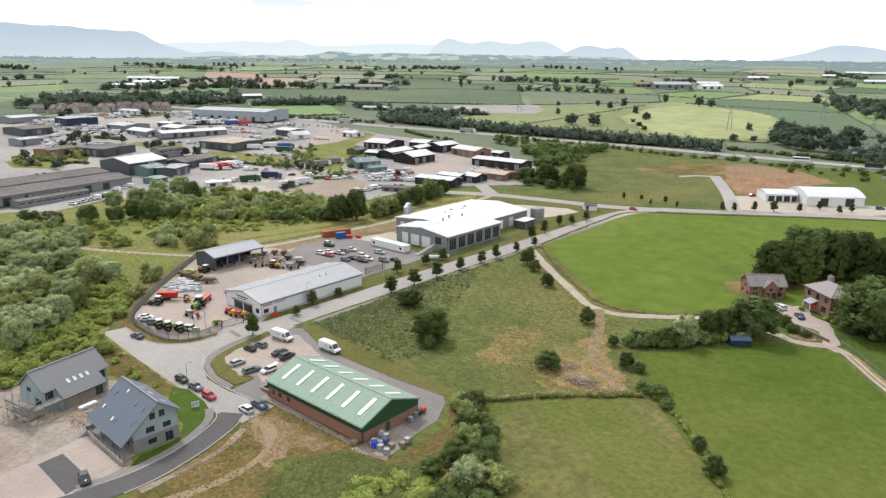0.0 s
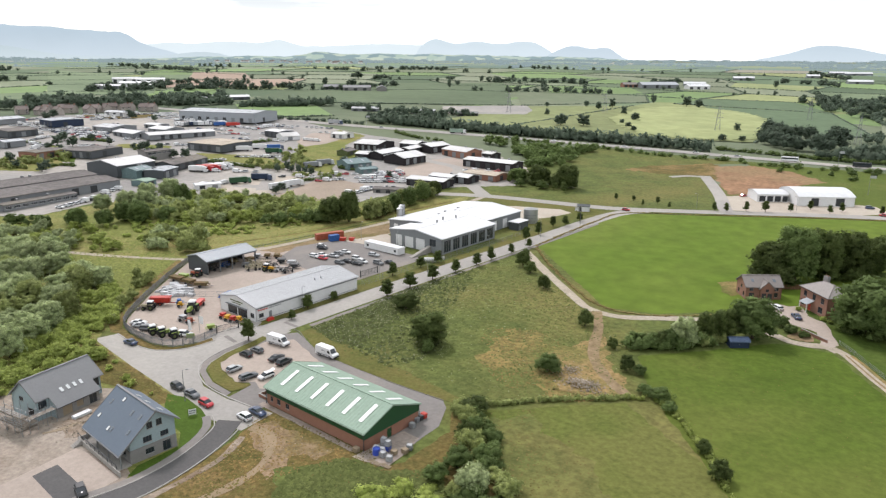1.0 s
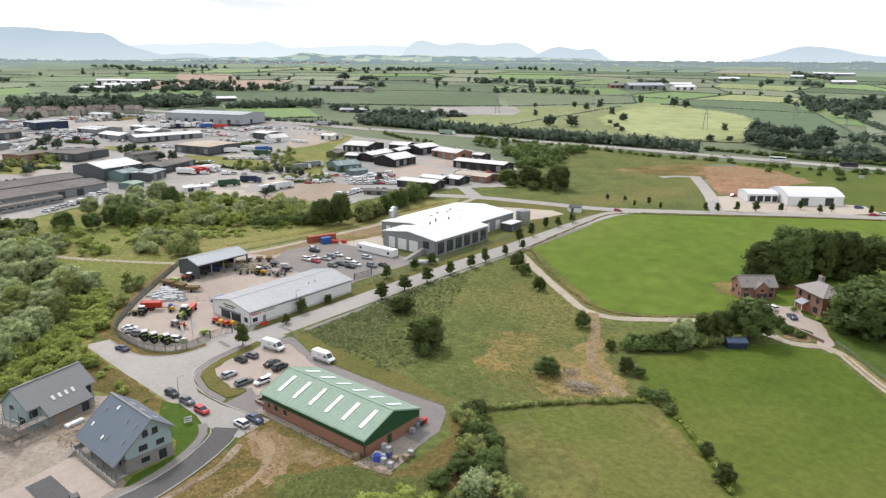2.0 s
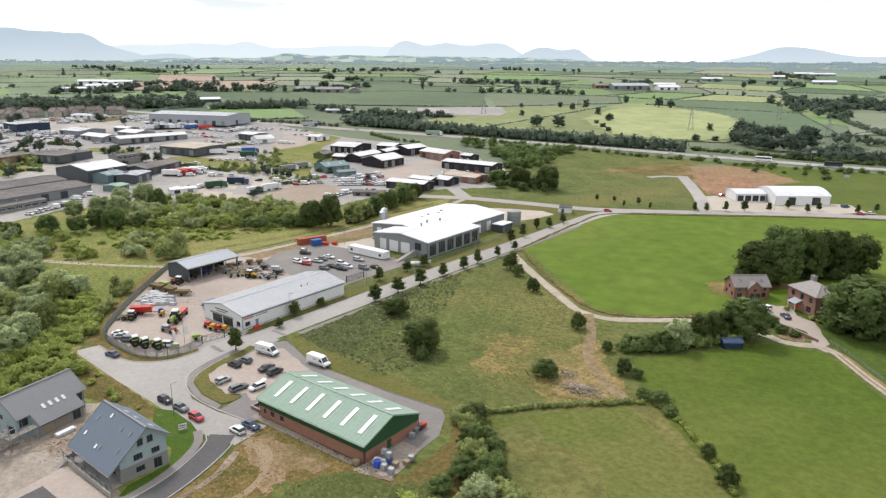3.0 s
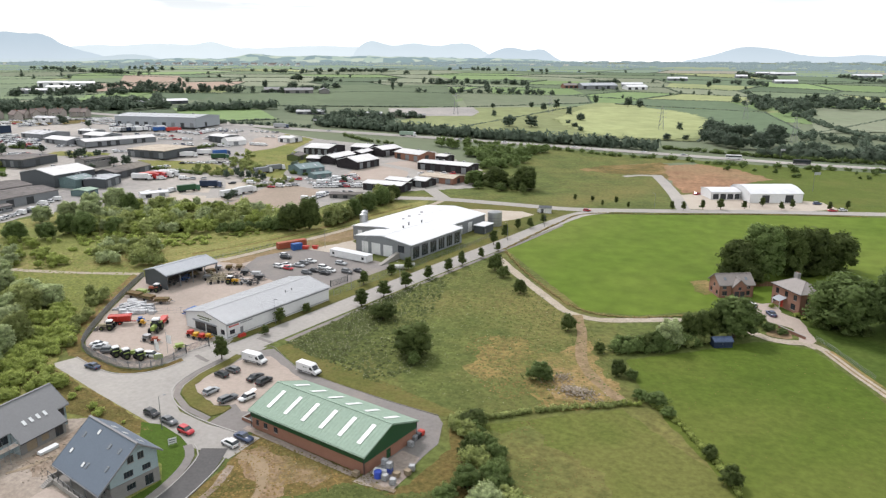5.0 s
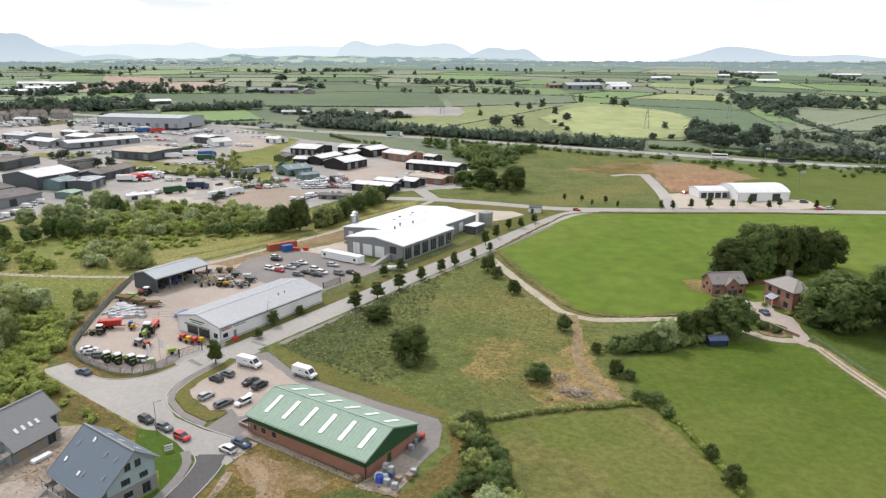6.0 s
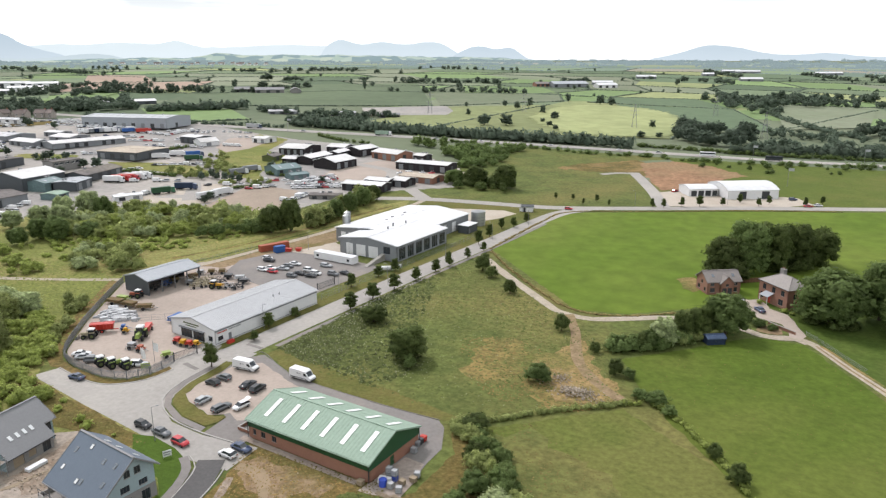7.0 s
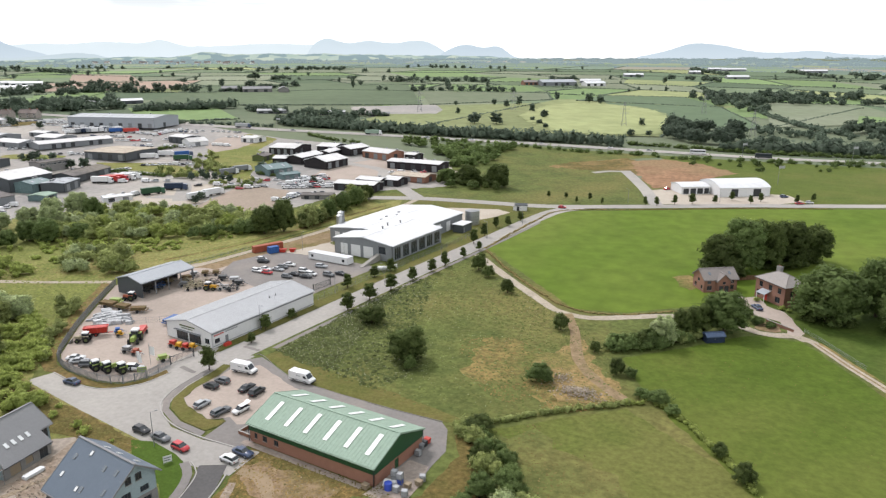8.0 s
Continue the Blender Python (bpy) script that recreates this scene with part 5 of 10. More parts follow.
# ---------------------------------------------------------------- new houses
def grey_house():
    b = thing("detached_house", -123.3, 67.6, -7.4, "new house with a steep blue-grey slate roof", "house")
    L_, W_, r, out = 14.9, 9.0, 9.15, 2.4
    w2, w3 = fill_window(1, M_FRAME_DARK), fill_window(2, M_FRAME_DARK)
    holes = {"right": [(2.8, 0.8, 4.5, 2.0, w3), (6.2, 0.1, 7.8, 2.2, w2), (2.6, 3.3, 4.3, 4.5, w3), (6.0, 3.3, 7.6, 4.45, w3), (3.5, 5.9, 4.6, 7.2, w2), (5.4, 5.9, 6.5, 7.2, w2)],
             "front": [(1.0, 0.9, 3.2, 2.2, w2), (4.6, 0.1, 6.6, 2.2, w3), (8.2, 0.1, 9.4, 2.2, fill_door(M_FRAME_DARK)), (11.0, 0.9, 13.2, 2.2, w3)]}
    block(b, L_, W_, 4.8, r, M_BLUE_CLAD, M_SLATE, holes, rib=0, over=0.7, trim=M_SLATE_GREY, ridge_at=0.8, back_eave=6.4, gable_mat=M_BLUE_CLAD, front_over=out)
    at, run = sides(L_, W_)["right"]
    wall(b, at @ pose(0, -0.14, 0), run, 2.75, M_STONE, [o[:4] for o in holes["right"][:2]], 0.13, "stone_facing", "grey stone-faced ground floor")
    at, run = sides(L_, W_)["front"]
    wall(b, at @ pose(0, -0.14, 0), run, 2.6, M_STONE, [o[:4] for o in holes["front"]], 0.13, "stone_facing", "grey stone-faced ground floor")
    # boarding laid in courses on the gable
    at, run = sides(L_, W_)["right"]
    m = Mesh()
    for k in range(28):
        z = 2.86 + 0.22 * k
        lo = 0.0 if z < 4.8 else (z - 4.8) / 0.82
        hi = run if z < 6.4 else run - (z - 6.4) / 0.74
        cuts = sorted((o[0], o[2]) for o in holes["right"] if o[1] - 0.05 < z + 0.1 < o[3] + 0.05)
        x = lo
        for c0, c1 in cuts + [(hi, hi)]:
            if c0 - 0.1 > x:
                m.box(x, -0.035, z, min(c0 - 0.08, hi), -0.004, z + 0.16)
            x = c1 + 0.08
    part("boarding", m, M_BLUE_CLAD, b, "pale blue horizontal boarding", at=at)
    sf = (r - 4.8) / (W_ / 2 + 0.8)
    f = (-W_ / 2 - out, 4.8 - out * sf + 0.14, 0.8, r + 0.14)
    for x, t, glass in ((-6.1, 0.64, M_GLASS_SKY), (-2.9, 0.80, M_LAMP), (-6.3, 0.31, M_LAMP), (-0.9, 0.22, M_LAMP), (0.2, 0.24, M_GLASS_SKY), (2.1, 0.68, M_GLASS_SKY), (5.2, 0.70, M_GLASS_SKY), (5.3, 0.36, M_GLASS_SKY)):
        fr = on_slope(b, "roof_window", x, 0.70, *f, t, t + 0.10, M_SLATE_GREY, lift=0.02, thick=0.07)
        part("pane", on_slope(b, "pane", x + 0.07, 0.56, *f, t + 0.01, t + 0.09, glass, lift=0.09, thick=0.03).data, None, fr)
        bpy.data.objects.remove([o for o in b.children if o.name.startswith("pane")][-1])
    k = (W_ / 2, 6.54, 0.8, r + 0.14)
    for x, t in ((-3.0, 0.45), (0.6, 0.45), (4.6, 0.3)):
        on_slope(b, "roof_window", x, 0.8, *k, t, t + 0.22, M_LAMP, lift=0.02, thick=0.10)
    y = -W_ / 2 - 3.4
    m = Mesh().box(-L_ / 2 - 1.0, y, 0, L_ / 2 + 2.6, y + 0.25, 1.0).box(-L_ / 2 - 1.0, y + 0.25, 0, -L_ / 2 - 0.75, -W_ / 2, 1.0)
    part("retaining_wall", m, M_CONCRETE, b, "grey retaining wall with a rail")
    for i in range(6):
        part("step", Mesh().box(-L_ / 2 - 0.2, y - 0.3 * (6 - i), 0, -L_ / 2 + 1.1, y - 0.3 * (5 - i), 0.16 * (i + 1)), M_CONCRETE, b)
    for i in range(10):
        x = -L_ / 2 - 0.9 + i * 1.9
        part("rail_post", Mesh().box(x - 0.04, y + 0.08, 1.0, x + 0.04, y + 0.16, 1.9), M_FRAME_DARK, b)
    part("handrail", Mesh().box(-L_ / 2 - 0.95, y + 0.07, 1.86, L_ / 2 + 1.4, y + 0.17, 1.95), M_FRAME_DARK, b)
    for x in (-L_ / 2 + 0.2, -L_ / 6, L_ / 6, L_ / 2 + 0.3):
        part("porch_post", Mesh().box(x - 0.08, -W_ / 2 - 2.1, 0.2, x + 0.08, -W_ / 2 - 1.94, 3.15), M_STEEL, b)
    part("terrace", Mesh().box(-L_ / 2 - 0.7, y + 0.27, 0.02, L_ / 2 + 0.5, -W_ / 2 - 0.16, 0.2), M_CONCRETE, b)


grey_house()


M_OLD_BOARD = mat("weathered_boards", (0.235, 0.208, 0.176), (0.170, 0.150, 0.126), 1.4, rough=0.9, fine=4.0)


def unfinished_house():
    b = thing("unfinished_house", -152.3, 67.4, 96.2, "unfinished house with grey roof and scaffolding", "house")
    L_, W_, e, r, fold = 14.8, 8.6, 4.9, 8.1, 0.0
    teal = fill_window(1, M_FRAME_DARK)
    holes = {"front": [(0.3, 2.4, 2.1, 4.2, teal), (12.8, 2.2, 14.4, 4.2, teal)],
             "left": [(2.5, 3.4, 4.0, 4.4, teal), (5.0, 0.5, 7.4, 2.4, fill_window(2, M_FRAME_DARK))],
             "right": [(3.0, 0.8, 5.5, 2.2, teal)]}
    block(b, L_, W_, e, r, M_BLUE_CLAD, M_SLATE_GREY, holes, over=0.5, trim=M_SLATE_GREY, ridge_at=fold, back_eave=4.4, gable_mat=M_BLUE_CLAD)
    # middle bay under a longer run of the same slope
    slope = (r - e) / (W_ / 2 + fold)
    low = e - 0.5 * slope + 0.14 - 2.7 * slope
    roof_slab(b, 10.2, -W_ / 2 - 3.2, low + 0.03, -W_ / 2 - 0.3, e - 0.3 * slope + 0.17, M_SLATE_GREY, x0=-5.1)
    part("gutter", Mesh().box(-5.1, -W_ / 2 - 3.36, low - 0.16, 5.1, -W_ / 2 - 3.2, low + 0.0), M_FRAME_DARK, b)
    cuts = [(1.2, 0.1, 3.4, 2.3, fill_door(M_TIMBER)), (4.4, 0.7, 6.0, 2.1, fill_door(M_TIMBER)), (7.4, 0.1, 9.2, 2.2, teal)]
    at = pose(-4.9, -W_ / 2 - 2.7, 0)
    wall(b, at, 9.8, low - 0.1, M_STONE, [o[:4] for o in cuts])
    for o in cuts:
        o[4](b, at, o)
    for x in (-4.75, 4.75):
        m = Mesh().hull([(x - 0.15, -W_ / 2 - 2.4, 0), (x + 0.15, -W_ / 2 - 2.4, 0), (x + 0.15, -W_ / 2, 0), (x - 0.15, -W_ / 2, 0)],
                        [(x - 0.15, -W_ / 2 - 2.4, low + 0.3), (x + 0.15, -W_ / 2 - 2.4, low + 0.3), (x + 0.15, -W_ / 2, e - 0.1), (x - 0.15, -W_ / 2, e - 0.1)])
        part("bay_cheek", m, M_BLUE_CLAD, b)
    f = (-W_ / 2 - 3.2, low, fold, r + 0.14)
    for k in range(4):
        on_slope(b, "roof_window", -2.2 + 1.5 * k, 0.62, *f, 0.34, 0.46, M_LAMP, lift=0.05, thick=0.10)
    w = thing("scaffolding", -146.6, 58.4, 96.2, "tube scaffolding with timber decks round the gable", "scaffolding")
    for x, y in [(a, c) for a in (-3.4, -1.9, -0.2) for c in (-3.2, -0.6, 2.0, 4.6)]:
        part("standard", Mesh().tube((x, y, 0), (x, y, 5.6), 0.06, n=6), M_STEEL, w)
    for x, y in [(a, c) for a in (1.8, 3.8) for c in (-3.2, -1.6)]:
        part("standard", Mesh().tube((x, y, 0), (x, y, 4.4), 0.06, n=6), M_STEEL, w)
    for z in (1.9, 3.0, 3.9, 4.9):
        for x in (-3.4, -1.9):
            part("ledger", Mesh().tube((x, -3.6, z), (x, 5.0, z), 0.05, n=6), M_STEEL, w)
        part("ledger", Mesh().tube((-3.6, -3.2, z), (4.2 if z < 4.4 else 0.2, -3.2, z), 0.05, n=6), M_STEEL, w)
    for z in (2.0, 4.0):
        for k in range(5):
            part("deck", Mesh().box(-3.4 + 0.3 * k, -3.5, z, -3.4 + 0.3 * k + 0.26, 4.9, z + 0.06), M_OLD_BOARD, w)
    for k in range(5):
        part("deck", Mesh().box(-1.8, -3.2 + 0.3 * k, 2.9, 4.0, -3.2 + 0.3 * k + 0.26, 2.96), M_OLD_BOARD, w)
    for z in (2.06, 4.06):
        part("toe_board", Mesh().box(-3.5, -3.56, z, -3.44, 4.95, z + 0.22), M_OLD_BOARD, w)
        part("toe_board", Mesh().box(-3.44, -3.56, z, -1.8, -3.5, z + 0.22), M_OLD_BOARD, w)
    for z in (2.5, 3.4, 4.5, 5.3):
        part("guard_rail", Mesh().tube((-3.44, -3.6, z), (-3.44, 5.0, z), 0.05, n=6), M_STEEL, w)
    for y in (-3.2, 2.0):
        part("brace", Mesh().tube((-3.4, y, 0.1), (-3.4, y + 2.6, 4.0), 0.05, n=6), M_STEEL, w)
    for k in range(6):
        part("board_stack", Mesh().box(-3.0, -1.0 + 0.02 * k, 0.05 + 0.06 * k, 1.0, 0.2, 0.10 + 0.06 * k), M_OLD_BOARD, w)


unfinished_house()


# ---------------------------------------------------------------- brick houses by the lane
def brick_house(x, y, turn, L_, W_, e, r, label, roof, chimneys):
    b = thing("brick_house", x, y, turn, label, "house", "brick houses by the lane")
    w = fill_window(1, M_FRAME_DARK)
    holes = {"front": [(1.0, 2.9, 2.3, 3.9, w), (L_ - 2.4, 2.9, L_ - 1.1, 3.9, w),
                       (1.0, 0.8, 2.6, 2.2, w), (L_ / 2 - 0.6, 0.1, L_ / 2 + 0.6, 2.2, fill_door(M_FRAME_DARK)), (L_ - 2.8, 0.8, L_ - 1.1, 2.2, w)],
             "left": [(W_ / 2 - 0.7, 2.9, W_ / 2 + 0.5, 4.0, w), (W_ / 2 - 2.7, 0.8, W_ / 2 - 1.3, 2.1, w), (W_ / 2 + 1.5, 0.8, W_ / 2 + 2.7, 2.1, w)],
             "right": [(W_ / 2 - 0.6, 2.9, W_ / 2 + 0.6, 4.0, w)]}
    block(b, L_, W_, e, r, M_BRICK_RED, roof, holes, over=0.4, trim=M_SLATE_BROWN)
    for cx in chimneys:
        c = part("chimney", Mesh().box(cx - 0.45, -0.35, r - 0.4, cx + 0.45, 0.35, r + 1.3), M_BRICK_RED, b)
        for k in (-0.2, 0.2):
            part("pot", Mesh().tube((cx + k, 0, r + 1.3), (cx + k, 0, r + 1.65), 0.12, 0.1, n=8), M_BRICK, c)
    return b


h1 = brick_house(-40.6, 234.0, 33, 11.2, 7.6, 4.4, 6.9, "red brick house with a brown slate roof and gable", M_SLATE_BROWN, ())
for px in (-3.6, 3.2):
    on_slope(h1, "roof_window", px, 0.8, -3.8, 4.54, 0, 7.04, 0.35, 0.62, M_GLASS_SKY, 0.06, 0.06)
gb = thing("garage_gable", -38.8, 232.4, 123, "brick cross gable of the lane house", "house")
block(gb, 4.8, 4.4, 4.0, 6.1, M_BRICK_RED, M_SLATE_BROWN, {"left": [(0.6, 0.1, 2.1, 2.3, fill_door(M_FRAME_DARK, 6)), (2.4, 0.1, 3.9, 2.3, fill_door(M_FRAME_DARK, 6)), (1.7, 2.8, 2.7, 3.7, fill_window(1, M_FRAME_DARK))]}, over=0.3, trim=M_SLATE_BROWN)


def hipped_house():
    """Square farmhouse under a hipped roof."""
    b = thing("farmhouse", -20.8, 230.2, -47, "square red brick farmhouse with a hipped slate roof", "house", "brick houses by the lane")
    L_, W_, e, r = 12.4, 9.0, 6.5, 9.0
    w = fill_window(1, M_FRAME_DARK)
    front = [(1.6, 3.9, 3.0, 5.6, w), (5.6, 3.9, 7.0, 5.6, w), (9.4, 3.9, 10.8, 5.6, w), (0.8, 0.9, 2.2, 2.7, w), (8.6, 0.9, 10.6, 2.7, w), (4.2, 0.1, 5.4, 2.3, fill_door(M_RED))]
    holes = {"front": front, "left": [(1.2, 3.4, 2.4, 5.0, w), (5.4, 3.4, 6.6, 5.0, w), (1.2, 0.8, 2.6, 2.4, w), (5.4, 0.8, 6.8, 2.4, w)], "right": [(2.0, 3.4, 3.2, 5.0, w), (6.0, 3.4, 7.2, 5.0, w)], "back": []}
    for side, (at, run) in sides(L_, W_).items():
        wall(b, at, run, e, M_BRICK_RED, [o[:4] for o in holes[side]])
        for o in holes[side]:
            o[4](b, at, o)
    a, c, o = L_ / 2, W_ / 2, 0.4
    k = a - c + 0.5
    ends = [(-a - o, -c - o, e - 0.1), (a + o, -c - o, e - 0.1), (a + o, c + o, e - 0.1), (-a - o, c + o, e - 0.1)]
    m = Mesh()
    m.v = ends + [(-k, 0, r), (k, 0, r)]
    m.f = [(0, 1, 5, 4), (1, 2, 5), (2, 3, 4, 5), (3, 0, 4), (3, 2, 1, 0)]
    part("roof", m, M_SLATE_WARM, b)
    part("gutter", Mesh().box(-a - o, -c - o - 0.14, e - 0.24, a + o, -c - o, e - 0.08), M_FRAME_DARK, b)
    for p, q in ((0, 4), (1, 5), (2, 5), (3, 4), (4, 5)):
        part("hip_tile", Mesh().tube(m.v[p], m.v[q], 0.12, n=6), M_SLATE_BROWN, b)
    s = part("chimney", Mesh().box(-4.4, 1.2, e + 0.4, -2.6, 2.2, r + 1.0), M_STONE, b, "weathered grey chimney stack")
    for x in (-3.9, -3.1):
        part("pot", Mesh().tube((x, 1.7, r + 1.0), (x, 1.7, r + 1.45), 0.14, 0.11, 8), M_BRICK, s)
    return b


h2 = hipped_house()
part("porch_roof", Mesh().hull([(-3.1, -6.9, 2.6), (0.5, -6.9, 2.6), (0.5, -4.5, 3.5), (-3.1, -4.5, 3.5)], [(-3.1, -6.9, 2.75), (0.5, -6.9, 2.75), (0.5, -4.5, 3.65), (-3.1, -4.5, 3.65)]), M_SHED_ROOF, h2)
for px in (-2.9, 0.3):
    part("porch_post", Mesh().box(px - 0.08, -6.8, 0, px + 0.08, -6.64, 2.65), M_FRAME_WHITE, h2)


# ---------------------------------------------------------------- white hall on the far road
def arched_hall(x, y, turn, L_, W_, e, r, label, doors):
    b = thing("white_hall", x, y, turn, label, "hall", "white halls")
    for side, (at, run) in sides(L_, W_).items():
        o = doors if side == "front" else []
        wall(b, at, run, e, M_WHITE_WALL, o)
        for q in o:
            door(b, at, q, M_FRAME_DARK, 8, "shutter", "dark roller shutter")
    n, m = 14, Mesh()
    arc = [(-W_ / 2 - 0.3 + (W_ + 0.6) * k / n, e + (r - e) * math.sin(math.pi * k / n) ** 0.85) for k in range(n + 1)]
    ring = [(y, z + 0.15) for y, z in arc] + [(y, z) for y, z in reversed(arc)]
    part("roof", m.hull([(-L_ / 2 - 0.3, y, z) for y, z in ring], [(L_ / 2 + 0.3, y, z) for y, z in ring]), M_WHITE_ROOF, b)
    for x0 in (-L_ / 2, L_ / 2 - 0.3):
        ring = [(-W_ / 2, e), (W_ / 2, e)] + [p for p in reversed(arc[1:-1])]
        part("gable_wall", Mesh().hull([(x0, py, pz) for py, pz in ring], [(x0 + 0.3, py, pz) for py, pz in ring]), M_WHITE_WALL, b)


arched_hall(-47.8, 417.0, 31, 28.5, 25, 4.8, 7.6, "white hall with a shallow arched roof", [(6.5, 0.1, 10.5, 4.2), (19.0, 0.1, 23.4, 4.2)])
arched_hall(-70.2, 409.0, 31, 16, 15, 4.0, 5.2, "lower white annexe with dark bays", [(1.0 + 4 * k, 0.2, 4.2 + 4 * k, 3.2) for k in range(4)])


# ---------------------------------------------------------------- trading estate sheds
SHED_PLANS = []


def on_shed(x, y):
    """True where a trading estate shed stands."""
    return any(abs((x - px) * c + (y - py) * q) < a and abs((y - py) * c - (x - px) * q) < b for px, py, c, q, a, b in SHED_PLANS)


def estate_shed(x, y, turn, L_, W_, e, r, wall_mat, roof_mat, label, bays=3, glazed=0, rib=0.0, name="industrial_shed"):
    SHED_PLANS.append((x, y, math.cos(radians(turn)), math.sin(radians(turn)), 0.5 * L_ + 2.2, 0.5 * W_ + 2.2))
    b = thing(name, x, y, turn, label, "industrial shed", "trading estate sheds")
    rng = random.Random(int(abs(x) * 7 + abs(y)))
    front, right = [], []
    for k in range(bays):
        a = L_ * (k + 0.3) / bays
        front.append((a, 0.1, a + min(4.0, 0.45 * L_ / bays), min(4.0, e - 0.6), fill_door(M_FRAME_DARK if rng.random() < 0.5 else M_GREY_CLAD, 5)))
    for k in range(glazed):
        a = L_ * (k + 0.2) / glazed
        front.append((a, e - 2.2, a + 0.75 * L_ / glazed, e - 0.8, fill_window(2, M_FRAME_WHITE, False)))
    right.append((W_ * 0.35, 0.1, W_ * 0.35 + 3.6, min(4.0, e - 0.5), fill_door(M_FRAME_DARK, 5)))
    block(b, L_, W_, e, r, wall_mat, roof_mat, {"front": front, "right": right}, rib=rib, over=0.3, trim=roof_mat)
    sheet = M_SHED_ROOF if roof_mat.name.startswith(("old", "teal")) else M_GREY_CLAD
    n = int(L_ / 7) if not roof_mat.name.startswith(("weathered", "tan", "old")) else 0
    for k in range(n if W_ > 11 else 0):
        px = -L_ / 2 + L_ * (k + 0.5) / n
        for s in (-1, 1):
            on_slope(b, "rooflight", px - 0.5, 1.0, s * W_ / 2, e + 0.14, 0, r + 0.14, 0.25, 0.7, sheet)
    for k in range(rng.randint(0, 3)):
        px, py = rng.uniform(-0.4, 0.4) * L_, rng.uniform(0.1, 0.3) * W_
        pz = r - (r - e) * py / (W_ / 2)
        part("roof_vent", Mesh().box(px - 0.6, py - 0.6, pz, px + 0.6, py + 0.6, pz + 1.1), M_STEEL, b)
    return b


M_PALE_ROOF = mat("weathered_pale_sheet", (0.600, 0.600, 0.598), (0.510, 0.510, 0.508), 0.08, rough=0.7, fine=0.6, c3=(0.450, 0.445, 0.435), mottle=0.08)
M_ROOF_OLD = mat("old_cement_sheet", (0.160, 0.148, 0.142), (0.122, 0.113, 0.109), 0.06, rough=0.9, fine=0.5, bump=0.2, c3=(0.178, 0.163, 0.141))
M_BLACK_CLAD = mat("black_stained_boards", (0.038, 0.034, 0.036), (0.028, 0.025, 0.027), 0.7, rough=0.8, fine=2.5)
M_TAN_ROOF = mat("tan_felt_roof", (0.415, 0.365, 0.300), (0.355, 0.312, 0.255), 0.08, rough=0.9, fine=0.5)

estate_shed(-386, 176, 93, 84, 25, 5.0, 6.5, M_GREY_CLAD, M_ROOF_OLD, "sprawling old factory with grey sheet roof", 8, rib=2.2)
estate_shed(-411.6, 177.4, 93, 84, 25, 5.0, 6.5, M_GREY_CLAD, M_ROOF_OLD, "second bay of the sprawling old factory", 0, rib=2.2)
estate_shed(-369.2, 170, 95, 38, 7, 3.2, 3.6, M_GREY_CLAD, M_ROOF_OLD, "low glazed office range before the old factory", 0, 9)
estate_shed(-415, 244, 95, 27, 29, 7.0, 9.6, M_DARK_CLAD, M_PALE_ROOF, "tall grey shed with a pale roof", 0)
estate_shed(-396.5, 242.5, 104, 14, 13, 5.0, 6.4, M_TEAL, M_TEAL, "muted teal sheet metal store", 1)
estate_shed(-386, 252, 116, 17, 13, 5.0, 5.5, M_DARK_CLAD, M_SHED_ROOF, "open grey loading bay shed", 2)
estate_shed(-404, 279, 108, 36, 15, 4.2, 6.0, M_DARK_CLAD, M_ROOF_OLD, "long brick store with slotted rooflights", 4)
estate_shed(-372, 231, 108, 9, 10, 3.0, 3.6, M_TEAL, M_GREEN_ROOF, "long low green-roofed store", 1)
estate_shed(-441.5, 285, 91, 19, 10, 6.2, 6.6, M_STONE, M_ROOF_OLD, "pale flat-roofed two-storey office", 0, 5)
estate_shed(-485, 266, 14, 25, 28, 5.0, 5.4, M_DARK_CLAD, M_ROOF_OLD, "flat brown brick workshop block", 4)
estate_shed(-503, 240, 104, 24, 16, 5.0, 5.4, M_BRICK, M_ROOF_OLD, "older brick wing of the workshop block", 3)
estate_shed(-441, 340, 6, 35, 31, 5.4, 5.9, M_DARK_CLAD, M_TAN_ROOF, "dark workshop under a tan roof", 4)
estate_shed(-511, 354, 76, 54, 19, 4.0, 5.4, M_GREY_CLAD, M_PALE_ROOF, "long white-roofed trade units", 8)
estate_shed(-538, 361, 2, 23, 19, 4.0, 5.6, M_GREY_CLAD, M_PALE_ROOF, "white trade counter shed", 4)
estate_shed(-543, 332, -2, 31, 15, 3.6, 5.2, M_GREY_CLAD, M_PALE_ROOF, "white hipped car showroom", 4)
estate_shed(-584, 342, 3, 27, 24, 3.6, 5.0, M_GREY_CLAD, M_GREY_ROOF, "wide pale roofed car showroom", 4)
estate_shed(-640, 326, -4, 25, 27, 6.0, 6.4, M_NAVY, M_SHED_ROOF, "long navy blue car showroom", 4)
estate_shed(-566, 449, 12.6, 88, 36, 8.8, 10.4, M_SHED_ROOF, M_SHED_ROOF, "huge silver-grey distribution warehouse", 9, rib=3.0)
estate_shed(-453, 410, -4, 18, 16, 5.0, 5.8, M_DARK_CLAD, M_PALE_ROOF, "small white-roofed office block", 3)
estate_shed(-436, 404, 70, 15, 13, 3.4, 5.8, M_WHITE_WALL, M_PALE_ROOF, "white tent-like store building", 1)
estate_shed(-410, 441, 2, 14, 14, 3.6, 4.6, M_WHITE_WALL, M_PALE_ROOF, "white-roofed depot by the road", 2)
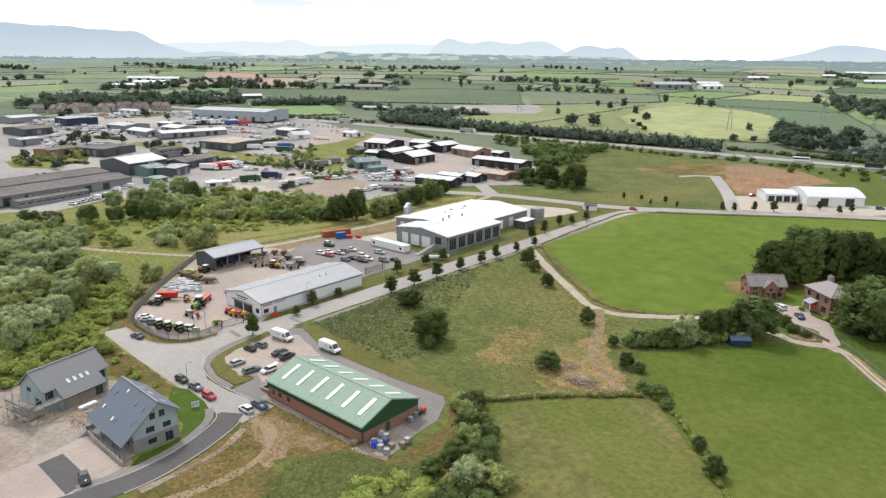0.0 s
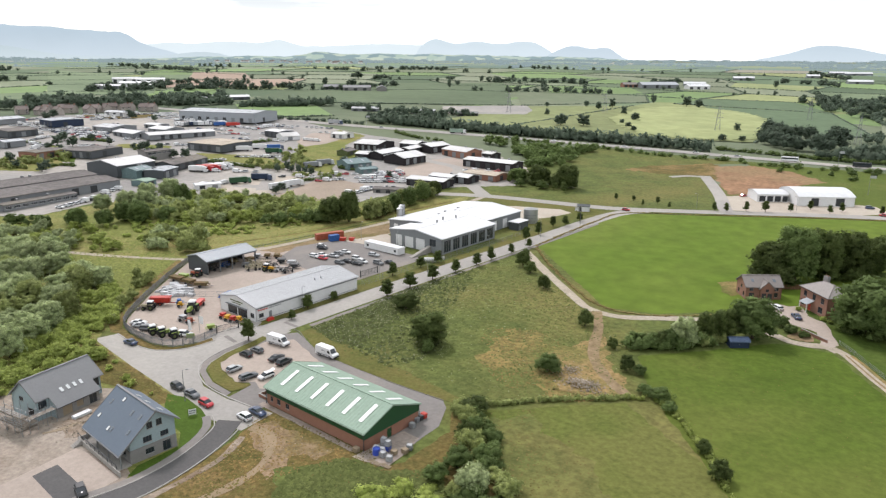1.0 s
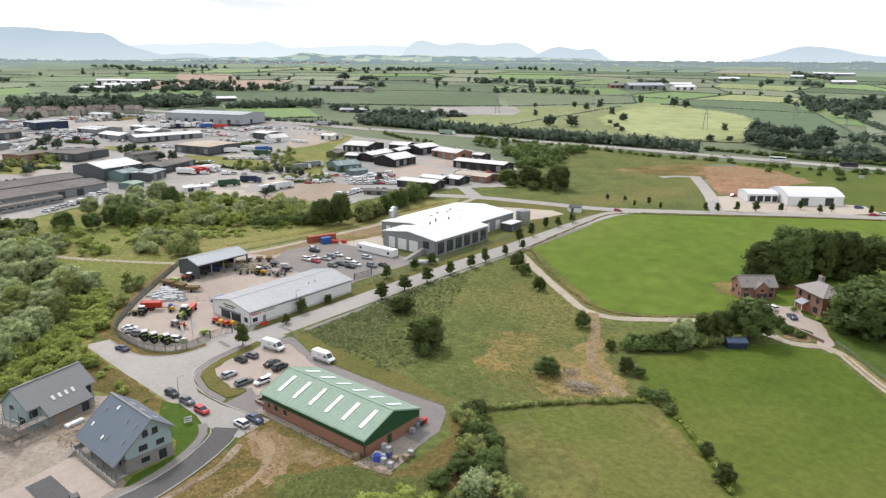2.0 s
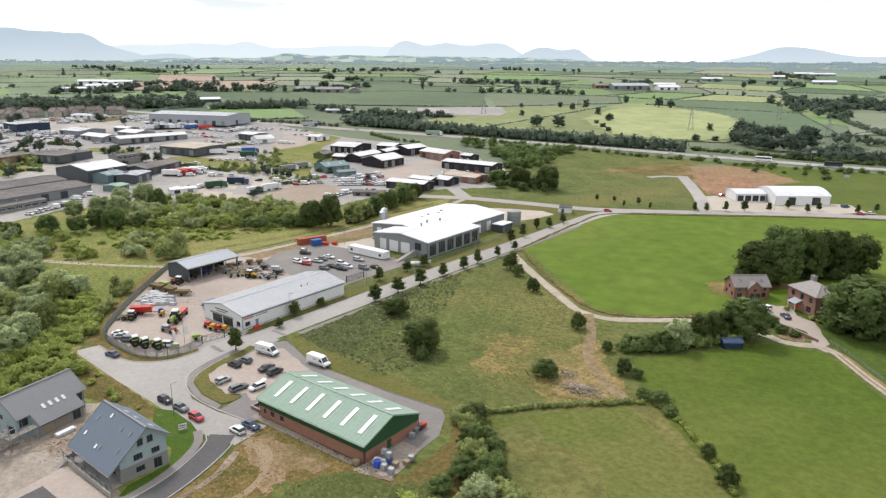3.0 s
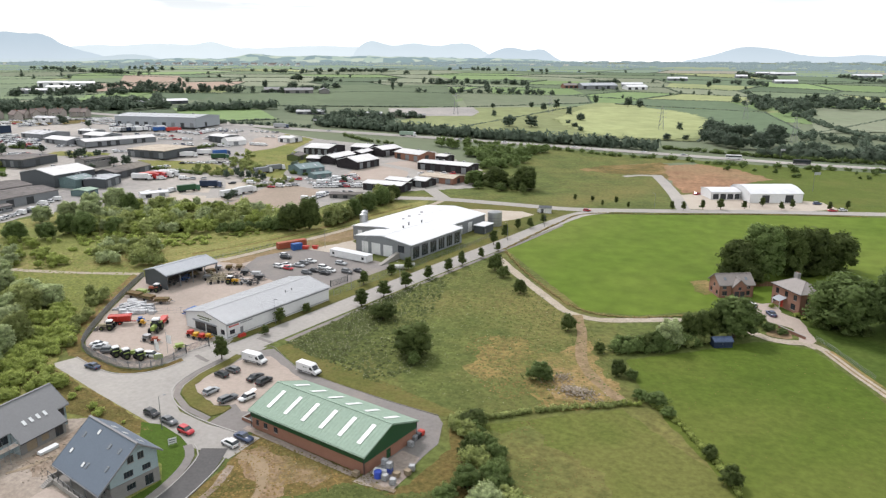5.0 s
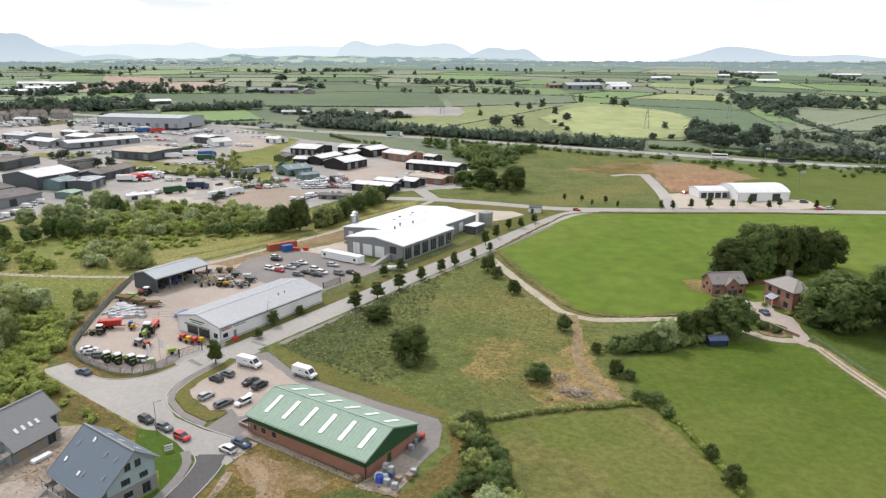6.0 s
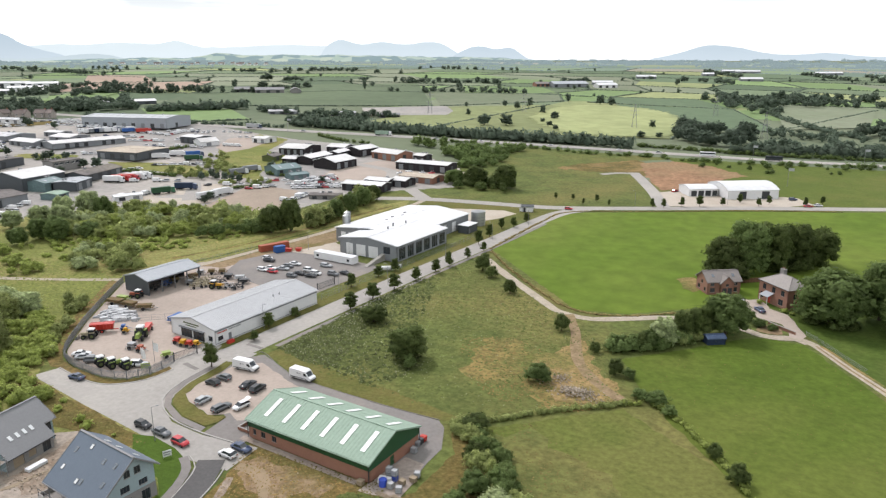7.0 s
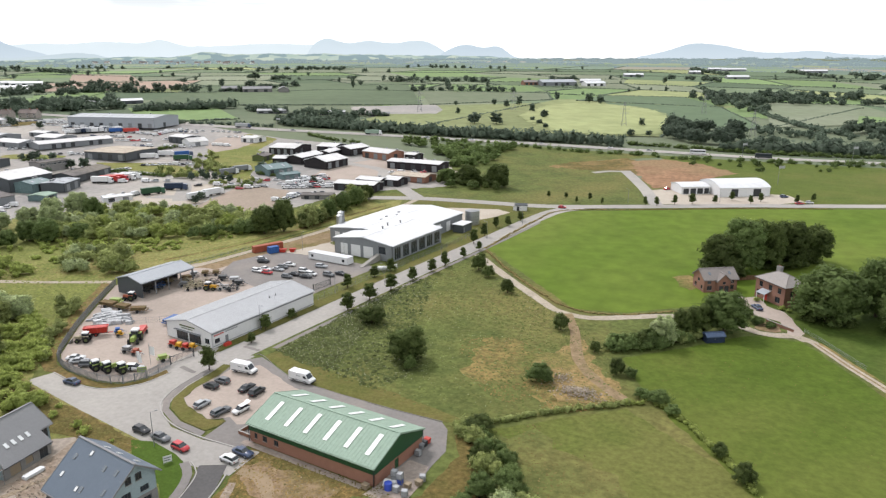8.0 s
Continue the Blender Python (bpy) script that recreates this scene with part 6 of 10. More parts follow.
estate_shed(-354, 416, 8, 21, 25, 5.0, 6.8, M_BLACK_CLAD, M_PALE_ROOF, "black timber unit with a white roof", 4)
estate_shed(-334, 382, 12, 10, 12, 3.6, 4.8, M_BLACK_CLAD, M_PALE_ROOF, "small black barn with a pale roof", 1)
estate_shed(-324, 393, 92, 26, 13, 4.4, 6.0, M_BLACK_CLAD, M_PALE_ROOF, "black barn with a pale roof", 3)
estate_shed(-332, 437, 2, 16, 15, 4.5, 6.2, M_BLACK_CLAD, M_PALE_ROOF, "black barn with a pale roof", 2)
estate_shed(-320, 417, 97, 19, 9, 4.4, 5.6, M_BLACK_CLAD, M_PALE_ROOF, "narrow black barn with a pale roof", 2)
estate_shed(-300.5, 385, 84, 22, 19, 5.0, 7.6, M_BLACK_CLAD, M_PALE_ROOF, "large black barn with a pale roof", 3)
estate_shed(-313, 436, 80, 20, 16, 5.0, 6.8, M_BLACK_CLAD, M_PALE_ROOF, "black barn with a pale roof", 2)
estate_shed(-284, 432, -14, 26, 16, 5.0, 6.8, M_BRICK, M_PALE_ROOF, "brick barn with a white roof", 3)
estate_shed(-261, 436, -10, 9, 10, 4.4, 5.4, M_BLACK_CLAD, M_PALE_ROOF, "small black barn with a pale roof", 1)
estate_shed(-242, 406, -1, 39, 14, 5.2, 6.3, M_BLACK_CLAD, M_PALE_ROOF, "long black barn with a white roof", 5)
estate_shed(-226.5, 371, -2, 24, 14, 3.6, 4.6, M_BRICK, M_TAN_ROOF, "old stone store with a tan sheet roof", 3)
estate_shed(-240.5, 331, 5, 25, 12, 4.2, 5.2, M_BLACK_CLAD, M_PALE_ROOF, "low black store with a white roof", 3)
estate_shed(-240.5, 346, 0, 16, 10, 4.0, 5.0, M_BLACK_CLAD, M_PALE_ROOF, "low black store with a white roof", 2)
estate_shed(-229, 353, -1, 10, 12, 4.0, 5.2, M_BLACK_CLAD, M_PALE_ROOF, "low black store with a white roof", 1)
estate_shed(-315.5, 349, 66, 17, 18, 4.0, 6.0, M_TEAL, M_TEAL, "blue-green sheet metal workshop", 3)
estate_shed(-298, 341, 66, 12, 9, 2.8, 3.6, M_TEAL, M_TEAL, "small blue-green sheet annexe", 2)
estate_shed(-352, 382, 100, 12, 9, 3.4, 4.6, M_OLIVE, M_ROOF_OLD, "small weathered olive shed", 1)
estate_shed(-247, 301, 22, 17, 6, 2.4, 3.0, M_STONE, M_ROOF_OLD, "row of low derelict brick stores", 3)
estate_shed(-337, 248, 64, 14, 6, 2.6, 3.2, M_WHITE_WALL, M_WHITE_ROOF, "low white store at the lorry park", 2)

for x, y, a, L_, W_, e, r, wm, rm, lab in ((-614, 272, 96, 24, 30, 5, 6.2, M_DARK_CLAD, M_ROOF_OLD, "dark roofed vehicle workshop among parked cars"), (-668, 398, 10, 28, 12, 4.0, 5.2, M_WHITE_WALL, M_GREY_ROOF, "long pale trade building"),
                                           (-563, 246, 100, 16, 14, 4.5, 5.4, M_GREY_CLAD, M_SHED_ROOF, "grey works building behind trees"), (-568, 372, 4, 18, 12, 3.6, 4.4, M_GREY_CLAD, M_PALE_ROOF, "small pale trade counter"),
                                           (-690, 300, 100, 28, 20, 4.5, 6.0, M_GREY_CLAD, M_SHED_ROOF, "large pale dealership building")):
    estate_shed(x, y, a, L_, W_, e, r, wm, rm, lab, 3)


# ---------------------------------------------------------------- foliage
def quick_mesh(name, verts, tris, material, normals=None):
    me = bpy.data.meshes.new(name)
    v, t = np.asarray(verts, dtype=np.float32), np.asarray(tris, dtype=np.int32)
    me.vertices.add(len(v))
    me.vertices.foreach_set("co", v.ravel())
    me.loops.add(t.size)
    me.loops.foreach_set("vertex_index", t.ravel())
    me.polygons.add(len(t))
    me.polygons.foreach_set("loop_start", np.arange(0, t.size, 3, dtype=np.int32))
    me.materials.append(material)
    me.update(calc_edges=True)
    if normals is not None:
        me.normals_split_custom_set_from_vertices(normals)
    return me


def clump(seed, detail, leaves, leaf):
    """One loose lump of foliage of radius 1: a small uneven core inside a cloud of leaf sprays."""
    rng = np.random.default_rng(seed)
    bm = bmesh.new()
    bmesh.ops.create_icosphere(bm, subdivisions=detail, radius=0.66)
    off = Vector((seed * 3.1, 0.7, 1.9))
    for v in bm.verts:
        v.co *= 1.0 + 0.55 * noise.noise(v.co * 1.9 + off) + 0.35 * noise.noise(v.co * 4.3 + off)
    verts = [np.array([v.co[:] for v in bm.verts])]
    tris = [np.array([[v.index for v in f.verts] for f in bm.faces])]
    bm.free()
    n = len(verts[0])
    d = rng.normal(size=(leaves, 3))
    d /= np.linalg.norm(d, axis=1)[:, None]
    d[:, 2] = np.where(d[:, 2] < -0.45, -d[:, 2], d[:, 2])
    r = np.array([0.66 * (1.0 + 0.55 * noise.noise(Vector(q) * 0.66 * 1.9 + off)) for q in d])
    c = d * (r * (0.92 + 0.75 * rng.uniform(0, 1, leaves) ** 1.6))[:, None]
    face = d + 0.5 * rng.normal(size=(leaves, 3)) + np.array([0, 0, 0.35])
    face /= np.linalg.norm(face, axis=1)[:, None]
    a = np.cross(face, rng.normal(size=(leaves, 3)))
    a /= np.linalg.norm(a, axis=1)[:, None]
    b = np.cross(face, a)
    size = (leaf * rng.uniform(0.5, 1.35, leaves))[:, None]
    blade = np.stack([c - a * size, c + a * size * 0.9 - b * size * 0.5, c + b * size * 1.2], axis=1).reshape(-1, 3)
    verts.append(blade)
    tris.append(n + 3 * np.arange(leaves)[:, None] + np.array([[0, 1, 2]]))
    return np.concatenate(verts), np.concatenate(tris)


CLUMPS_FINE = [clump(60 + s, 1, 250, 0.160) for s in range(6)]
CLUMPS = [clump(s, 1, 160, 0.176) for s in range(6)]
CLUMPS_MED = [clump(80 + s, 1, 125, 0.20) for s in range(5)]
CLUMPS_LOW = [clump(20 + s, 1, 58, 0.28) for s in range(4)]
CLUMPS_FAR = [clump(40 + s, 1, 26, 0.34) for s in range(4)]
CLUMPS_DOT = [clump(50 + s, 1, 2, 0.3) for s in range(3)]


class Foliage:
    """Many lumps gathered into one mesh."""

    def __init__(self, seed):
        self.rng, self.v, self.t, self.normals, self.n = np.random.default_rng(seed), [], [], [], 0

    def lump(self, x, y, z, rx, rz, kinds):
        v, t = kinds[self.rng.integers(len(kinds))]
        a = self.rng.uniform(0, 6.283)
        ca, sa = math.cos(a), math.sin(a)
        e = self.rng.uniform(0.8, 1.25)
        vx, vy = v[:, 0] * e, v[:, 1] / e
        w = np.stack([(vx * ca - vy * sa) * rx + x, (vx * sa + vy * ca) * rx + y, v[:, 2] * rz + z], axis=1)
        self.v.append(w)
        # leaves catch the light as the rounded lump that they grow on
        d = np.stack([vx * ca - vy * sa, vx * sa + vy * ca, v[:, 2] + 0.22], axis=1)
        self.normals.append(d / np.linalg.norm(d, axis=1)[:, None])
        self.t.append(t + self.n)
        self.n += len(w)

    def shrub(self, x, y, h, w, kinds, lumps=5):
        """A bush or small tree standing on the ground."""
        z = land(x, y)
        self.lump(x, y, z + 0.42 * h, 0.40 * w, 0.46 * h, kinds)
        for k in range(lumps - 1):
            a, u = self.rng.uniform(0, 6.283), self.rng.uniform(0.0, 1.0)
            q = 0.34 * w * math.sqrt(max(0.1, 1 - (u * 0.95) ** 2)) * self.rng.uniform(0.7, 1.1)
            s = w * self.rng.uniform(0.17, 0.28)
            self.lump(x + q * math.cos(a), y + q * math.sin(a), z + h * (0.22 + 0.60 * u), s, max(s * 0.8, 0.2 * h), kinds)

    def mesh(self, name, material):
        return quick_mesh(name, np.concatenate(self.v), np.concatenate(self.t), material, np.concatenate(self.normals))

    def stuff(self, name, material, label, category):
        ob = new(name, self.mesh(name, material))
        return tagged(ob, label, category, kind="stuff")


def crown_mesh(seed, lumps, material, shape="round", kinds=None):
    """A crown of height and width 1, its foot at 0."""
    f = Foliage(seed)
    for k in range(lumps):
        a, u = k * 2.39996 + f.rng.uniform(-0.5, 0.5), (k + f.rng.uniform(0, 1)) / lumps
        core = k < lumps // 6
        if shape == "round":
            z = 0.06 + 0.77 * u if not core else 0.18 + 0.52 * (k + 0.5) / (lumps // 6)
            reach = 0.36 * math.sqrt(max(0.05, 1 - ((z - 0.40) / 0.52) ** 2)) * f.rng.uniform(0.82, 1.04)
            s = f.rng.uniform(0.13, 0.22)
            if core:
                reach, s = 0.08 * f.rng.uniform(0, 1), 0.34
        elif shape == "cone":
            z = 0.24 + 0.62 * u
            reach = 0.24 * math.sqrt(max(0.1, 1 - ((z - 0.5) / 0.46) ** 2)) * f.rng.uniform(0.3, 1.0)
            s = 0.20 * (1.1 - 0.45 * u)
        else:
            z = 0.12 + 0.60 * u if not core else 0.34
            reach = 0.36 * math.sqrt(max(0.1, 1 - (z / 0.85) ** 2)) * f.rng.uniform(0.7, 1.08)
            s = f.rng.uniform(0.10, 0.23)
            if core:
                reach, s = 0.08 * f.rng.uniform(0, 1), 0.40
        f.lump(reach * math.cos(a), reach * math.sin(a), z, s, s * (0.78 if shape != "cone" else 0.62), kinds or CLUMPS_FINE)
    return f.mesh("crown", material)


def trunk_mesh(seed, slim=1.0):
    rng = random.Random(seed)
    m = Mesh()
    m.tube((0, 0, -0.02), (0.01, 0, 0.30), 0.036 * slim, 0.026 * slim, 8).tube((0.01, 0, 0.295), (0, 0.015, 0.62), 0.026 * slim, 0.012 * slim, 7)
    for k in range(6):
        a, z = rng.uniform(0, 6.283), rng.uniform(0.24, 0.5)
        m.tube((0.005, 0, z), (0.26 * math.cos(a), 0.26 * math.sin(a), z + rng.uniform(0.12, 0.25)), 0.014 * slim, 0.004 * slim, 6)
    return m.mesh("trunk", M_BARK)


TREE_KINDS = {
    "dark": ([crown_mesh(s, 32, M_LEAF_DARK) for s in (1, 2, 3)], trunk_mesh(1), "broad dark green deciduous tree in full leaf"),
    "mid": ([crown_mesh(s, 32, M_LEAF_DEEP) for s in (4, 5, 6)], trunk_mesh(2), "spreading mid green deciduous tree"),
    "pale": ([crown_mesh(s, 24, M_LEAF_PALE) for s in (7, 8, 27)], trunk_mesh(3), "silvery grey-green willow tree"),
    "willow": ([crown_mesh(s, 24, M_LEAF) for s in (28, 29)], trunk_mesh(3), "fresh green willow tree"),
    "bush": ([crown_mesh(s, 16, M_LEAF_DEEP, "bush") for s in (9, 10)], trunk_mesh(4), "dense rounded green bush in rough grass"),
    "dark_bush": ([crown_mesh(s, 16, M_LEAF_DARK, "bush") for s in (11, 12)], trunk_mesh(5), "dense dark green thorn bush"),
    "scrub_bush": ([crown_mesh(s, 14, M_LEAF_SCRUB, "bush") for s in (15, 16)], trunk_mesh(7), "light green scrubby bush"),
    "young": ([crown_mesh(s, 18, M_LEAF_DARK, "cone", CLUMPS) for s in (13, 14)], trunk_mesh(6, 0.8), "young slender street tree beside the road"),
    "far": ([crown_mesh(s, 12, M_LEAF_FAR, "round", CLUMPS_LOW) for s in (17, 18, 19)], trunk_mesh(8), "lone hedgerow tree in far pasture"),
}
TREE_COUNT = [0]


def tree(kind, x, y, h, w, group=""):
    crowns, trunk, label = TREE_KINDS[kind]
    TREE_COUNT[0] += 1
    k = TREE_COUNT[0]
    name = "bush" if "bush" in kind else "tree"
    t = new(name)
    t.matrix_basis = pose(x, y, land(x, y), 0, 0, (k * 67) % 360) @ Matrix.Diagonal((*[(1.0 if kind == "young" else 0.80) * w] * 2, 0.97 * h, 1))
    tagged(t, label, name, group)
    part("trunk", trunk, None, t)
    part("crown", crowns[k % len(crowns)], None, t)
    return t


for x, y, h, w, k in ((-104.7, 140.5, 9.6, 13.0, "dark"), (-126.2, 159, 6.4, 11.0, "dark_bush"), (-101.1, 135.6, 4.9, 4.4, "bush"), (-70.9, 143.5, 5.8, 8.6, "bush"),
                      (-75.6, 176.8, 6.5, 6.0, "dark_bush"), (-100.5, 200.5, 6.0, 6.2, "dark_bush"), (-112.4, 213.5, 5.6, 6.0, "dark_bush"), (-118.6, 219.5, 7.8, 8.0, "dark_bush")):
    tree(k, x, y, h, w, "bushes in the meadow")
for x, y, h, w, k in ((-63.2, 165.9, 3.9, 4.0, "dark_bush"), (-55.2, 155, 5.0, 5.2, "dark_bush"), (-51.7, 154.5, 3.3, 4.6, "bush"), (-43.6, 144.3, 3.8, 6.8, "bush"), (-40.1, 140.3, 3.0, 4.8, "bush"),
                      (-29.6, 127.2, 3.6, 4.0, "dark_bush"), (-24.9, 120, 5.2, 5.6, "dark_bush"), (-47.5, 145.5, 2.8, 5.2, "bush")):
    tree(k, x, y, h, w, "field edge bushes")
for x, y, h, w, k in ((-58.5, 172, 4.8, 8.0, "bush"), (-54.0, 174, 5.4, 8.0, "dark_bush"), (-51.0, 176, 6.4, 8.0, "bush"), (-48.2, 178, 9.4, 9.0, "pale"), (-44.2, 185.5, 9.0, 8.0, "dark"), (-41.0, 189.5, 9.6, 9.0, "dark"),
                      (-34.4, 194.5, 13.0, 15.5, "mid"), (-29.5, 209.5, 4.0, 6.0, "bush"), (-26.5, 205.0, 3.0, 5.4, "bush"), (-23.0, 203.6, 2.2, 4.4, "bush"), (-27.6, 225.6, 2.0, 2.6, "scrub_bush"), (-20.2, 220.6, 1.8, 2.8, "scrub_bush"), (-18.2, 219.2, 1.6, 2.4, "scrub_bush")):
    tree(k, x, y, h, w, "trees by the houses")
for x, y, h, w, k in ((-41, 251.5, 15.5, 17, "dark"), (-33.6, 258, 21.0, 20, "mid"), (-26.4, 265, 20.0, 17, "dark"), (-19, 272, 19.0, 18, "dark"), (-11, 281, 15.0, 17, "dark"),
                      (-8.6, 215.5, 17.6, 25.0, "mid"), (4.5, 226, 19.5, 18, "mid"), (10, 212, 17.0, 17, "mid"), (18, 232, 18.0, 18, "dark"), (-36, 246, 10, 11, "dark_bush")):
    tree(k, x, y, h, w, "tall trees behind the houses")
for x, y, h, w, k in ((-74.9, 116.2, 4.2, 8.8, "dark_bush"), (-69.7, 104.8, 5.7, 6.0, "dark_bush"), (-66, 96.2, 5.4, 7.8, "bush"), (-62.5, 99.4, 5.2, 5.6, "bush"), (-59.8, 91.5, 5.0, 8.4, "pale"), (-66.8, 90.6, 4.4, 6.4, "bush"),
                      (-70.5, 110, 3.6, 5.0, "bush"), (-54, 87, 4.0, 6.5, "bush"), (-60, 83, 3.6, 6.0, "bush")):
    tree(k, x, y, h, w, "bushes below the workshop")
for x, y, h, w in ((-145.3, 114.4, 6.6, 3.3), (-147.6, 132.3, 3.0, 2.4), (-150.3, 141.5, 4.8, 2.8), (-149.3, 152, 3.0, 2.4), (-138.2, 164.6, 5.6, 3.8), (-137.0, 175.2, 5.8, 3.8), (-135.8, 186.4, 6.0, 3.6), (-134.2, 198.4, 5.3, 3.0),
                   (-132.7, 210.2, 5.1, 3.0), (-131.8, 219.0, 5.8, 3.0), (-130.2, 231.5, 4.4, 2.2), (-128.8, 243.6, 4.0, 2.2), (-134.8, 252.3, 6.5, 3.0), (-135.6, 265.3, 6.0, 2.6), (-137, 282.4, 5.0, 2.6), (-133.2, 287.3, 5.0, 2.8), (-131.6, 299.6, 4.5, 2.9),
                   (-150.2, 182.5, 5.0, 3.2), (-148.2, 196.5, 4.2, 3.0), (-146.5, 205, 4.8, 3.0)):
    tree("young", x, y, 1.12 * h, 1.75 * w, "street trees")
for x, y, h, w in ((-137, 359.3, 3.7, 2.1), (-128, 361.5, 3.2, 2.1), (-114.9, 361.1, 4.2, 2.4), (-119.4, 351.4, 3.6, 1.6), (-106.6, 354, 3.5, 1.8), (-85.8, 360.2, 4.9, 2.9), (-80.4, 361.2, 5.1, 2.6), (-72.5, 368.1, 5.5, 3.0),
                   (-64.5, 373.2, 6.0, 3.8), (-54.1, 381, 4.6, 2.7), (-46.7, 392.2, 5.0, 3.0), (-37.4, 387.4, 4.7, 2.7), (-32.9, 394.5, 5.2, 2.8), (-16, 398, 5.0, 2.8), (-8, 408, 4.6, 2.6)):
    tree("young", x, y, 1.1 * h, 1.5 * w, "saplings by the far road")
for x, y, h, w, k in ((-171.8, 372.2, 15.5, 17.5, "dark"), (-190.9, 374.1, 12.8, 17.0, "dark"), (-205.8, 375, 9.0, 14.0, "mid"), (-182, 362, 6.0, 9.0, "bush"), (-197, 362, 6.0, 9.0, "bush"), (-223.4, 228.7, 13.4, 13.5, "dark"), (-218.2, 235.5, 16.0, 13.5, "dark"),
                      (-215, 246.1, 7.0, 7.6, "dark"), (-213.2, 252.4, 8.0, 8.6, "dark"), (-214.9, 265.5, 10.3, 9.7, "mid"), (-216.7, 279.6, 10.7, 10.0, "mid"), (-218.6, 294.6, 11.1, 10.4, "mid"), (-221.1, 308.5, 9.3, 9.3, "dark")):
    tree(k, x, y, h, w, "trees round the estate")
for x, y, h, w in ((-301.6, 636.9, 13.0, 17.5), (-282.5, 647.1, 13.5, 17.0), (-349.0, 702.3, 8.5, 7.4), (-387.6, 779.7, 7.0, 6.5), (-323.4, 826.0, 13.5, 10.5), (-329, 797, 10.5, 10), (-350.6, 811, 9, 9), (-286.4, 767.6, 11, 10), (-259, 726.7, 10.0, 13.0), (-261.7, 695.8, 5, 8), (-247, 674, 5.5, 10), (-233.3, 651.8, 5.5, 8),
                   (-155.0, 718.7, 9.0, 9.0), (-150.8, 644.7, 7.0, 11.0), (-136.9, 655.2, 5.5, 9), (-257.7, 907.5, 14.5, 15), (-242.2, 903.5, 12, 15), (-304.6, 922.2, 13, 11), (-517.9, 1029.6, 16, 13), (-234.3, 1359, 14, 13), (-807, 834.8, 14.7, 13.2), (-776.6, 863.9, 11.3, 24), (-627.3, 922.6, 17, 9), (-491.2, 976, 14.2, 11.6), (-890, 1010, 15, 22)):
    tree("far", x, y, h, w, "hedgerow trees")


def inside(p, ring):
    hit, j = False, len(ring) - 1
    for i in range(len(ring)):
        (xi, yi), (xj, yj) = ring[i], ring[j]
        if (yi > p[1]) != (yj > p[1]) and p[0] < (xj - xi) * (p[1] - yi) / (yj - yi) + xi:
            hit = not hit
        j = i
    return hit


def thicket(name, ring, count, h, w, kinds, material, label, seed, category="thicket", lumps=5, gap=0.0, keep_off=()):
    """Shrubs strewn over an outline, with clearings."""
    f, rng = Foliage(seed), random.Random(seed)
    xs, ys = [p[0] for p in ring], [p[1] for p in ring]
    made, tries = 0, 0
    while made < count and tries < count * 40:
        tries += 1
        p = (rng.uniform(min(xs), max(xs)), rng.uniform(min(ys), max(ys)))
        if not inside(p, ring) or (keep_off and inside(p, keep_off)) or noise.noise(Vector((p[0] * 0.045, p[1] * 0.045, seed))) < gap - 0.5:
            continue
        k = rng.uniform(0.6, 1.25)
        f.shrub(p[0], p[1], rng.uniform(*h) * k, rng.uniform(*w) * k, kinds, lumps)
        made += 1
    return f.stuff(name, material, label, category)


WOOD_A = [(-303, 176), (-274, 190), (-250, 210), (-229, 226), (-225, 240), (-240, 250), (-268, 252), (-296, 241), (-316, 232), (-328, 222), (-318, 200)]
thicket("woodland", WOOD_A, 92, (3.2, 7.0), (5.5, 9), CLUMPS_MED, M_LEAF, "dense mixed scrub woodland behind the yards", 1, "woodland", 7)
thicket("woodland", WOOD_A, 92, (2.8, 6.0), (4, 8), CLUMPS_MED, M_LEAF_SCRUB, "light green scrub among the woodland", 2, "woodland", 6)
thicket("woodland", WOOD_A, 30, (4.5, 8.0), (5, 8), CLUMPS_MED, M_LEAF_PALE, "grey-green willows among the woodland", 3, "woodland", 7)
thicket("woodland", [(-250, 205), (-243, 222), (-228, 234), (-229, 224), (-240, 214)], 18, (4, 7), (5, 8), CLUMPS_MED, M_LEAF_DEEP, "darker thorn scrub along the woodland edge", 4, "woodland", 6)
for x, y, h, w, k in ((-323, 190, 11, 13, "pale"), (-322, 201, 13.5, 13, "pale"), (-318, 211, 15, 14, "pale"), (-308, 211, 13, 11, "mid"), (-303, 176, 10, 11, "mid"), (-294, 178, 11, 13, "mid"), (-286, 187, 8, 10, "mid"), (-312, 192, 12, 12, "pale"), (-309, 157, 9.5, 12, "mid"), (-302, 166, 8, 10, "mid"), (-316, 146, 7, 9, "mid"), (-331, 182, 9, 12, "pale"), (-300, 203, 8, 10, "pale")):
    tree(k, x, y, h, w, "trees at the woodland end")
CLUMP_B = [(-246, 150), (-229, 163), (-236, 174), (-253, 181), (-272, 169)]
thicket("thicket", CLUMP_B, 24, (3.5, 7.0), (5, 8), CLUMPS, M_LEAF, "green bushes beside the path", 5, lumps=7)
thicket("thicket", CLUMP_B, 9, (4, 7.0), (5, 7), CLUMPS, M_LEAF_PALE, "silvery willow bushes beside the path", 36, lumps=7)
BELT = [(-300, 118), (-271, 128), (-258, 124), (-234, 123), (-218.6, 117.7), (-204.3, 104.7), (-199.8, 96.2), (-184, 79), (-178.8, 66), (-200, 66), (-260, 92)]
CLEARING = [(-250.9, 112), (-241.4, 118), (-223, 107), (-232.4, 98)]


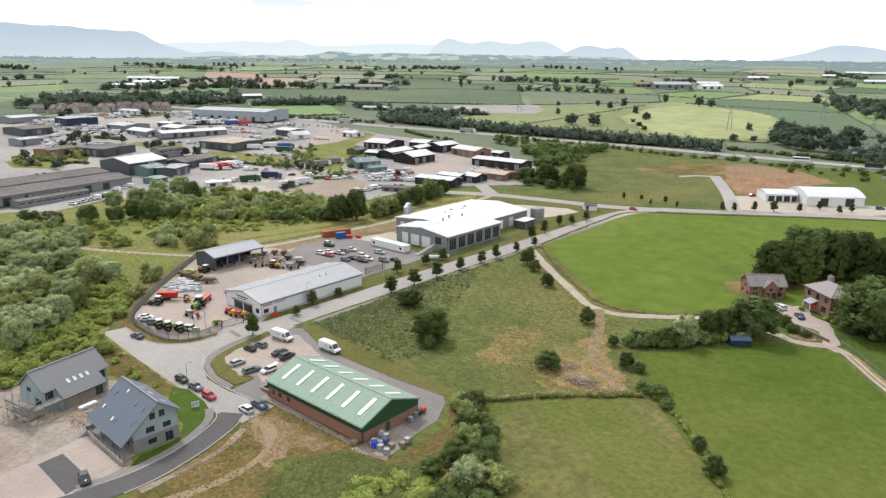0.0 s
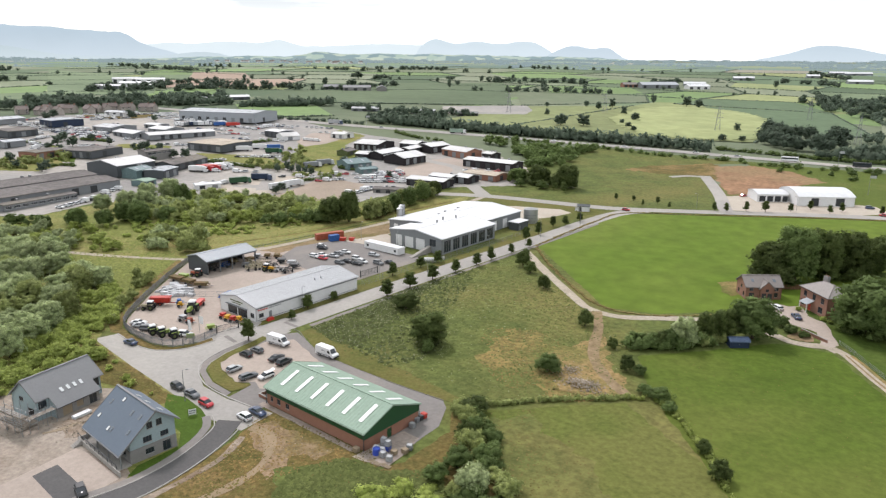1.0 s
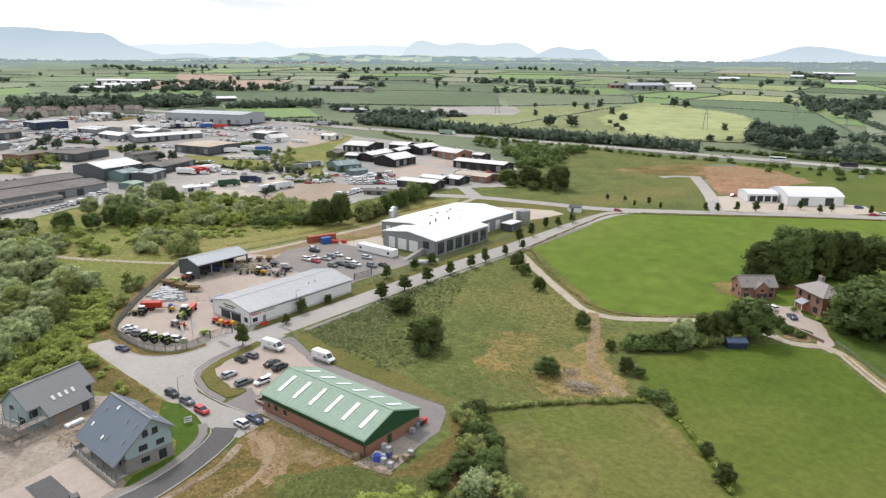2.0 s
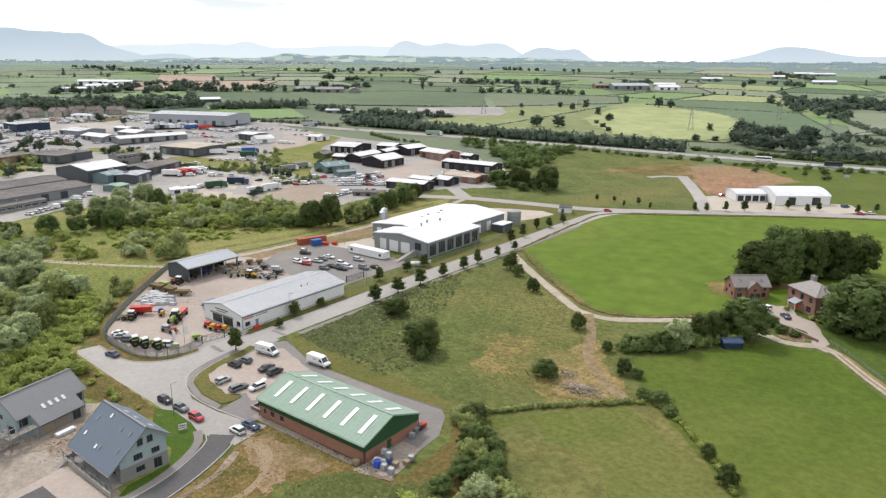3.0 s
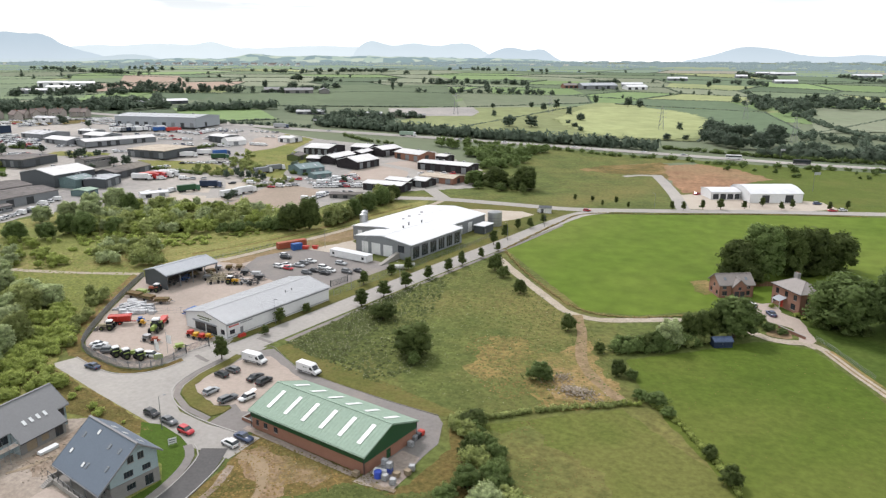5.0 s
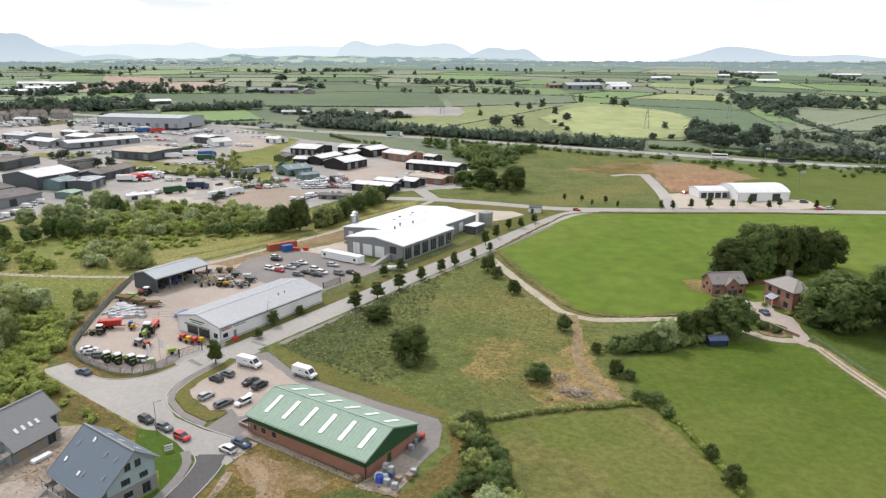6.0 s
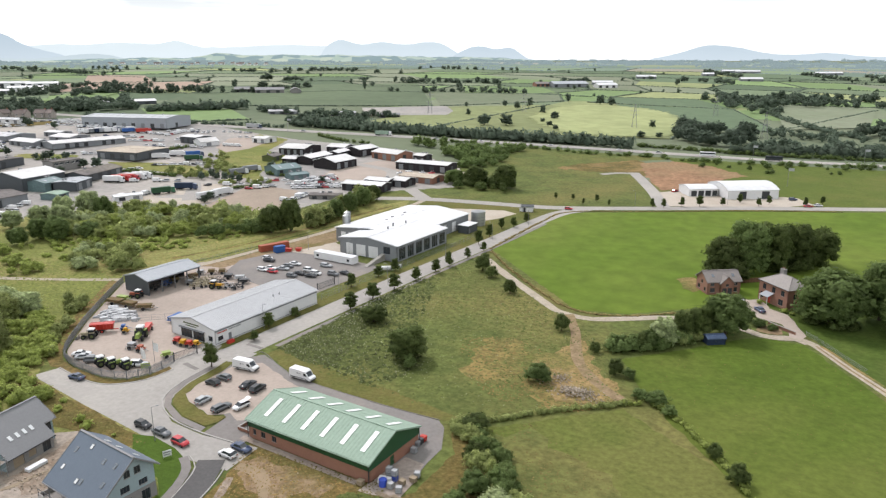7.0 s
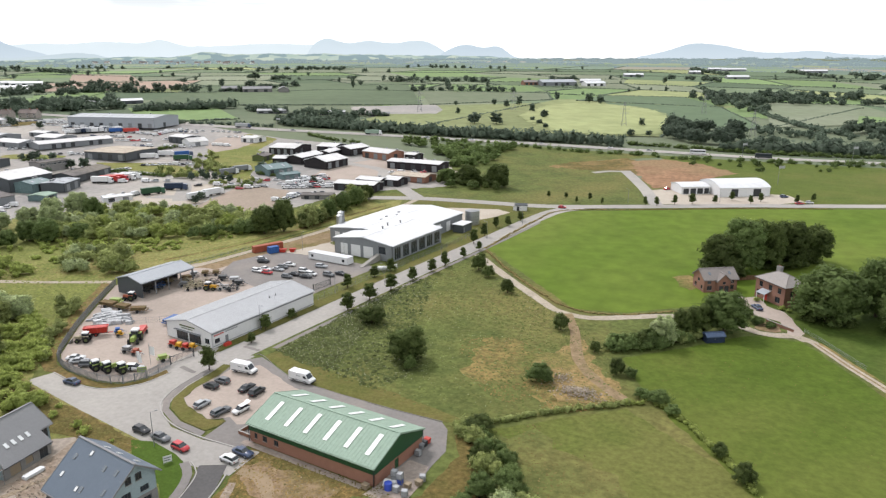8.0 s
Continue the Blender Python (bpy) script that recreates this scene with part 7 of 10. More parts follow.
def willow_belt():
    """Willows standing close on the slope, crown touching crown."""
    rng = random.Random(31)
    row, y = 0, 66.0
    while y < 130:
        x = -300.0 + (row % 2) * 4.6
        while x < -176:
            px, py = x + rng.uniform(-2.4, 2.4), y + rng.uniform(-2.2, 2.2)
            if inside((px, py), BELT) and not inside((px, py), CLEARING):
                h = rng.uniform(7.2, 10.8)
                tree(rng.choice(("pale", "pale", "pale", "willow")), px, py, h, rng.uniform(10.0, 13.0), "willows on the slope")
            x += 9.2
        y += 7.4
        row += 1


willow_belt()
thicket("thicket", BELT, 60, (2.0, 4.5), (4, 7), CLUMPS_MED, M_LEAF_SCRUB, "light green undergrowth below the willows", 6, lumps=5, keep_off=CLEARING)
thicket("thicket", [(-330, 40), (-330, 112), (-262, 88), (-204, 62), (-196, 40)], 46, (6, 10), (9, 13), CLUMPS_LOW, M_LEAF_PALE, "further willows down the slope", 7, lumps=7)
SCRUB_BAND = [(-226, 122), (-212, 118), (-189.2, 104), (-182.7, 91), (-178, 82.6), (-174, 73.2), (-181.2, 75), (-197.6, 94), (-203, 104), (-217, 116)]
thicket("thicket", SCRUB_BAND, 96, (1.4, 3.6), (2.6, 5.2), CLUMPS, M_LEAF_SCRUB, "bright yellow-green shrubs between trees and fence", 8)
thicket("thicket", [(-333, 135), (-311, 153), (-293, 166), (-259, 146), (-266, 130), (-288, 120)], 70, (1.6, 4.2), (3, 6), CLUMPS_MED, M_LEAF_SCRUB, "scattered bushes on the long grass", 35)
thicket("thicket", [(-333, 135), (-315, 150), (-285, 146), (-266, 130), (-288, 118)], 34, (3.0, 6.0), (5, 8), CLUMPS_MED, M_LEAF_PALE, "pale willow bushes on the long grass", 37)
thicket("thicket", [(-219, 135), (-211, 128), (-208, 120), (-198, 108), (-186, 99), (-188, 103), (-204, 118), (-222, 130)], 26, (1.8, 4.4), (2.5, 5), CLUMPS, M_LEAF, "bushes below the yard fence", 9)
thicket("thicket", [(-345, 150), (-318, 160), (-318, 148), (-340, 136)], 14, (3, 5), (5, 8), CLUMPS_LOW, M_LEAF_DEEP, "green trees near the old factory", 12, lumps=6)
thicket("thicket", [(-175, 92), (-160, 86), (-137, 82), (-132, 79), (-150, 80), (-168, 84)], 6, (0.8, 1.6), (1.5, 3), CLUMPS_LOW, M_LEAF_SCRUB, "low weeds beside the junction", 10)
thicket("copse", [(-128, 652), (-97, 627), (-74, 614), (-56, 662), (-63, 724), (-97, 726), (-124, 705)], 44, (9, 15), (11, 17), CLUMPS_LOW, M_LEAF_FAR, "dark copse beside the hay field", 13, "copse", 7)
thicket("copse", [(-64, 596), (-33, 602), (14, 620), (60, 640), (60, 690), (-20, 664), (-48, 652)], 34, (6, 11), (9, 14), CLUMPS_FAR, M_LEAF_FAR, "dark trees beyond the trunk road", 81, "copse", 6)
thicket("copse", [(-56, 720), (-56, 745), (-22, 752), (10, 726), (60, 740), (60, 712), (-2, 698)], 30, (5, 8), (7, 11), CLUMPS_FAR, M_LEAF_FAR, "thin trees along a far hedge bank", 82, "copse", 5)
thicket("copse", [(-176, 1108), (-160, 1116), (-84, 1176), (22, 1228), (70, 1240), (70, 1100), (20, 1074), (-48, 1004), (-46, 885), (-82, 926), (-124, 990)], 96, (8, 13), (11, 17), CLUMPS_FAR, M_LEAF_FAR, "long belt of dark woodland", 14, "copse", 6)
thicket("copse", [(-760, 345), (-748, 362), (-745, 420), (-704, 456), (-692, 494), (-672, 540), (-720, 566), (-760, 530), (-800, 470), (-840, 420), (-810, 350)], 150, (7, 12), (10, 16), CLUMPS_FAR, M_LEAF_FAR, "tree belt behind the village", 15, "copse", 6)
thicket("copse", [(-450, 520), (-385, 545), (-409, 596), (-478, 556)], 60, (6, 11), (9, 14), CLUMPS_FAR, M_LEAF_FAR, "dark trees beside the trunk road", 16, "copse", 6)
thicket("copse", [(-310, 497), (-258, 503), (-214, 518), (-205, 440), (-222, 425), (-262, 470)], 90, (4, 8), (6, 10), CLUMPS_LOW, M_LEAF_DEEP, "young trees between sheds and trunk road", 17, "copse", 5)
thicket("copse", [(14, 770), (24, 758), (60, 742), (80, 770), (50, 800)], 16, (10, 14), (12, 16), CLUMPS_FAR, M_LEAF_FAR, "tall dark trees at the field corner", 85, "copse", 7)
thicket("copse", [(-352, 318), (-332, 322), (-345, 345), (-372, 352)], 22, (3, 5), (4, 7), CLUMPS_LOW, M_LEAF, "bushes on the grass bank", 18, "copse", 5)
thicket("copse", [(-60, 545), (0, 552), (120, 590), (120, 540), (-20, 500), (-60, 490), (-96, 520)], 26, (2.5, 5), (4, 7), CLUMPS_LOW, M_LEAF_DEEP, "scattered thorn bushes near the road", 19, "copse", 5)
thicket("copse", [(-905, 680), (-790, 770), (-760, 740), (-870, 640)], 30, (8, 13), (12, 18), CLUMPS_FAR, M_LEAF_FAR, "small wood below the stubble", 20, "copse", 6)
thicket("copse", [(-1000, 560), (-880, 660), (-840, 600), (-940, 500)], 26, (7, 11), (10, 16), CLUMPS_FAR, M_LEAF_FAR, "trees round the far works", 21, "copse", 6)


# distance haze mixed into the hedge colour, paler and bluer
M_HEDGE_FAR = mat("distant_hedge", (0.118, 0.146, 0.108), (0.098, 0.124, 0.094), 0.05, island=0.15, rough=0.9)


def hedge(name, lines, h, w, step, kinds, material, label, seed, miss=0.0):
    """Lumps in a row along lines: hedgerows and shelter belts."""
    f, rng = Foliage(seed), random.Random(seed)
    for line in lines:
        pts = smooth_line(line, step) if len(line) > 2 else None
        if pts is None:
            a, b = Vector(line[0]), Vector(line[1])
            k = max(1, int((b - a).length / step))
            pts = [a.lerp(b, i / k) for i in range(k + 1)]
        for p in pts:
            if rng.random() < miss:
                continue
            s = rng.uniform(0.7, 1.35)
            x, y = p.x + rng.uniform(-0.3, 0.3) * w, p.y + rng.uniform(-0.3, 0.3) * w
            f.lump(x, y, land(x, y) + 0.42 * h * s, 0.62 * w * rng.uniform(0.8, 1.25), 0.62 * h * s, kinds)
    return f.stuff(name, material, label, "hedge")


hedge("hedge", [[(-80, 116.5), (-72.8, 121), (-64.6, 129), (-49.6, 141)]], 1.1, 1.3, 0.8, CLUMPS_LOW, M_LEAF, "low trimmed thorn hedge between fields", 1)
hedge("hedge", [[(-49.6, 141), (-44, 143.2), (-39.5, 140), (-32, 131.4), (-26.2, 123.4), (-23.3, 118), (-14, 104), (-4, 88)]], 0.9, 1.3, 0.9, CLUMPS_LOW, M_LEAF_SCRUB, "overgrown wall and hedge between fields", 2, 0.2)
hedge("hedge", [[(-60, 169), (-53, 173), (-47, 179), (-43, 184)]], 3.0, 3.6, 1.0, CLUMPS, M_LEAF_DEEP, "thick hedge along the pasture", 3)
hedge("hedge", [[(-440, 528), (-425, 532.5), (-377, 538), (-328, 546), (-272, 557), (-224, 566.5), (-178, 575), (-144, 578)]], 8.0, 8.0, 3.0, CLUMPS_FAR, M_LEAF_FAR, "tall dark tree belt along the trunk road", 4)
hedge("hedge", [[(-430, 537), (-377, 543.5), (-328, 551.5), (-272, 562), (-224, 571), (-178, 579)]], 7.0, 8.0, 3.4, CLUMPS_FAR, M_LEAF_FAR, "second row of the roadside tree belt", 5)
hedge("hedge", [[(-142, 590), (-102, 591), (-68, 590), (-33, 590), (30, 600), (120, 616)]], 3.0, 5.0, 3.0, CLUMPS_LOW, M_LEAF_DEEP, "low scrubby hedge behind the trunk road", 80, 0.1)
hedge("hedge", [[(-66, 596), (-38.5, 600), (-9, 608), (32, 612), (100, 622)], [(-60, 603), (-30, 606), (0, 614), (40, 618)]], 6.5, 8.0, 3.0, CLUMPS_FAR, M_LEAF_FAR, "dense dark trees screening the trunk road", 84)
hedge("hedge", [[(-300, 519), (-232, 534), (-224, 538)], [(-222, 536), (-164, 530), (-118, 540), (-103, 534), (-48, 541), (6, 556), (90, 570)]], 3.0, 4.2, 3.6, CLUMPS_LOW, M_LEAF_DEEP, "broken hedge on the near road side", 6, 0.38)
hedge("hedge", [[(-48, 893), (-24, 832), (-1, 784), (30, 740)]], 4.5, 7.0, 4.5, CLUMPS_FAR, M_LEAF_FAR, "overgrown hedge below the woodland", 83, 0.1)
hedge("hedge", [[(-642, 532), (-610, 570), (-585, 607)]], 9.0, 11.0, 4.0, CLUMPS_FAR, M_LEAF_FAR, "dark shelter belt above the meadow", 7)
hedge("hedge", [[(-560, 470), (-500, 500), (-450, 512)], [(-660, 470), (-600, 472), (-555, 478)]], 3.5, 5.0, 3.4, CLUMPS_FAR, M_LEAF_FAR, "hedge along the dual road", 8, 0.2)
hedge("hedge", [[(-341, 560), (-311, 863)], [(-125, 650), (-125, 779)], [(-417, 769), (-311, 919)], [(-311, 919), (-355, 1036)], [(-687, 573), (-425, 762)], [(-132, 727), (-42, 757)], [(-42, 757), (-101, 952)], [(-101, 952), (-280, 928)], [(-472, 953), (-345, 1020)], [(-38, 779), (60, 1060)],
               [(-917, 620), (-809, 751)], [(-809, 751), (-922, 905)], [(-1105, 747), (-917, 620)], [(-1108, 750), (-973, 831)], [(-565, 470), (-514, 540)], [(-901, 446), (-848, 557)]], 1.8, 3.2, 2.6, CLUMPS_DOT, M_HEDGE_FAR, "clipped hedgerows dividing far fields", 9, 0.12)
hedge("hedge", [q for q in HEDGE_LINES if math.hypot(*q[0]) < 2000], 2.0, 3.4, 2.8, CLUMPS_DOT, M_HEDGE_FAR, "hedgerow network of the far plain", 10, 0.06)
# outer hedges glow blue-grey in place of real haze
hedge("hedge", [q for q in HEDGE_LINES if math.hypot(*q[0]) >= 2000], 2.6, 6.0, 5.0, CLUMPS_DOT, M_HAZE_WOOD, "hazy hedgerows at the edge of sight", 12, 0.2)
M_LONG_GRASS = mat("rank_grass", (0.250, 0.198, 0.085), (0.180, 0.152, 0.058), 0.2, fine=1.0, island=0.25, rough=0.9)
hedge("hedge", [[(-126, 245), (-108.5, 223.5), (-88.5, 203), (-79, 195.5), (-70, 194), (-60, 197.6), (-50, 205), (-44, 208)]], 0.32, 1.1, 0.8, CLUMPS_LOW, M_LONG_GRASS, "rank dry grass fringe along the farm lane", 14)
hedge("hedge", [[(-128, 248), (-125.5, 300), (-120.5, 329), (-89, 346.5), (-41, 372.5), (0, 390.5)]], 0.36, 1.2, 0.8, CLUMPS_LOW, M_LONG_GRASS, "rank grass strip round the silage field", 11, 0.1)


def far_trees():
    """Hedgerow trees and small woods over the far plain; past two kilometres they belong to the backdrop, its haze
    painted as glow.
    """
    f, g, rng = Foliage(77), Foliage(78), random.Random(77)
    for a, b in HEDGE_LINES:
        if rng.random() < 0.13:
            for k in range(int(math.dist(a, b) / 13)):
                u = k * 13 / math.dist(a, b)
                x, y = a[0] + (b[0] - a[0]) * u + rng.uniform(-5, 5), a[1] + (b[1] - a[1]) * u + rng.uniform(-5, 5)
                h = rng.uniform(6, 12)
                (f if math.hypot(x, y) < 2000 else g).shrub(x, y, h, rng.uniform(11, 18), CLUMPS_FAR, 3)
        for _ in range(rng.choice((0, 0, 1, 1, 2))):
            u = rng.random()
            x, y = a[0] + (b[0] - a[0]) * u, a[1] + (b[1] - a[1]) * u
            h = rng.uniform(5, 9.5)
            (f if math.hypot(x, y) < 2000 else g).shrub(x, y, h, h * rng.uniform(0.8, 1.3), CLUMPS_FAR, 3)
    for _ in range(40):
        r, b = rng.uniform(1300, 3300), radians(90 + rng.uniform(-18, 74))
        for k in range(rng.randint(6, 18)):
            x, y = r * math.cos(b) + rng.gauss(0, 60), r * math.sin(b) + rng.gauss(0, 9)
            (f if r < 2000 else g).shrub(x, y, rng.uniform(7, 12), rng.uniform(10, 17), CLUMPS_FAR, 3)
    f.stuff("hedgerow_trees", M_LEAF_FAR, "scattered hedgerow trees and small woods", "trees")
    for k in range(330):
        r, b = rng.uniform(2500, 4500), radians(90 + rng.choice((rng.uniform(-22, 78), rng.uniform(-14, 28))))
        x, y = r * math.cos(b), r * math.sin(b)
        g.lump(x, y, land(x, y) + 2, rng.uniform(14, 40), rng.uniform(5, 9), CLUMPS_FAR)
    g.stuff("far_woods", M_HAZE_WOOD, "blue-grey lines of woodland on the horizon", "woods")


far_trees()


def tussocks(name, ring, count, size, material, label, seed, lift=0.0):
    rng = np.random.default_rng(seed)
    xs, ys = [p[0] for p in ring], [p[1] for p in ring]
    v, t = [], []
    while len(v) < count:
        x, y = rng.uniform(min(xs), max(xs)), rng.uniform(min(ys), max(ys))
        if not inside((x, y), ring):
            continue
        s, z = size * rng.uniform(0.5, 1.5), land(x, y) + lift
        a = rng.uniform(0, 6.283)
        p = [(x + s * 0.6 * math.cos(a + k * 2.094), y + s * 0.6 * math.sin(a + k * 2.094), z + 0.02) for k in range(3)]
        v.append(p + [(x + rng.uniform(-0.2, 0.2) * s, y + rng.uniform(-0.2, 0.2) * s, z + s * rng.uniform(0.25, 0.5))])
    n = 4 * np.arange(len(v))[:, None]
    tri = np.concatenate([n + np.array([[0, 1, 3]]), n + np.array([[1, 2, 3]]), n + np.array([[2, 0, 3]])])
    tagged(new(name, quick_mesh(name, np.array(v).reshape(-1, 3), tri, material)), label, "grass", kind="stuff")


M_TUSSOCK = mat("tussock_grass", (0.098, 0.115, 0.037), (0.080, 0.098, 0.031), 0.1, fine=1.0, island=0.18, rough=0.9)
M_TUSSOCK_BANK = mat("bank_tussock", (0.096, 0.112, 0.038), (0.074, 0.090, 0.029), 0.2, fine=1.0, island=0.25, rough=0.9)
M_TUSSOCK_TALL = mat("tall_weed_stems", (0.072, 0.086, 0.032), (0.048, 0.060, 0.021), 0.2, fine=1.0, island=0.3, rough=0.9)
M_TUSSOCK_DRY = mat("dry_tussock", (0.140, 0.112, 0.044), (0.098, 0.092, 0.030), 0.2, fine=1.0, island=0.25, rough=0.9)
M_TUSSOCK_LUSH = mat("lush_tussock", (0.168, 0.186, 0.056), (0.130, 0.152, 0.044), 0.15, fine=1.0, island=0.2, rough=0.9)
M_UMBEL = mat("white_flower_heads", (0.330, 0.335, 0.250), (0.260, 0.270, 0.180), 1.0, island=0.2)
MEADOW = [(-138, 130), (-122, 124.5), (-97, 121.5), (-80, 119), (-66, 129), (-51, 141), (-57, 164), (-76, 188), (-84, 192), (-126, 232), (-133, 215), (-137, 170)]
tussocks("grass_tussocks", MEADOW, 5200, 0.62, M_TUSSOCK, "rough grass tussocks over the meadow", 1)
for ring, n, k in (([(-138, 131), (-126, 127), (-118, 128), (-122, 144), (-128, 164), (-134, 196), (-137, 170)], 1000, 2), ([(-138, 130), (-104, 123), (-96, 136), (-108, 158), (-124, 200), (-134, 205)], 1100, 71), (MEADOW, 700, 72)):
    tussocks("flower_heads", ring, n, 0.18, M_UMBEL, "white flowering weeds in the meadow", k, 0.32)
tussocks("grass_tussocks", [(-113, 89), (-84, 86), (-58, 92), (-40, 78), (-60, 40), (-100, 40), (-108, 78)], 700, 0.45, M_TUSSOCK_DRY, "dry grass tufts on the waste ground", 3)
tussocks("grass_tussocks", [(-262, 150), (-228, 156), (-212, 206), (-196, 300), (-208, 308), (-224, 250), (-242, 205)], 1300, 0.6, M_LONG_GRASS, "long grass tufts on the bank", 4)
tussocks("grass_tussocks", [(-330, 60), (-170, 70), (-182, 96), (-226, 152), (-300, 165), (-340, 140)], 7000, 0.8, M_TUSSOCK_LUSH, "rank grass tufts on the scrubby slope", 5)
tussocks("grass_tussocks", [(-77, 113), (-64, 125), (-60, 100), (-40, 80), (-34, 90), (-57, 112)], 350, 0.45, M_TUSSOCK_DRY, "rough tufts at the paddock edge", 6)

thicket("thicket", [(-505, 225), (-480, 220), (-470, 240), (-490, 258), (-520, 250)], 16, (3, 6), (5, 8), CLUMPS_LOW, M_LEAF, "bushes between the old workshops", 30)
thicket("thicket", [(-372, 305), (-352, 306), (-340, 318), (-355, 330), (-384, 322)], 18, (3, 5.5), (4, 7), CLUMPS_LOW, M_LEAF, "bushes along the estate road", 31)
thicket("thicket", [(-320, 300), (-300, 318), (-304, 322), (-326, 304)], 12, (2, 4), (3, 5), CLUMPS_LOW, M_LEAF, "bushes at the edge of the gravel lot", 32)
for x, y, h, w in ((-545, 272, 9, 11), (-480, 300, 7, 9), (-470, 308, 6, 8), (-428, 300, 8, 10), (-436, 296, 7, 9), (-560, 285, 8, 10), (-330, 355, 6, 9), (-322, 360, 6, 9), (-275, 336, 5, 6), (-300, 270, 5, 7), (-296, 262, 5, 7), (-455, 215, 7, 9), (-700, 350, 9, 12), (-690, 338, 8, 11), (-640, 395, 8, 10), (-655, 400, 8, 10), (-610, 398, 7, 9)):
    tree("far", x, y, h, w, "trees among the sheds")
patch("dry_meadow_patch", [(-89.8, 142.7), (-91.9, 157.5), (-87.1, 165.7), (-80.3, 163.4), (-74.9, 150.2), (-77.3, 141.2), (-82.9, 137.3)], 0.055, M_MEADOW_DRY, "patch of dry tan grass in the meadow", "dry grass", rounded=True, ragged=3.6)
patch("dry_meadow_patch", [(-71.8, 138.0), (-73.5, 154.7), (-67.4, 154.0), (-64.5, 138.5), (-66.3, 134.0)], 0.055, M_MEADOW_DRY, "patch of dry tan grass in the meadow", "dry grass", rounded=True, ragged=3.6)
patch("dry_meadow_patch", [(-64, 130), (-56, 135), (-55, 140), (-66, 137)], 0.055, M_MEADOW_DRY, "patch of dry tan grass in the meadow", "dry grass", rounded=True, ragged=1.5)
patch("bank_grass", [(-94, 76), (-84, 86), (-76, 86), (-58, 92), (-44, 80), (-60, 58)], 0.06, M_MEADOW, "lush long grass on the bank", "long grass", ragged=1.5)

# ---------------------------------------------------------------- greenery of the estate and the car park strip
thicket("thicket", [(-79, 114.5), (-77.5, 118), (-68.5, 111.3), (-62.2, 105.2), (-52, 93.2), (-60, 86), (-68, 100.9), (-71, 107)], 46, (1.5, 3.4), (2.6, 5), CLUMPS, M_LEAF, "tangled bramble and thorn strip beside the paddock", 40, lumps=6)
thicket("thicket", [(-76, 113), (-74, 116), (-67.5, 111), (-60.2, 104.2), (-51, 92.2), (-58, 86), (-68, 100)], 30, (1.6, 3.2), (2.5, 5), CLUMPS, M_LEAF_DEEP, "dark brambles among the thorn strip", 41)
thicket("thicket", [(-74, 84), (-70.6, 91), (-66, 91.5), (-60, 84), (-74, 72)], 26, (0.8, 1.8), (2.5, 5), CLUMPS, M_LEAF_SCRUB, "brambles on the grass bank", 42, lumps=4)
tussocks("long_grass", [(-90, 76), (-88.5, 82), (-85.7, 86.5), (-77, 87.5), (-70.6, 92), (-66, 91.5), (-60, 84), (-84, 62)], 4200, 0.75, M_TUSSOCK_BANK, "rank bright green grass on the bank", 52)
tussocks("dry_weeds", [(-180, 90.5), (-140, 83.5), (-131, 82), (-136, 78.5), (-160, 79), (-178, 84)], 1500, 0.5, M_TUSSOCK_DRY, "dry brown weeds beside the junction", 53)
patch("weedy_verge", [(-180, 91), (-155, 86.4), (-138, 84), (-131, 82.6), (-134, 78.6), (-160, 78), (-180, 82)], 0.05, M_DRY, "dry weedy verge beside the junction", "rough grass", ragged=1.2)
patch("bare_soil", [(-110.6, 84.4), (-107.3, 87.6), (-97.8, 88.4), (-89.5, 87.6), (-89, 83), (-93, 81), (-92, 75.5), (-96.2, 74.1), (-101.3, 79.9)], 0.045, M_WASTE, "trodden pinkish bare soil with scattered weeds", "bare soil", rounded=True, ragged=3.0)
patch("rough_corner", [(-70.3, 115.2), (-64.0, 121), (-58, 116.5), (-47.5, 113), (-40, 105.0), (-30, 92), (-44, 84), (-55.9, 95)], 0.06, M_MEADOW, "rank rough grass in the corner of the paddock", "rough grass", rounded=True, ragged=2.6)
tussocks("grass_tussocks", [(-70.3, 115.2), (-64.0, 121), (-52, 116.5), (-40, 105.0), (-30, 92), (-44, 84), (-55.9, 95)], 700, 0.4, M_TUSSOCK_DRY, "dry tufts in the rough paddock corner", 43)
M_TUSSOCK_RUST = mat("rusty_tussock", (0.200, 0.138, 0.056), (0.150, 0.108, 0.042), 0.2, fine=1.0, island=0.25, rough=0.9)
for ring, n, s_ in (([(-94, 150), (-80, 144), (-70, 148), (-72, 160), (-86, 166), (-98, 160)], 420, 44), ([(-86, 136), (-74, 130), (-64, 140), (-68, 150), (-80, 146)], 420, 45), ([(-66, 128), (-54, 135), (-53, 140), (-68, 138)], 160, 46)):
    tussocks("grass_tussocks", ring, n, 0.42, M_TUSSOCK_RUST, "rust-brown seeding grass tufts", s_)
patch("estate_lawn", [(-506, 243), (-503, 256), (-484.3, 252.5), (-470, 243.7), (-484.3, 236.5)], 0.16, M_LAWN, "small green lawn before the workshops", "lawn", cell=22.0, ragged=0.6)
patch("estate_verge", [(-518.5, 302.6), (-501.4, 315), (-476.8, 323), (-468, 314.1), (-485.9, 302), (-501.9, 292)], 0.16, M_SCRUB, "rough green verge among the sheds", "grass verge", cell=22.0, ragged=0.8)
patch("estate_verge", [(-438.8, 317), (-407.6, 334), (-379.0, 336), (-354.6, 328), (-354, 312.2), (-385.6, 312), (-426.2, 306)], 0.17, M_SCRUB, "rough green verge below the lorry bays", "grass verge", cell=22.0, ragged=1.0)
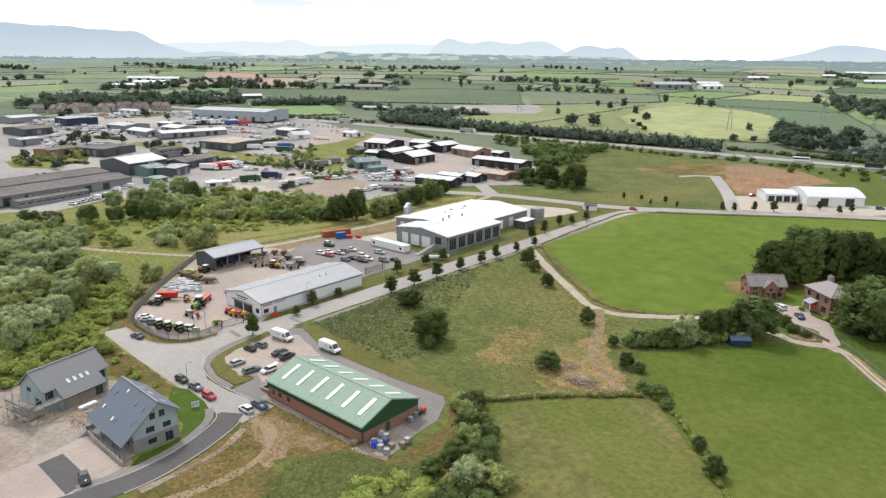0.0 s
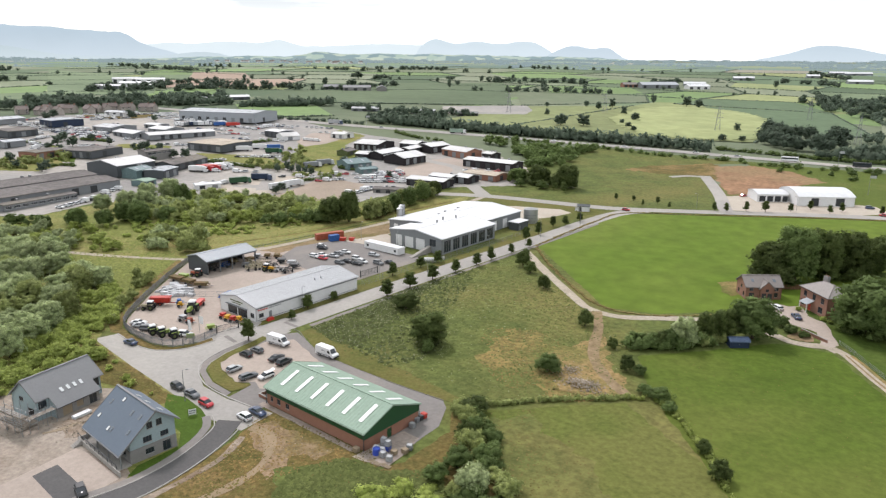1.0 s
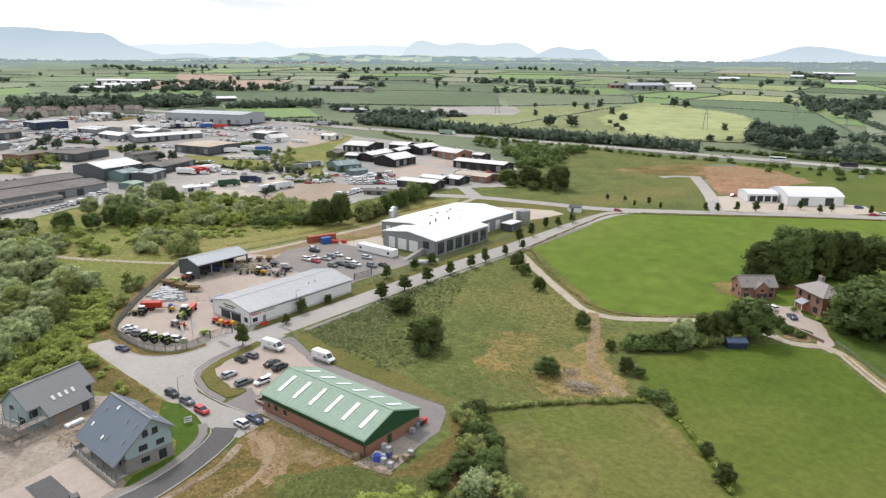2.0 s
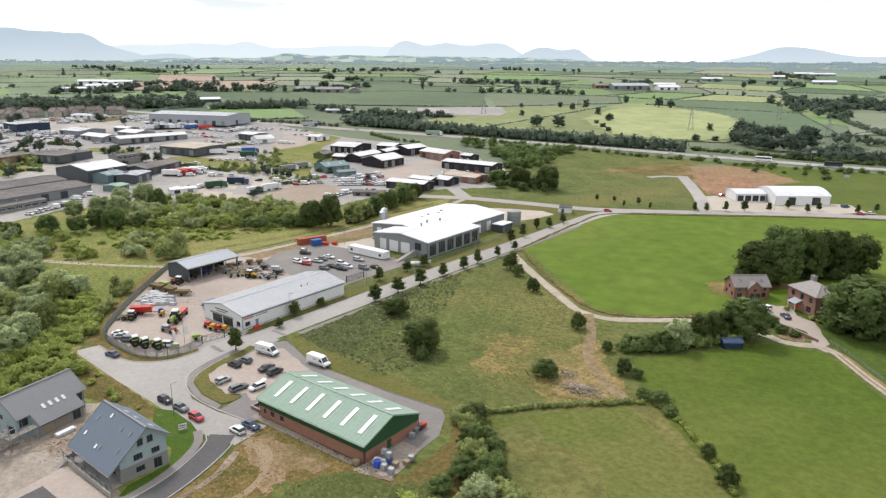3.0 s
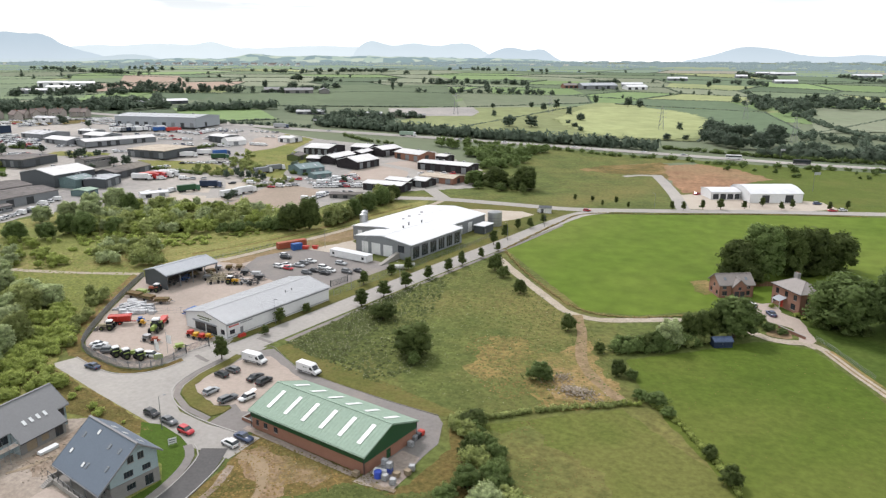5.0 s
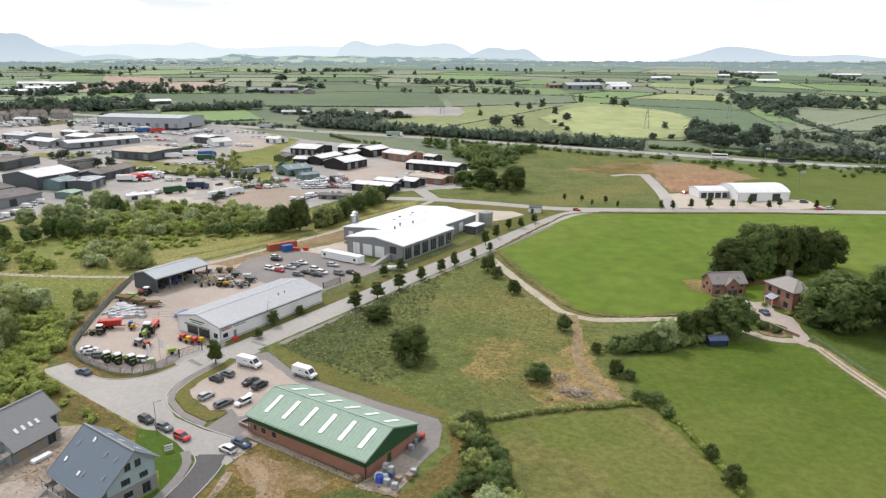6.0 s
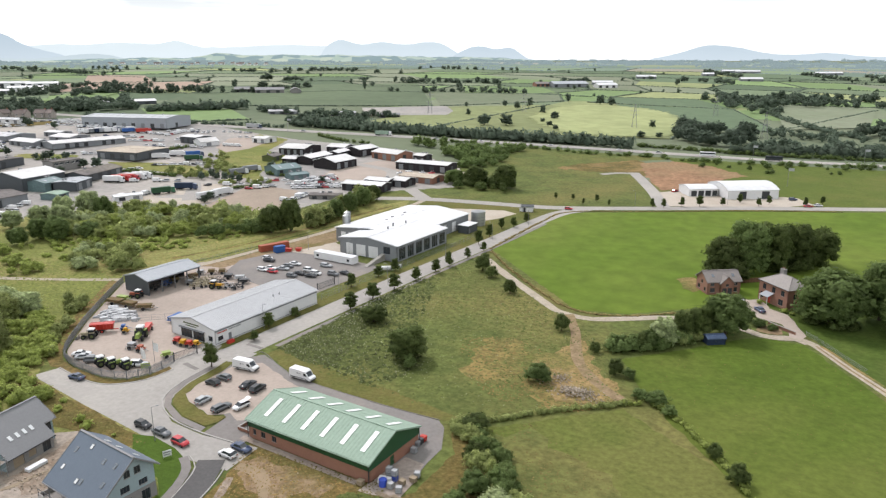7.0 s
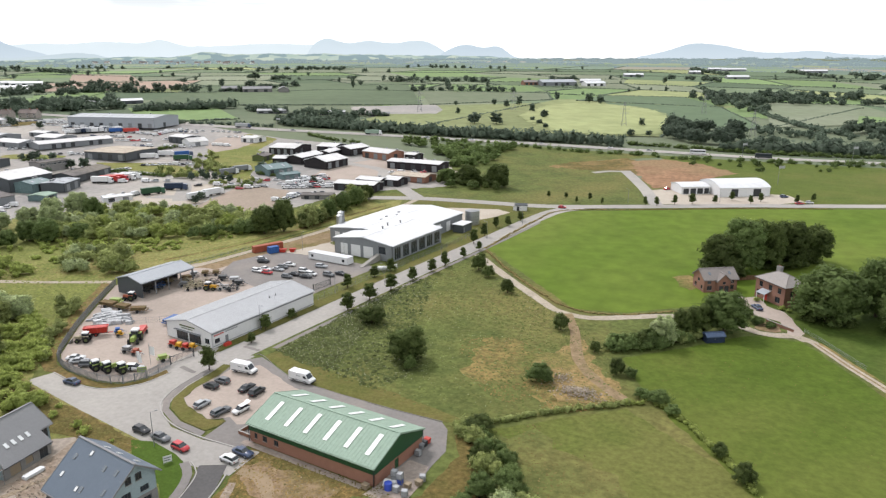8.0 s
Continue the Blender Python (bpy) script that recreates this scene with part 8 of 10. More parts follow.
patch("estate_verge", [(-504, 206), (-512, 236), (-492, 244), (-468, 236), (-458, 214), (-480, 200)], 0.16, M_SCRUB, "overgrown plot behind the old factory", "rough grass", cell=22.0, ragged=1.0)
patch("estate_verge", [(-700, 372), (-664, 424), (-628, 430), (-644, 384), (-676, 368)], 0.16, M_DRY, "dry tan grass behind the showrooms", "rough grass", cell=22.0, ragged=1.0)
thicket("thicket", [(-500, 208), (-508, 232), (-486, 236), (-466, 230), (-462, 216), (-480, 204)], 22, (2.5, 5), (4, 7), CLUMPS_LOW, M_LEAF, "bushes on the overgrown plot", 48)
thicket("thicket", [(-368.7, 328.0), (-398.7, 368.1), (-403.3, 384.1), (-375.6, 365.5), (-354.8, 339.3), (-353.1, 326)], 22, (2, 4.2), (4, 6.5), CLUMPS_LOW, M_LEAF, "thicket on the slope between the yards", 49)
thicket("copse", [(-770, 345), (-765, 356), (-800, 392), (-745, 450), (-744, 482), (-702, 490), (-698, 534), (-720, 540), (-770, 480), (-830, 400)], 80, (7, 12), (9, 15), CLUMPS_FAR, M_LEAF_FAR, "dark belt of trees behind the cottages", 50, "copse", 6)
for x, y, h, w in ((-530.5, 275.5, 9, 11), (-520, 253, 8, 9), (-519, 260, 6, 7), (-517, 297, 7, 6), (-485, 307.6, 6, 7), (-488, 298.5, 5, 7), (-431.5, 276.5, 5, 7), (-462, 221.6, 7, 6), (-502, 218, 8, 9), (-546, 299.6, 6, 9), (-480, 211, 6, 8), (-343.7, 307, 6, 6), (-341.5, 313.6, 7, 6), (-330.4, 312.7, 6, 6), (-318.7, 312.4, 6, 6), (-336, 312, 5, 6), (-325, 313, 5, 6)):
    tree("far", x, y, h, w, "trees among the sheds")
thicket("undergrowth", [(-48, 246), (-40, 244), (-24, 258), (-10, 274), (-8, 284), (-16, 286), (-36, 264)], 26, (2.0, 4.5), (4, 7), CLUMPS, M_LEAF_DARK, "dark undergrowth below the tall trees", 54, lumps=6)
thicket("undergrowth", [(-14.5, 214), (-11, 208.5), (-4, 210), (0, 215), (-6, 220), (-13, 219)], 16, (1.6, 3.6), (3, 5), CLUMPS, M_LEAF_DARK, "dark bushes round the trunk of the big tree", 77, lumps=6)
thicket("undergrowth", [(-48, 180), (-43, 187), (-38, 191), (-37, 189), (-42, 184)], 9, (2.0, 4.5), (3, 6), CLUMPS, M_LEAF, "bushes below the trees at the pasture edge", 55, lumps=6)
thicket("thicket", [(-211, 240), (-214, 262), (-217, 290), (-221, 314), (-230, 312), (-226, 280), (-221, 250)], 46, (4.5, 8.5), (5, 8), CLUMPS_MED, M_LEAF, "dense row of trees between bank and estate", 56, lumps=7)
for ring, n, k in (([(-138, 131), (-126, 127), (-118, 128), (-122, 144), (-130, 170), (-134, 190), (-137, 170)], 1500, 60), ([(-138, 130), (-104, 123), (-98, 138), (-112, 158), (-128, 204), (-134, 205)], 1700, 73)):
    tussocks("tall_weeds", ring, n, 1.0, M_TUSSOCK_TALL, "tall creamy weeds along the road edge of the meadow", k)
tussocks("dry_weeds", [(-112, 90), (-86, 88.5), (-86, 84), (-96, 66), (-104, 66), (-108, 80)], 1300, 0.42, M_TUSSOCK_RUST, "dry weeds strewn over the waste ground", 61)
tussocks("grass_tussocks", [(-112, 91), (-98, 90.5), (-84, 92), (-76, 87), (-86, 87.5), (-100, 88)], 500, 0.5, M_TUSSOCK_DRY, "dry fringe of weeds under the workshop wall", 62)
tussocks("grass_tussocks", [(-105, 76), (-104, 60), (-98, 48), (-88, 60), (-90, 76), (-96, 72)], 900, 0.55, M_TUSSOCK_DRY, "dry grass tufts beside the lane", 63)
tussocks("pale_tufts", [(-54, 164), (-30, 188), (-16, 192), (-2, 174), (40, 120), (10, 70), (-20, 116), (-44, 146)], 700, 0.3, M_TUSSOCK_DRY, "pale grazed tufts over the pasture", 64)
hedge("hedge", [[(-565, 246), (-571, 260), (-557, 266)], [(-559, 292), (-544, 298), (-529, 304)], [(-468, 221), (-466, 232), (-456, 236)], [(-418, 298), (-394, 302), (-364, 305)], [(-483, 297), (-473, 305)], [(-321, 340), (-308, 341), (-307, 351)], [(-307, 281), (-307, 299), (-302, 311)], [(-444, 350), (-441, 372), (-440, 395)], [(-395, 493), (-360, 480), (-334, 480)]], 2.2, 3.0, 2.2, CLUMPS_LOW, M_LEAF_DEEP, "ragged hedges between the estate yards", 65, 0.15)
thicket("thicket", [(-206.4, 73.5), (-182.8, 90.1), (-164.5, 85.0), (-169.4, 75.5), (-167.2, 64.2), (-164.7, 56.1)], 70, (1.4, 3.4), (3, 6), CLUMPS, M_LEAF_SCRUB, "bright tangled scrub behind the unfinished house", 66, lumps=6)
thicket("thicket", [(-300, 176), (-268, 196), (-246, 206), (-236, 196), (-250, 178), (-262, 156), (-276, 160)], 150, (0.6, 1.9), (1.8, 4.2), CLUMPS_LOW, M_LEAF_SCRUB, "low scrub spreading from the trees over the grass", 74, lumps=4)
thicket("thicket", [(-238, 205), (-230, 216), (-225, 240), (-220, 262), (-224, 262), (-231, 238), (-242, 212)], 60, (0.7, 2.0), (1.8, 4.0), CLUMPS_LOW, M_LEAF_SCRUB, "low bushes along the foot of the trees", 75, lumps=4)
tussocks("grass_tussocks", [(-290, 172), (-262, 150), (-228, 156), (-212, 206), (-198, 300), (-206, 312), (-222, 250), (-240, 205)], 700, 0.6, M_TUSSOCK_LUSH, "dense rank tufts over the long grass", 76)
thicket("undergrowth", [(-212, 362), (-165, 360), (-163, 378), (-188, 386), (-212, 388)], 26, (4, 9), (6, 10), CLUMPS_MED, M_LEAF_DARK, "dark trees filling the corner by the barns", 67, lumps=6)
thicket("copse", [(-560, 590), (-480, 600), (-400, 632), (-396, 645), (-470, 622), (-556, 606)], 46, (5, 9), (7, 12), CLUMPS_FAR, M_LEAF_FAR, "trees screening the compounds behind the trunk road", 70, "copse", 5)


# ---------------------------------------------------------------- vehicles
def paint(name, c, rough=0.28):
    return mat(name, c, tuple(0.92 * v for v in c), 2.0, rough=rough, spec=0.55)


PAINTS = {"white": paint("white_car_paint", (0.629, 0.637, 0.646)), "silver": paint("silver_car_paint", (0.357, 0.374, 0.391)), "black": paint("black_car_paint", (0.015, 0.016, 0.019)),
          "blue": paint("dark_blue_car_paint", (0.043, 0.064, 0.119)), "red": paint("red_car_paint", (0.408, 0.025, 0.034)), "grey": paint("grey_car_paint", (0.111, 0.119, 0.128)), "green": paint("green_car_paint", (0.025, 0.102, 0.051))}
SHARED = {}


def shared(key, build, material, smooth=False):
    if key not in SHARED:
        SHARED[key] = build().mesh(key[0], material, smooth)
    return SHARED[key]


def shared_whole(key, pieces):
    """Several pieces in one mesh, each with its own material."""
    if key not in SHARED:
        m, mats, slots = Mesh(), [], []
        for piece, material in pieces:
            if material not in mats:
                mats.append(material)
            slots += [mats.index(material)] * len(piece.f)
            m.add(piece, Matrix())
        me = m.mesh(key[0], None)
        for material in mats:
            me.materials.append(material)
        me.polygons.foreach_set("material_index", slots)
        SHARED[key] = me
    return SHARED[key]


def loft(rings):
    m = Mesh()
    k = len(rings[0])
    for r in rings:
        m.v += r
    for i in range(len(rings) - 1):
        o, p = i * k, (i + 1) * k
        m.f += [(o + j, o + (j + 1) % k, p + (j + 1) % k, p + j) for j in range(k)]
    m.f += [tuple(range(k - 1, -1, -1)), tuple(range((len(rings) - 1) * k, len(rings) * k))]
    return m


# length, height, cabin from x0 to x1 at the belt, from x2 to x3 at the roof, belt height
CAR_STYLES = {"hatchback": (4.0, 1.48, -1.90, 1.05, -1.45, 0.25, 0.93), "saloon": (4.6, 1.44, -1.55, 1.05, -0.95, 0.25, 0.92), "estate": (4.7, 1.48, -2.20, 1.05, -1.90, 0.25, 0.94), "suv": (4.5, 1.72, -2.05, 1.10, -1.75, 0.35, 1.06)}


FAR_CARS = []


def car(x, y, turn, style="hatchback", colour="silver", group="parked cars", hatch_up=False, z=None):
    L_, H_, c0, c1, r0, r1, belt = CAR_STYLES[style]
    a, P_ = L_ / 2, PAINTS[colour]
    names = {"hatchback": "small hatchback", "saloon": "saloon car", "estate": "estate car", "suv": "tall off-road car"}
    shade = {"white": "white", "silver": "silver", "black": "black", "blue": "dark blue", "red": "bright red", "grey": "dark grey", "green": "dark green"}[colour]
    where = {"parked cars": "parked in a gravel bay", "cars at the kerb": "parked along the estate road", "staff cars": "parked on worn asphalt", "estate cars": "parked in an estate yard", "yard cars": "parked inside the yard fence", "house cars": "parked on a gravel drive"}[group]
    z = z if z is not None else land(x, y) + 0.13
    text = f"{shade} {names[style]} {where}"

    def body():
        rings = []
        for px, w, zb, zt in ((-a, 0.72, 0.40, belt - 0.14), (-a + 0.14, 0.84, 0.28, belt - 0.02), (-0.5 * a, 0.89, 0.24, belt + 0.02), (0.42 * a, 0.89, 0.24, belt), (0.62 * a, 0.88, 0.25, belt - 0.06), (a - 0.22, 0.83, 0.28, belt - 0.16), (a, 0.66, 0.40, belt - 0.28)):
            zm = zb + 0.55 * (zt - zb)
            rings.append([(px, -0.94 * w, zb), (px, 0.94 * w, zb), (px, w, zm), (px, 0.93 * w, zt), (px, -0.93 * w, zt), (px, -w, zm)])
        return loft(rings)

    def cabin():
        return Mesh().hull([(c0, -0.82, belt - 0.02), (c1, -0.80, belt - 0.04), (c1, 0.80, belt - 0.04), (c0, 0.82, belt - 0.02)], [(r0, -0.64, H_ - 0.06), (r1, -0.64, H_ - 0.06), (r1, 0.64, H_ - 0.06), (r0, 0.64, H_ - 0.06)])

    def roof():
        return Mesh().taper(r0 - 0.03, -0.66, H_ - 0.062, r1 + 0.05, 0.66, H_, 0.08, 0.08)

    if group == "estate cars" and math.hypot(x, y) > 555:
        FAR_CARS.append((pose(x, y, z, 0, 0, turn), body(), cabin(), roof(), P_))
        return None
    if group == "estate cars" and math.hypot(x, y) > 430:
        ob = new("car", shared_whole(("far_car", style, colour), ((body(), P_), (cabin(), M_GLASS), (roof(), P_))))
        ob.matrix_basis = pose(x, y, z, 0, 0, turn)
        return tagged(ob, text, "car", group)
    t = thing("car", x, y, turn, text, "car", group, z=z)
    part("body", shared(("body", style, colour), body, P_, True), None, t)
    part("cabin", shared(("cabin", style), cabin, M_GLASS), None, t, "dark glazed cabin")
    part("roof", shared(("roof", style, colour), roof, P_), None, t)
    for sx in (-0.61 * a, 0.61 * a) if math.hypot(x, y) < 430 else ():
        for s in (-1, 1):
            w = part("wheel", shared(("wheel",), lambda: Mesh().tube((0, -0.1, 0), (0, 0.1, 0), 0.32, n=14), M_BLACK), None, t, at=pose(sx, s * 0.80, 0.32))
            if group != "estate cars":
                part("rim", shared(("rim",), lambda: Mesh().tube((0, -0.115, 0), (0, 0.115, 0), 0.2, n=10), M_RIM), None, w)
    for s in (-1, 1) if group != "estate cars" else ():
        part("headlight", shared(("headlight",), lambda: Mesh().box(-0.10, -0.16, -0.07, 0.06, 0.16, 0.07), M_LAMP), None, t, at=pose(a - 0.08, s * 0.52, belt - 0.34))
        part("tail_light", shared(("tail_light",), lambda: Mesh().box(-0.05, -0.13, -0.1, 0.08, 0.13, 0.1), M_LAMP_RED), None, t, at=pose(-a + 0.03, s * 0.58, belt - 0.28))
    if hatch_up:
        part("tailgate", Mesh().hull([(r0 - 0.9, -0.6, H_ + 0.25), (r0, -0.6, H_ - 0.02), (r0, 0.6, H_ - 0.02), (r0 - 0.9, 0.6, H_ + 0.25)], [(r0 - 0.9, -0.6, H_ + 0.31), (r0, -0.6, H_ + 0.04), (r0, 0.6, H_ + 0.04), (r0 - 0.9, 0.6, H_ + 0.31)]), P_, t, "raised white tailgate")
    return t


def van(x, y, turn, length=6.6, colour="white", group="panel vans", marked=True, height=2.7):
    text = f"tall {colour} panel van " + ("parked by the workshop" if marked else "parked in an estate yard")
    a, w, h = length / 2, 1.0, height

    def body():
        rings = []
        out = [(-a, 0.42), (a - 0.15, 0.42), (a, 0.8), (a - 0.08, 1.12), (a - 0.75, 1.32), (a - 1.55, h - 0.25), (a - 2.0, h - 0.03), (-a + 0.3, h), (-a + 0.05, h - 0.2)]
        for y0, s in ((-w, 0.97), (-w + 0.10, 1.0), (w - 0.10, 1.0), (w, 0.97)):
            rings.append([(px * (0.995 if s < 1 else 1), y0, 1.3 + (pz - 1.3) * s) for px, pz in out])
        return loft(rings)

    if not marked and math.hypot(x, y) > 330:
        glass = Mesh().hull([(a - 0.86, -0.8, 1.42), (a - 0.72, -0.8, 1.42), (a - 0.72, 0.8, 1.42), (a - 0.86, 0.8, 1.42)], [(a - 1.5, -0.78, h - 0.34), (a - 1.4, -0.78, h - 0.34), (a - 1.4, 0.78, h - 0.34), (a - 1.5, 0.78, h - 0.34)])
        glass.box(a - 2.35, -1.012, 1.4, a - 1.6, 1.012, h - 0.6)
        tyres = Mesh()
        for px in (-0.58 * a, 0.62 * a):
            tyres.tube((px, -1.01, 0.36), (px, 1.01, 0.36), 0.36, n=10)
        ob = new("panel_van", shared_whole(("far_van", length, colour), ((body(), PAINTS[colour]), (glass, M_GLASS), (tyres, M_BLACK))))
        ob.matrix_basis = pose(x, y, land(x, y) + 0.13, 0, 0, turn)
        return tagged(ob, text, "van", group)
    t = thing("panel_van", x, y, turn, text, "van", group, z=land(x, y) + 0.13)
    part("body", shared(("van_body", length, colour), body, PAINTS[colour]), None, t)
    slope = Vector((-0.8, 0, h - 0.25 - 1.32)).normalized()
    n = Vector((slope.z, 0, -slope.x))
    p0, p1 = Vector((a - 0.80, 0, 1.40)), Vector((a - 1.48, 0, h - 0.36))
    part("windscreen", Mesh().hull([p0 + Vector((0, -0.84, 0)), p0 + Vector((0, 0.84, 0)), p1 + Vector((0, 0.78, 0)), p1 + Vector((0, -0.78, 0))], [q + n * 0.025 for q in (p0 + Vector((0, -0.84, 0)), p0 + Vector((0, 0.84, 0)), p1 + Vector((0, 0.78, 0)), p1 + Vector((0, -0.78, 0)))]), M_GLASS, t)
    for s in (-1, 1):
        y0, y1 = (w - 0.01, w + 0.012) if s > 0 else (-w - 0.012, -w + 0.01)
        ring = [(a - 2.2, 1.45), (a - 1.1, 1.45), (a - 1.55, 2.08), (a - 2.2, 2.08)]
        part("side_window", Mesh().hull([(px, y0, pz) for px, pz in ring], [(px, y1, pz) for px, pz in ring]), M_GLASS, t)
        if marked:
            part("lettering", Mesh().box(-0.9, y0, 1.62, -0.55, y1, 1.98).box(-0.45, y0, 1.7, 0.3, y1, 1.86), M_GREY_CLAD, t, "dark bars of unread lettering")
        part("rub_strip", Mesh().box(-a + 0.3, y0, 0.62, a - 1.3, y1, 0.78), M_FRAME_DARK, t)
        part("headlight", Mesh().box(a - 0.2, s * 0.72 - 0.15, 0.78, a - 0.005, s * 0.72 + 0.15, 1.05), M_LAMP, t)
        part("mirror", Mesh().box(a - 1.55, s * 1.0 - 0.02 if s > 0 else -1.22, 1.45, a - 1.42, 1.22 if s > 0 else -0.98, 1.8), M_BLACK, t)
        for sx in (-0.58 * a, 0.62 * a):
            q = part("wheel", shared(("van_wheel",), lambda: Mesh().tube((0, -0.13, 0), (0, 0.13, 0), 0.36, n=14), M_BLACK), None, t, at=pose(sx, s * 0.88, 0.36))
            part("rim", shared(("van_rim",), lambda: Mesh().tube((0, -0.145, 0), (0, 0.145, 0), 0.22, n=10), M_RIM), None, q)
    part("bumper", Mesh().box(a - 0.25, -0.95, 0.40, a + 0.04, 0.95, 0.70), M_FRAME_DARK, t)
    return t


def lorry(x, y, turn, cab, box, length=13.0, label="", z_lift=0.16, group="lorries"):
    t = thing("lorry", x, y, turn, label or "articulated lorry with a long box trailer", "lorry", group, z=land(x, y) + z_lift)
    part("trailer", Mesh().box(-length / 2, -1.25, 1.05, length / 2 - 2.6, 1.25, 3.9), box, t)
    part("chassis", Mesh().box(-length / 2, -0.5, 0.7, length / 2 - 0.4, 0.5, 1.05), M_FRAME_DARK, t)
    c = part("cab", Mesh().hull([(length / 2 - 2.3, -1.2, 0.5), (length / 2, -1.2, 0.5), (length / 2, 1.2, 0.5), (length / 2 - 2.3, 1.2, 0.5)], [(length / 2 - 2.3, -1.15, 3.5), (length / 2 - 0.35, -1.15, 3.2), (length / 2 - 0.35, 1.15, 3.2), (length / 2 - 2.3, 1.15, 3.5)]), cab, t)
    part("windscreen", Mesh().hull([(length / 2 - 0.17, -1.0, 1.9), (length / 2 - 0.12, -1.0, 1.9), (length / 2 - 0.12, 1.0, 1.9), (length / 2 - 0.17, 1.0, 1.9)], [(length / 2 - 0.33, -0.95, 2.9), (length / 2 - 0.26, -0.95, 2.9), (length / 2 - 0.26, 0.95, 2.9), (length / 2 - 0.33, 0.95, 2.9)]), M_GLASS, c)
    for sx in (-length / 2 + 1.2, -length / 2 + 2.5, -length / 2 + 3.8, length / 2 - 3.6, length / 2 - 0.9):
        for s in (-1, 1):
            part("wheel", shared(("lorry_wheel",), lambda: Mesh().tube((0, -0.17, 0), (0, 0.17, 0), 0.5, n=12), M_BLACK), None, t, at=pose(sx, s * 1.02, 0.5))
    return t


def coach(x, y, turn, paint_mat, label):
    t = thing("coach", x, y, turn, label, "coach", "lorries", z=land(x, y) + 0.4)
    part("body", Mesh().taper(-5.8, -1.25, 0.4, 5.8, 1.25, 3.3, 0.12, 0.08), paint_mat, t)
    for s in (-1, 1):
        part("window_band", Mesh().box(-5.4, s * 1.235 - 0.02, 1.7, 5.4, s * 1.235 + 0.02, 2.7), M_GLASS, t)
        for sx in (-3.6, 3.6):
            part("wheel", shared(("lorry_wheel",), lambda: Mesh().tube((0, -0.17, 0), (0, 0.17, 0), 0.5, n=12), M_BLACK), None, t, at=pose(sx, s * 1.02, 0.5))
    return t


def tractor(x, y, turn, paint_mat, label, loader=False, s=1.0):
    t = thing("tractor", x, y, turn, label, "tractor", "farm tractors", z=land(x, y) + 0.09)
    t.scale = (s, s, s)
    part("bonnet", Mesh().taper(0.2, -0.42, 0.9, 2.4, 0.42, 1.75, 0.12, 0.08), paint_mat, t)
    part("chassis", Mesh().box(-1.2, -0.35, 0.6, 2.1, 0.35, 1.0), M_FRAME_DARK, t)
    c = part("cab", Mesh().taper(-1.25, -0.78, 1.2, 0.35, 0.78, 2.6, 0.10, 0.10), M_GLASS, t, "glazed tractor cab")
    part("roof", Mesh().taper(-1.3, -0.82, 2.6, 0.4, 0.82, 2.85, 0.12, 0.12), M_WHITE_WALL, c, "white cab roof")
    for px in (-1.18, 0.28):
        for py in (-0.72, 0.72):
            part("pillar", Mesh().tube((px, py, 1.2), (px * 0.93, py * 0.92, 2.62), 0.05, n=5), M_FRAME_DARK, c)
    for py in (-0.95, 0.95):
        w = part("wheel", shared(("rear_wheel",), lambda: Mesh().tube((0, -0.27, 0), (0, 0.27, 0), 0.9, n=18), M_BLACK), None, t, at=pose(-0.75, py, 0.9))
        part("rim", shared(("rear_rim",), lambda: Mesh().tube((0, -0.29, 0), (0, 0.29, 0), 0.42, n=14), M_OLIVE), None, w)
        w = part("wheel", shared(("front_wheel",), lambda: Mesh().tube((0, -0.2, 0), (0, 0.2, 0), 0.62, n=16), M_BLACK), None, t, at=pose(1.6, py * 0.92, 0.62))
        part("rim", shared(("front_rim",), lambda: Mesh().tube((0, -0.215, 0), (0, 0.215, 0), 0.26, n=12), M_OLIVE), None, w)
        part("mudguard", Mesh().box(-1.4, py - 0.25, 1.82, 0.0, py + 0.25, 1.9), paint_mat, t)
    part("exhaust", Mesh().tube((0.75, 0.36, 1.7), (0.75, 0.36, 2.7), 0.05, n=6), M_FRAME_DARK, t)
    if loader:
        for py in (-0.55, 0.55):
            part("loader_arm", Mesh().tube((0.2, py, 1.7), (2.6, py, 1.5), 0.09, n=6).tube((2.6, py, 1.5), (3.3, py, 0.5), 0.09, n=6), paint_mat, t)
        part("bucket", Mesh().hull([(3.2, -1.0, 0.1), (4.0, -1.0, 0.1), (4.0, 1.0, 0.1), (3.2, 1.0, 0.1)], [(3.1, -1.0, 0.9), (3.3, -1.0, 0.9), (3.3, 1.0, 0.9), (3.1, 1.0, 0.9)]), M_STEEL, t)
    return t


for x, y, a, st, c in ((-133.4, 99.9, 86, "hatchback", "silver"), (-127.3, 99.1, 81, "estate", "grey"), (-129.8, 110.2, 89, "saloon", "black"), (-126.4, 109.6, 90, "suv", "black"), (-138.0, 107.4, 177, "hatchback", "black"), (-137.6, 110.6, 179, "hatchback", "grey"), (-117.5, 99.8, 86, "hatchback", "white")):
    car(x, y, a, st, c)
car(-124.0, 101.6, 262, "hatchback", "white", hatch_up=True)
for x, y, a, st, c in ((-136.4, 86.2, -4, "hatchback", "black"), (-130.6, 85.8, -5, "saloon", "grey"), (-124.3, 84.8, -5, "hatchback", "red"), (-112.8, 85.7, 174, "hatchback", "white"), (-112.0, 88.6, -5, "saloon", "blue"), (-169.2, 95.0, 181, "saloon", "blue"), (-115.3, 51.9, -20, "hatchback", "black")):
    car(x, y, a, st, c, "cars at the kerb")
van(-136.8, 117.2, 3)
van(-121.0, 119.2, -3)
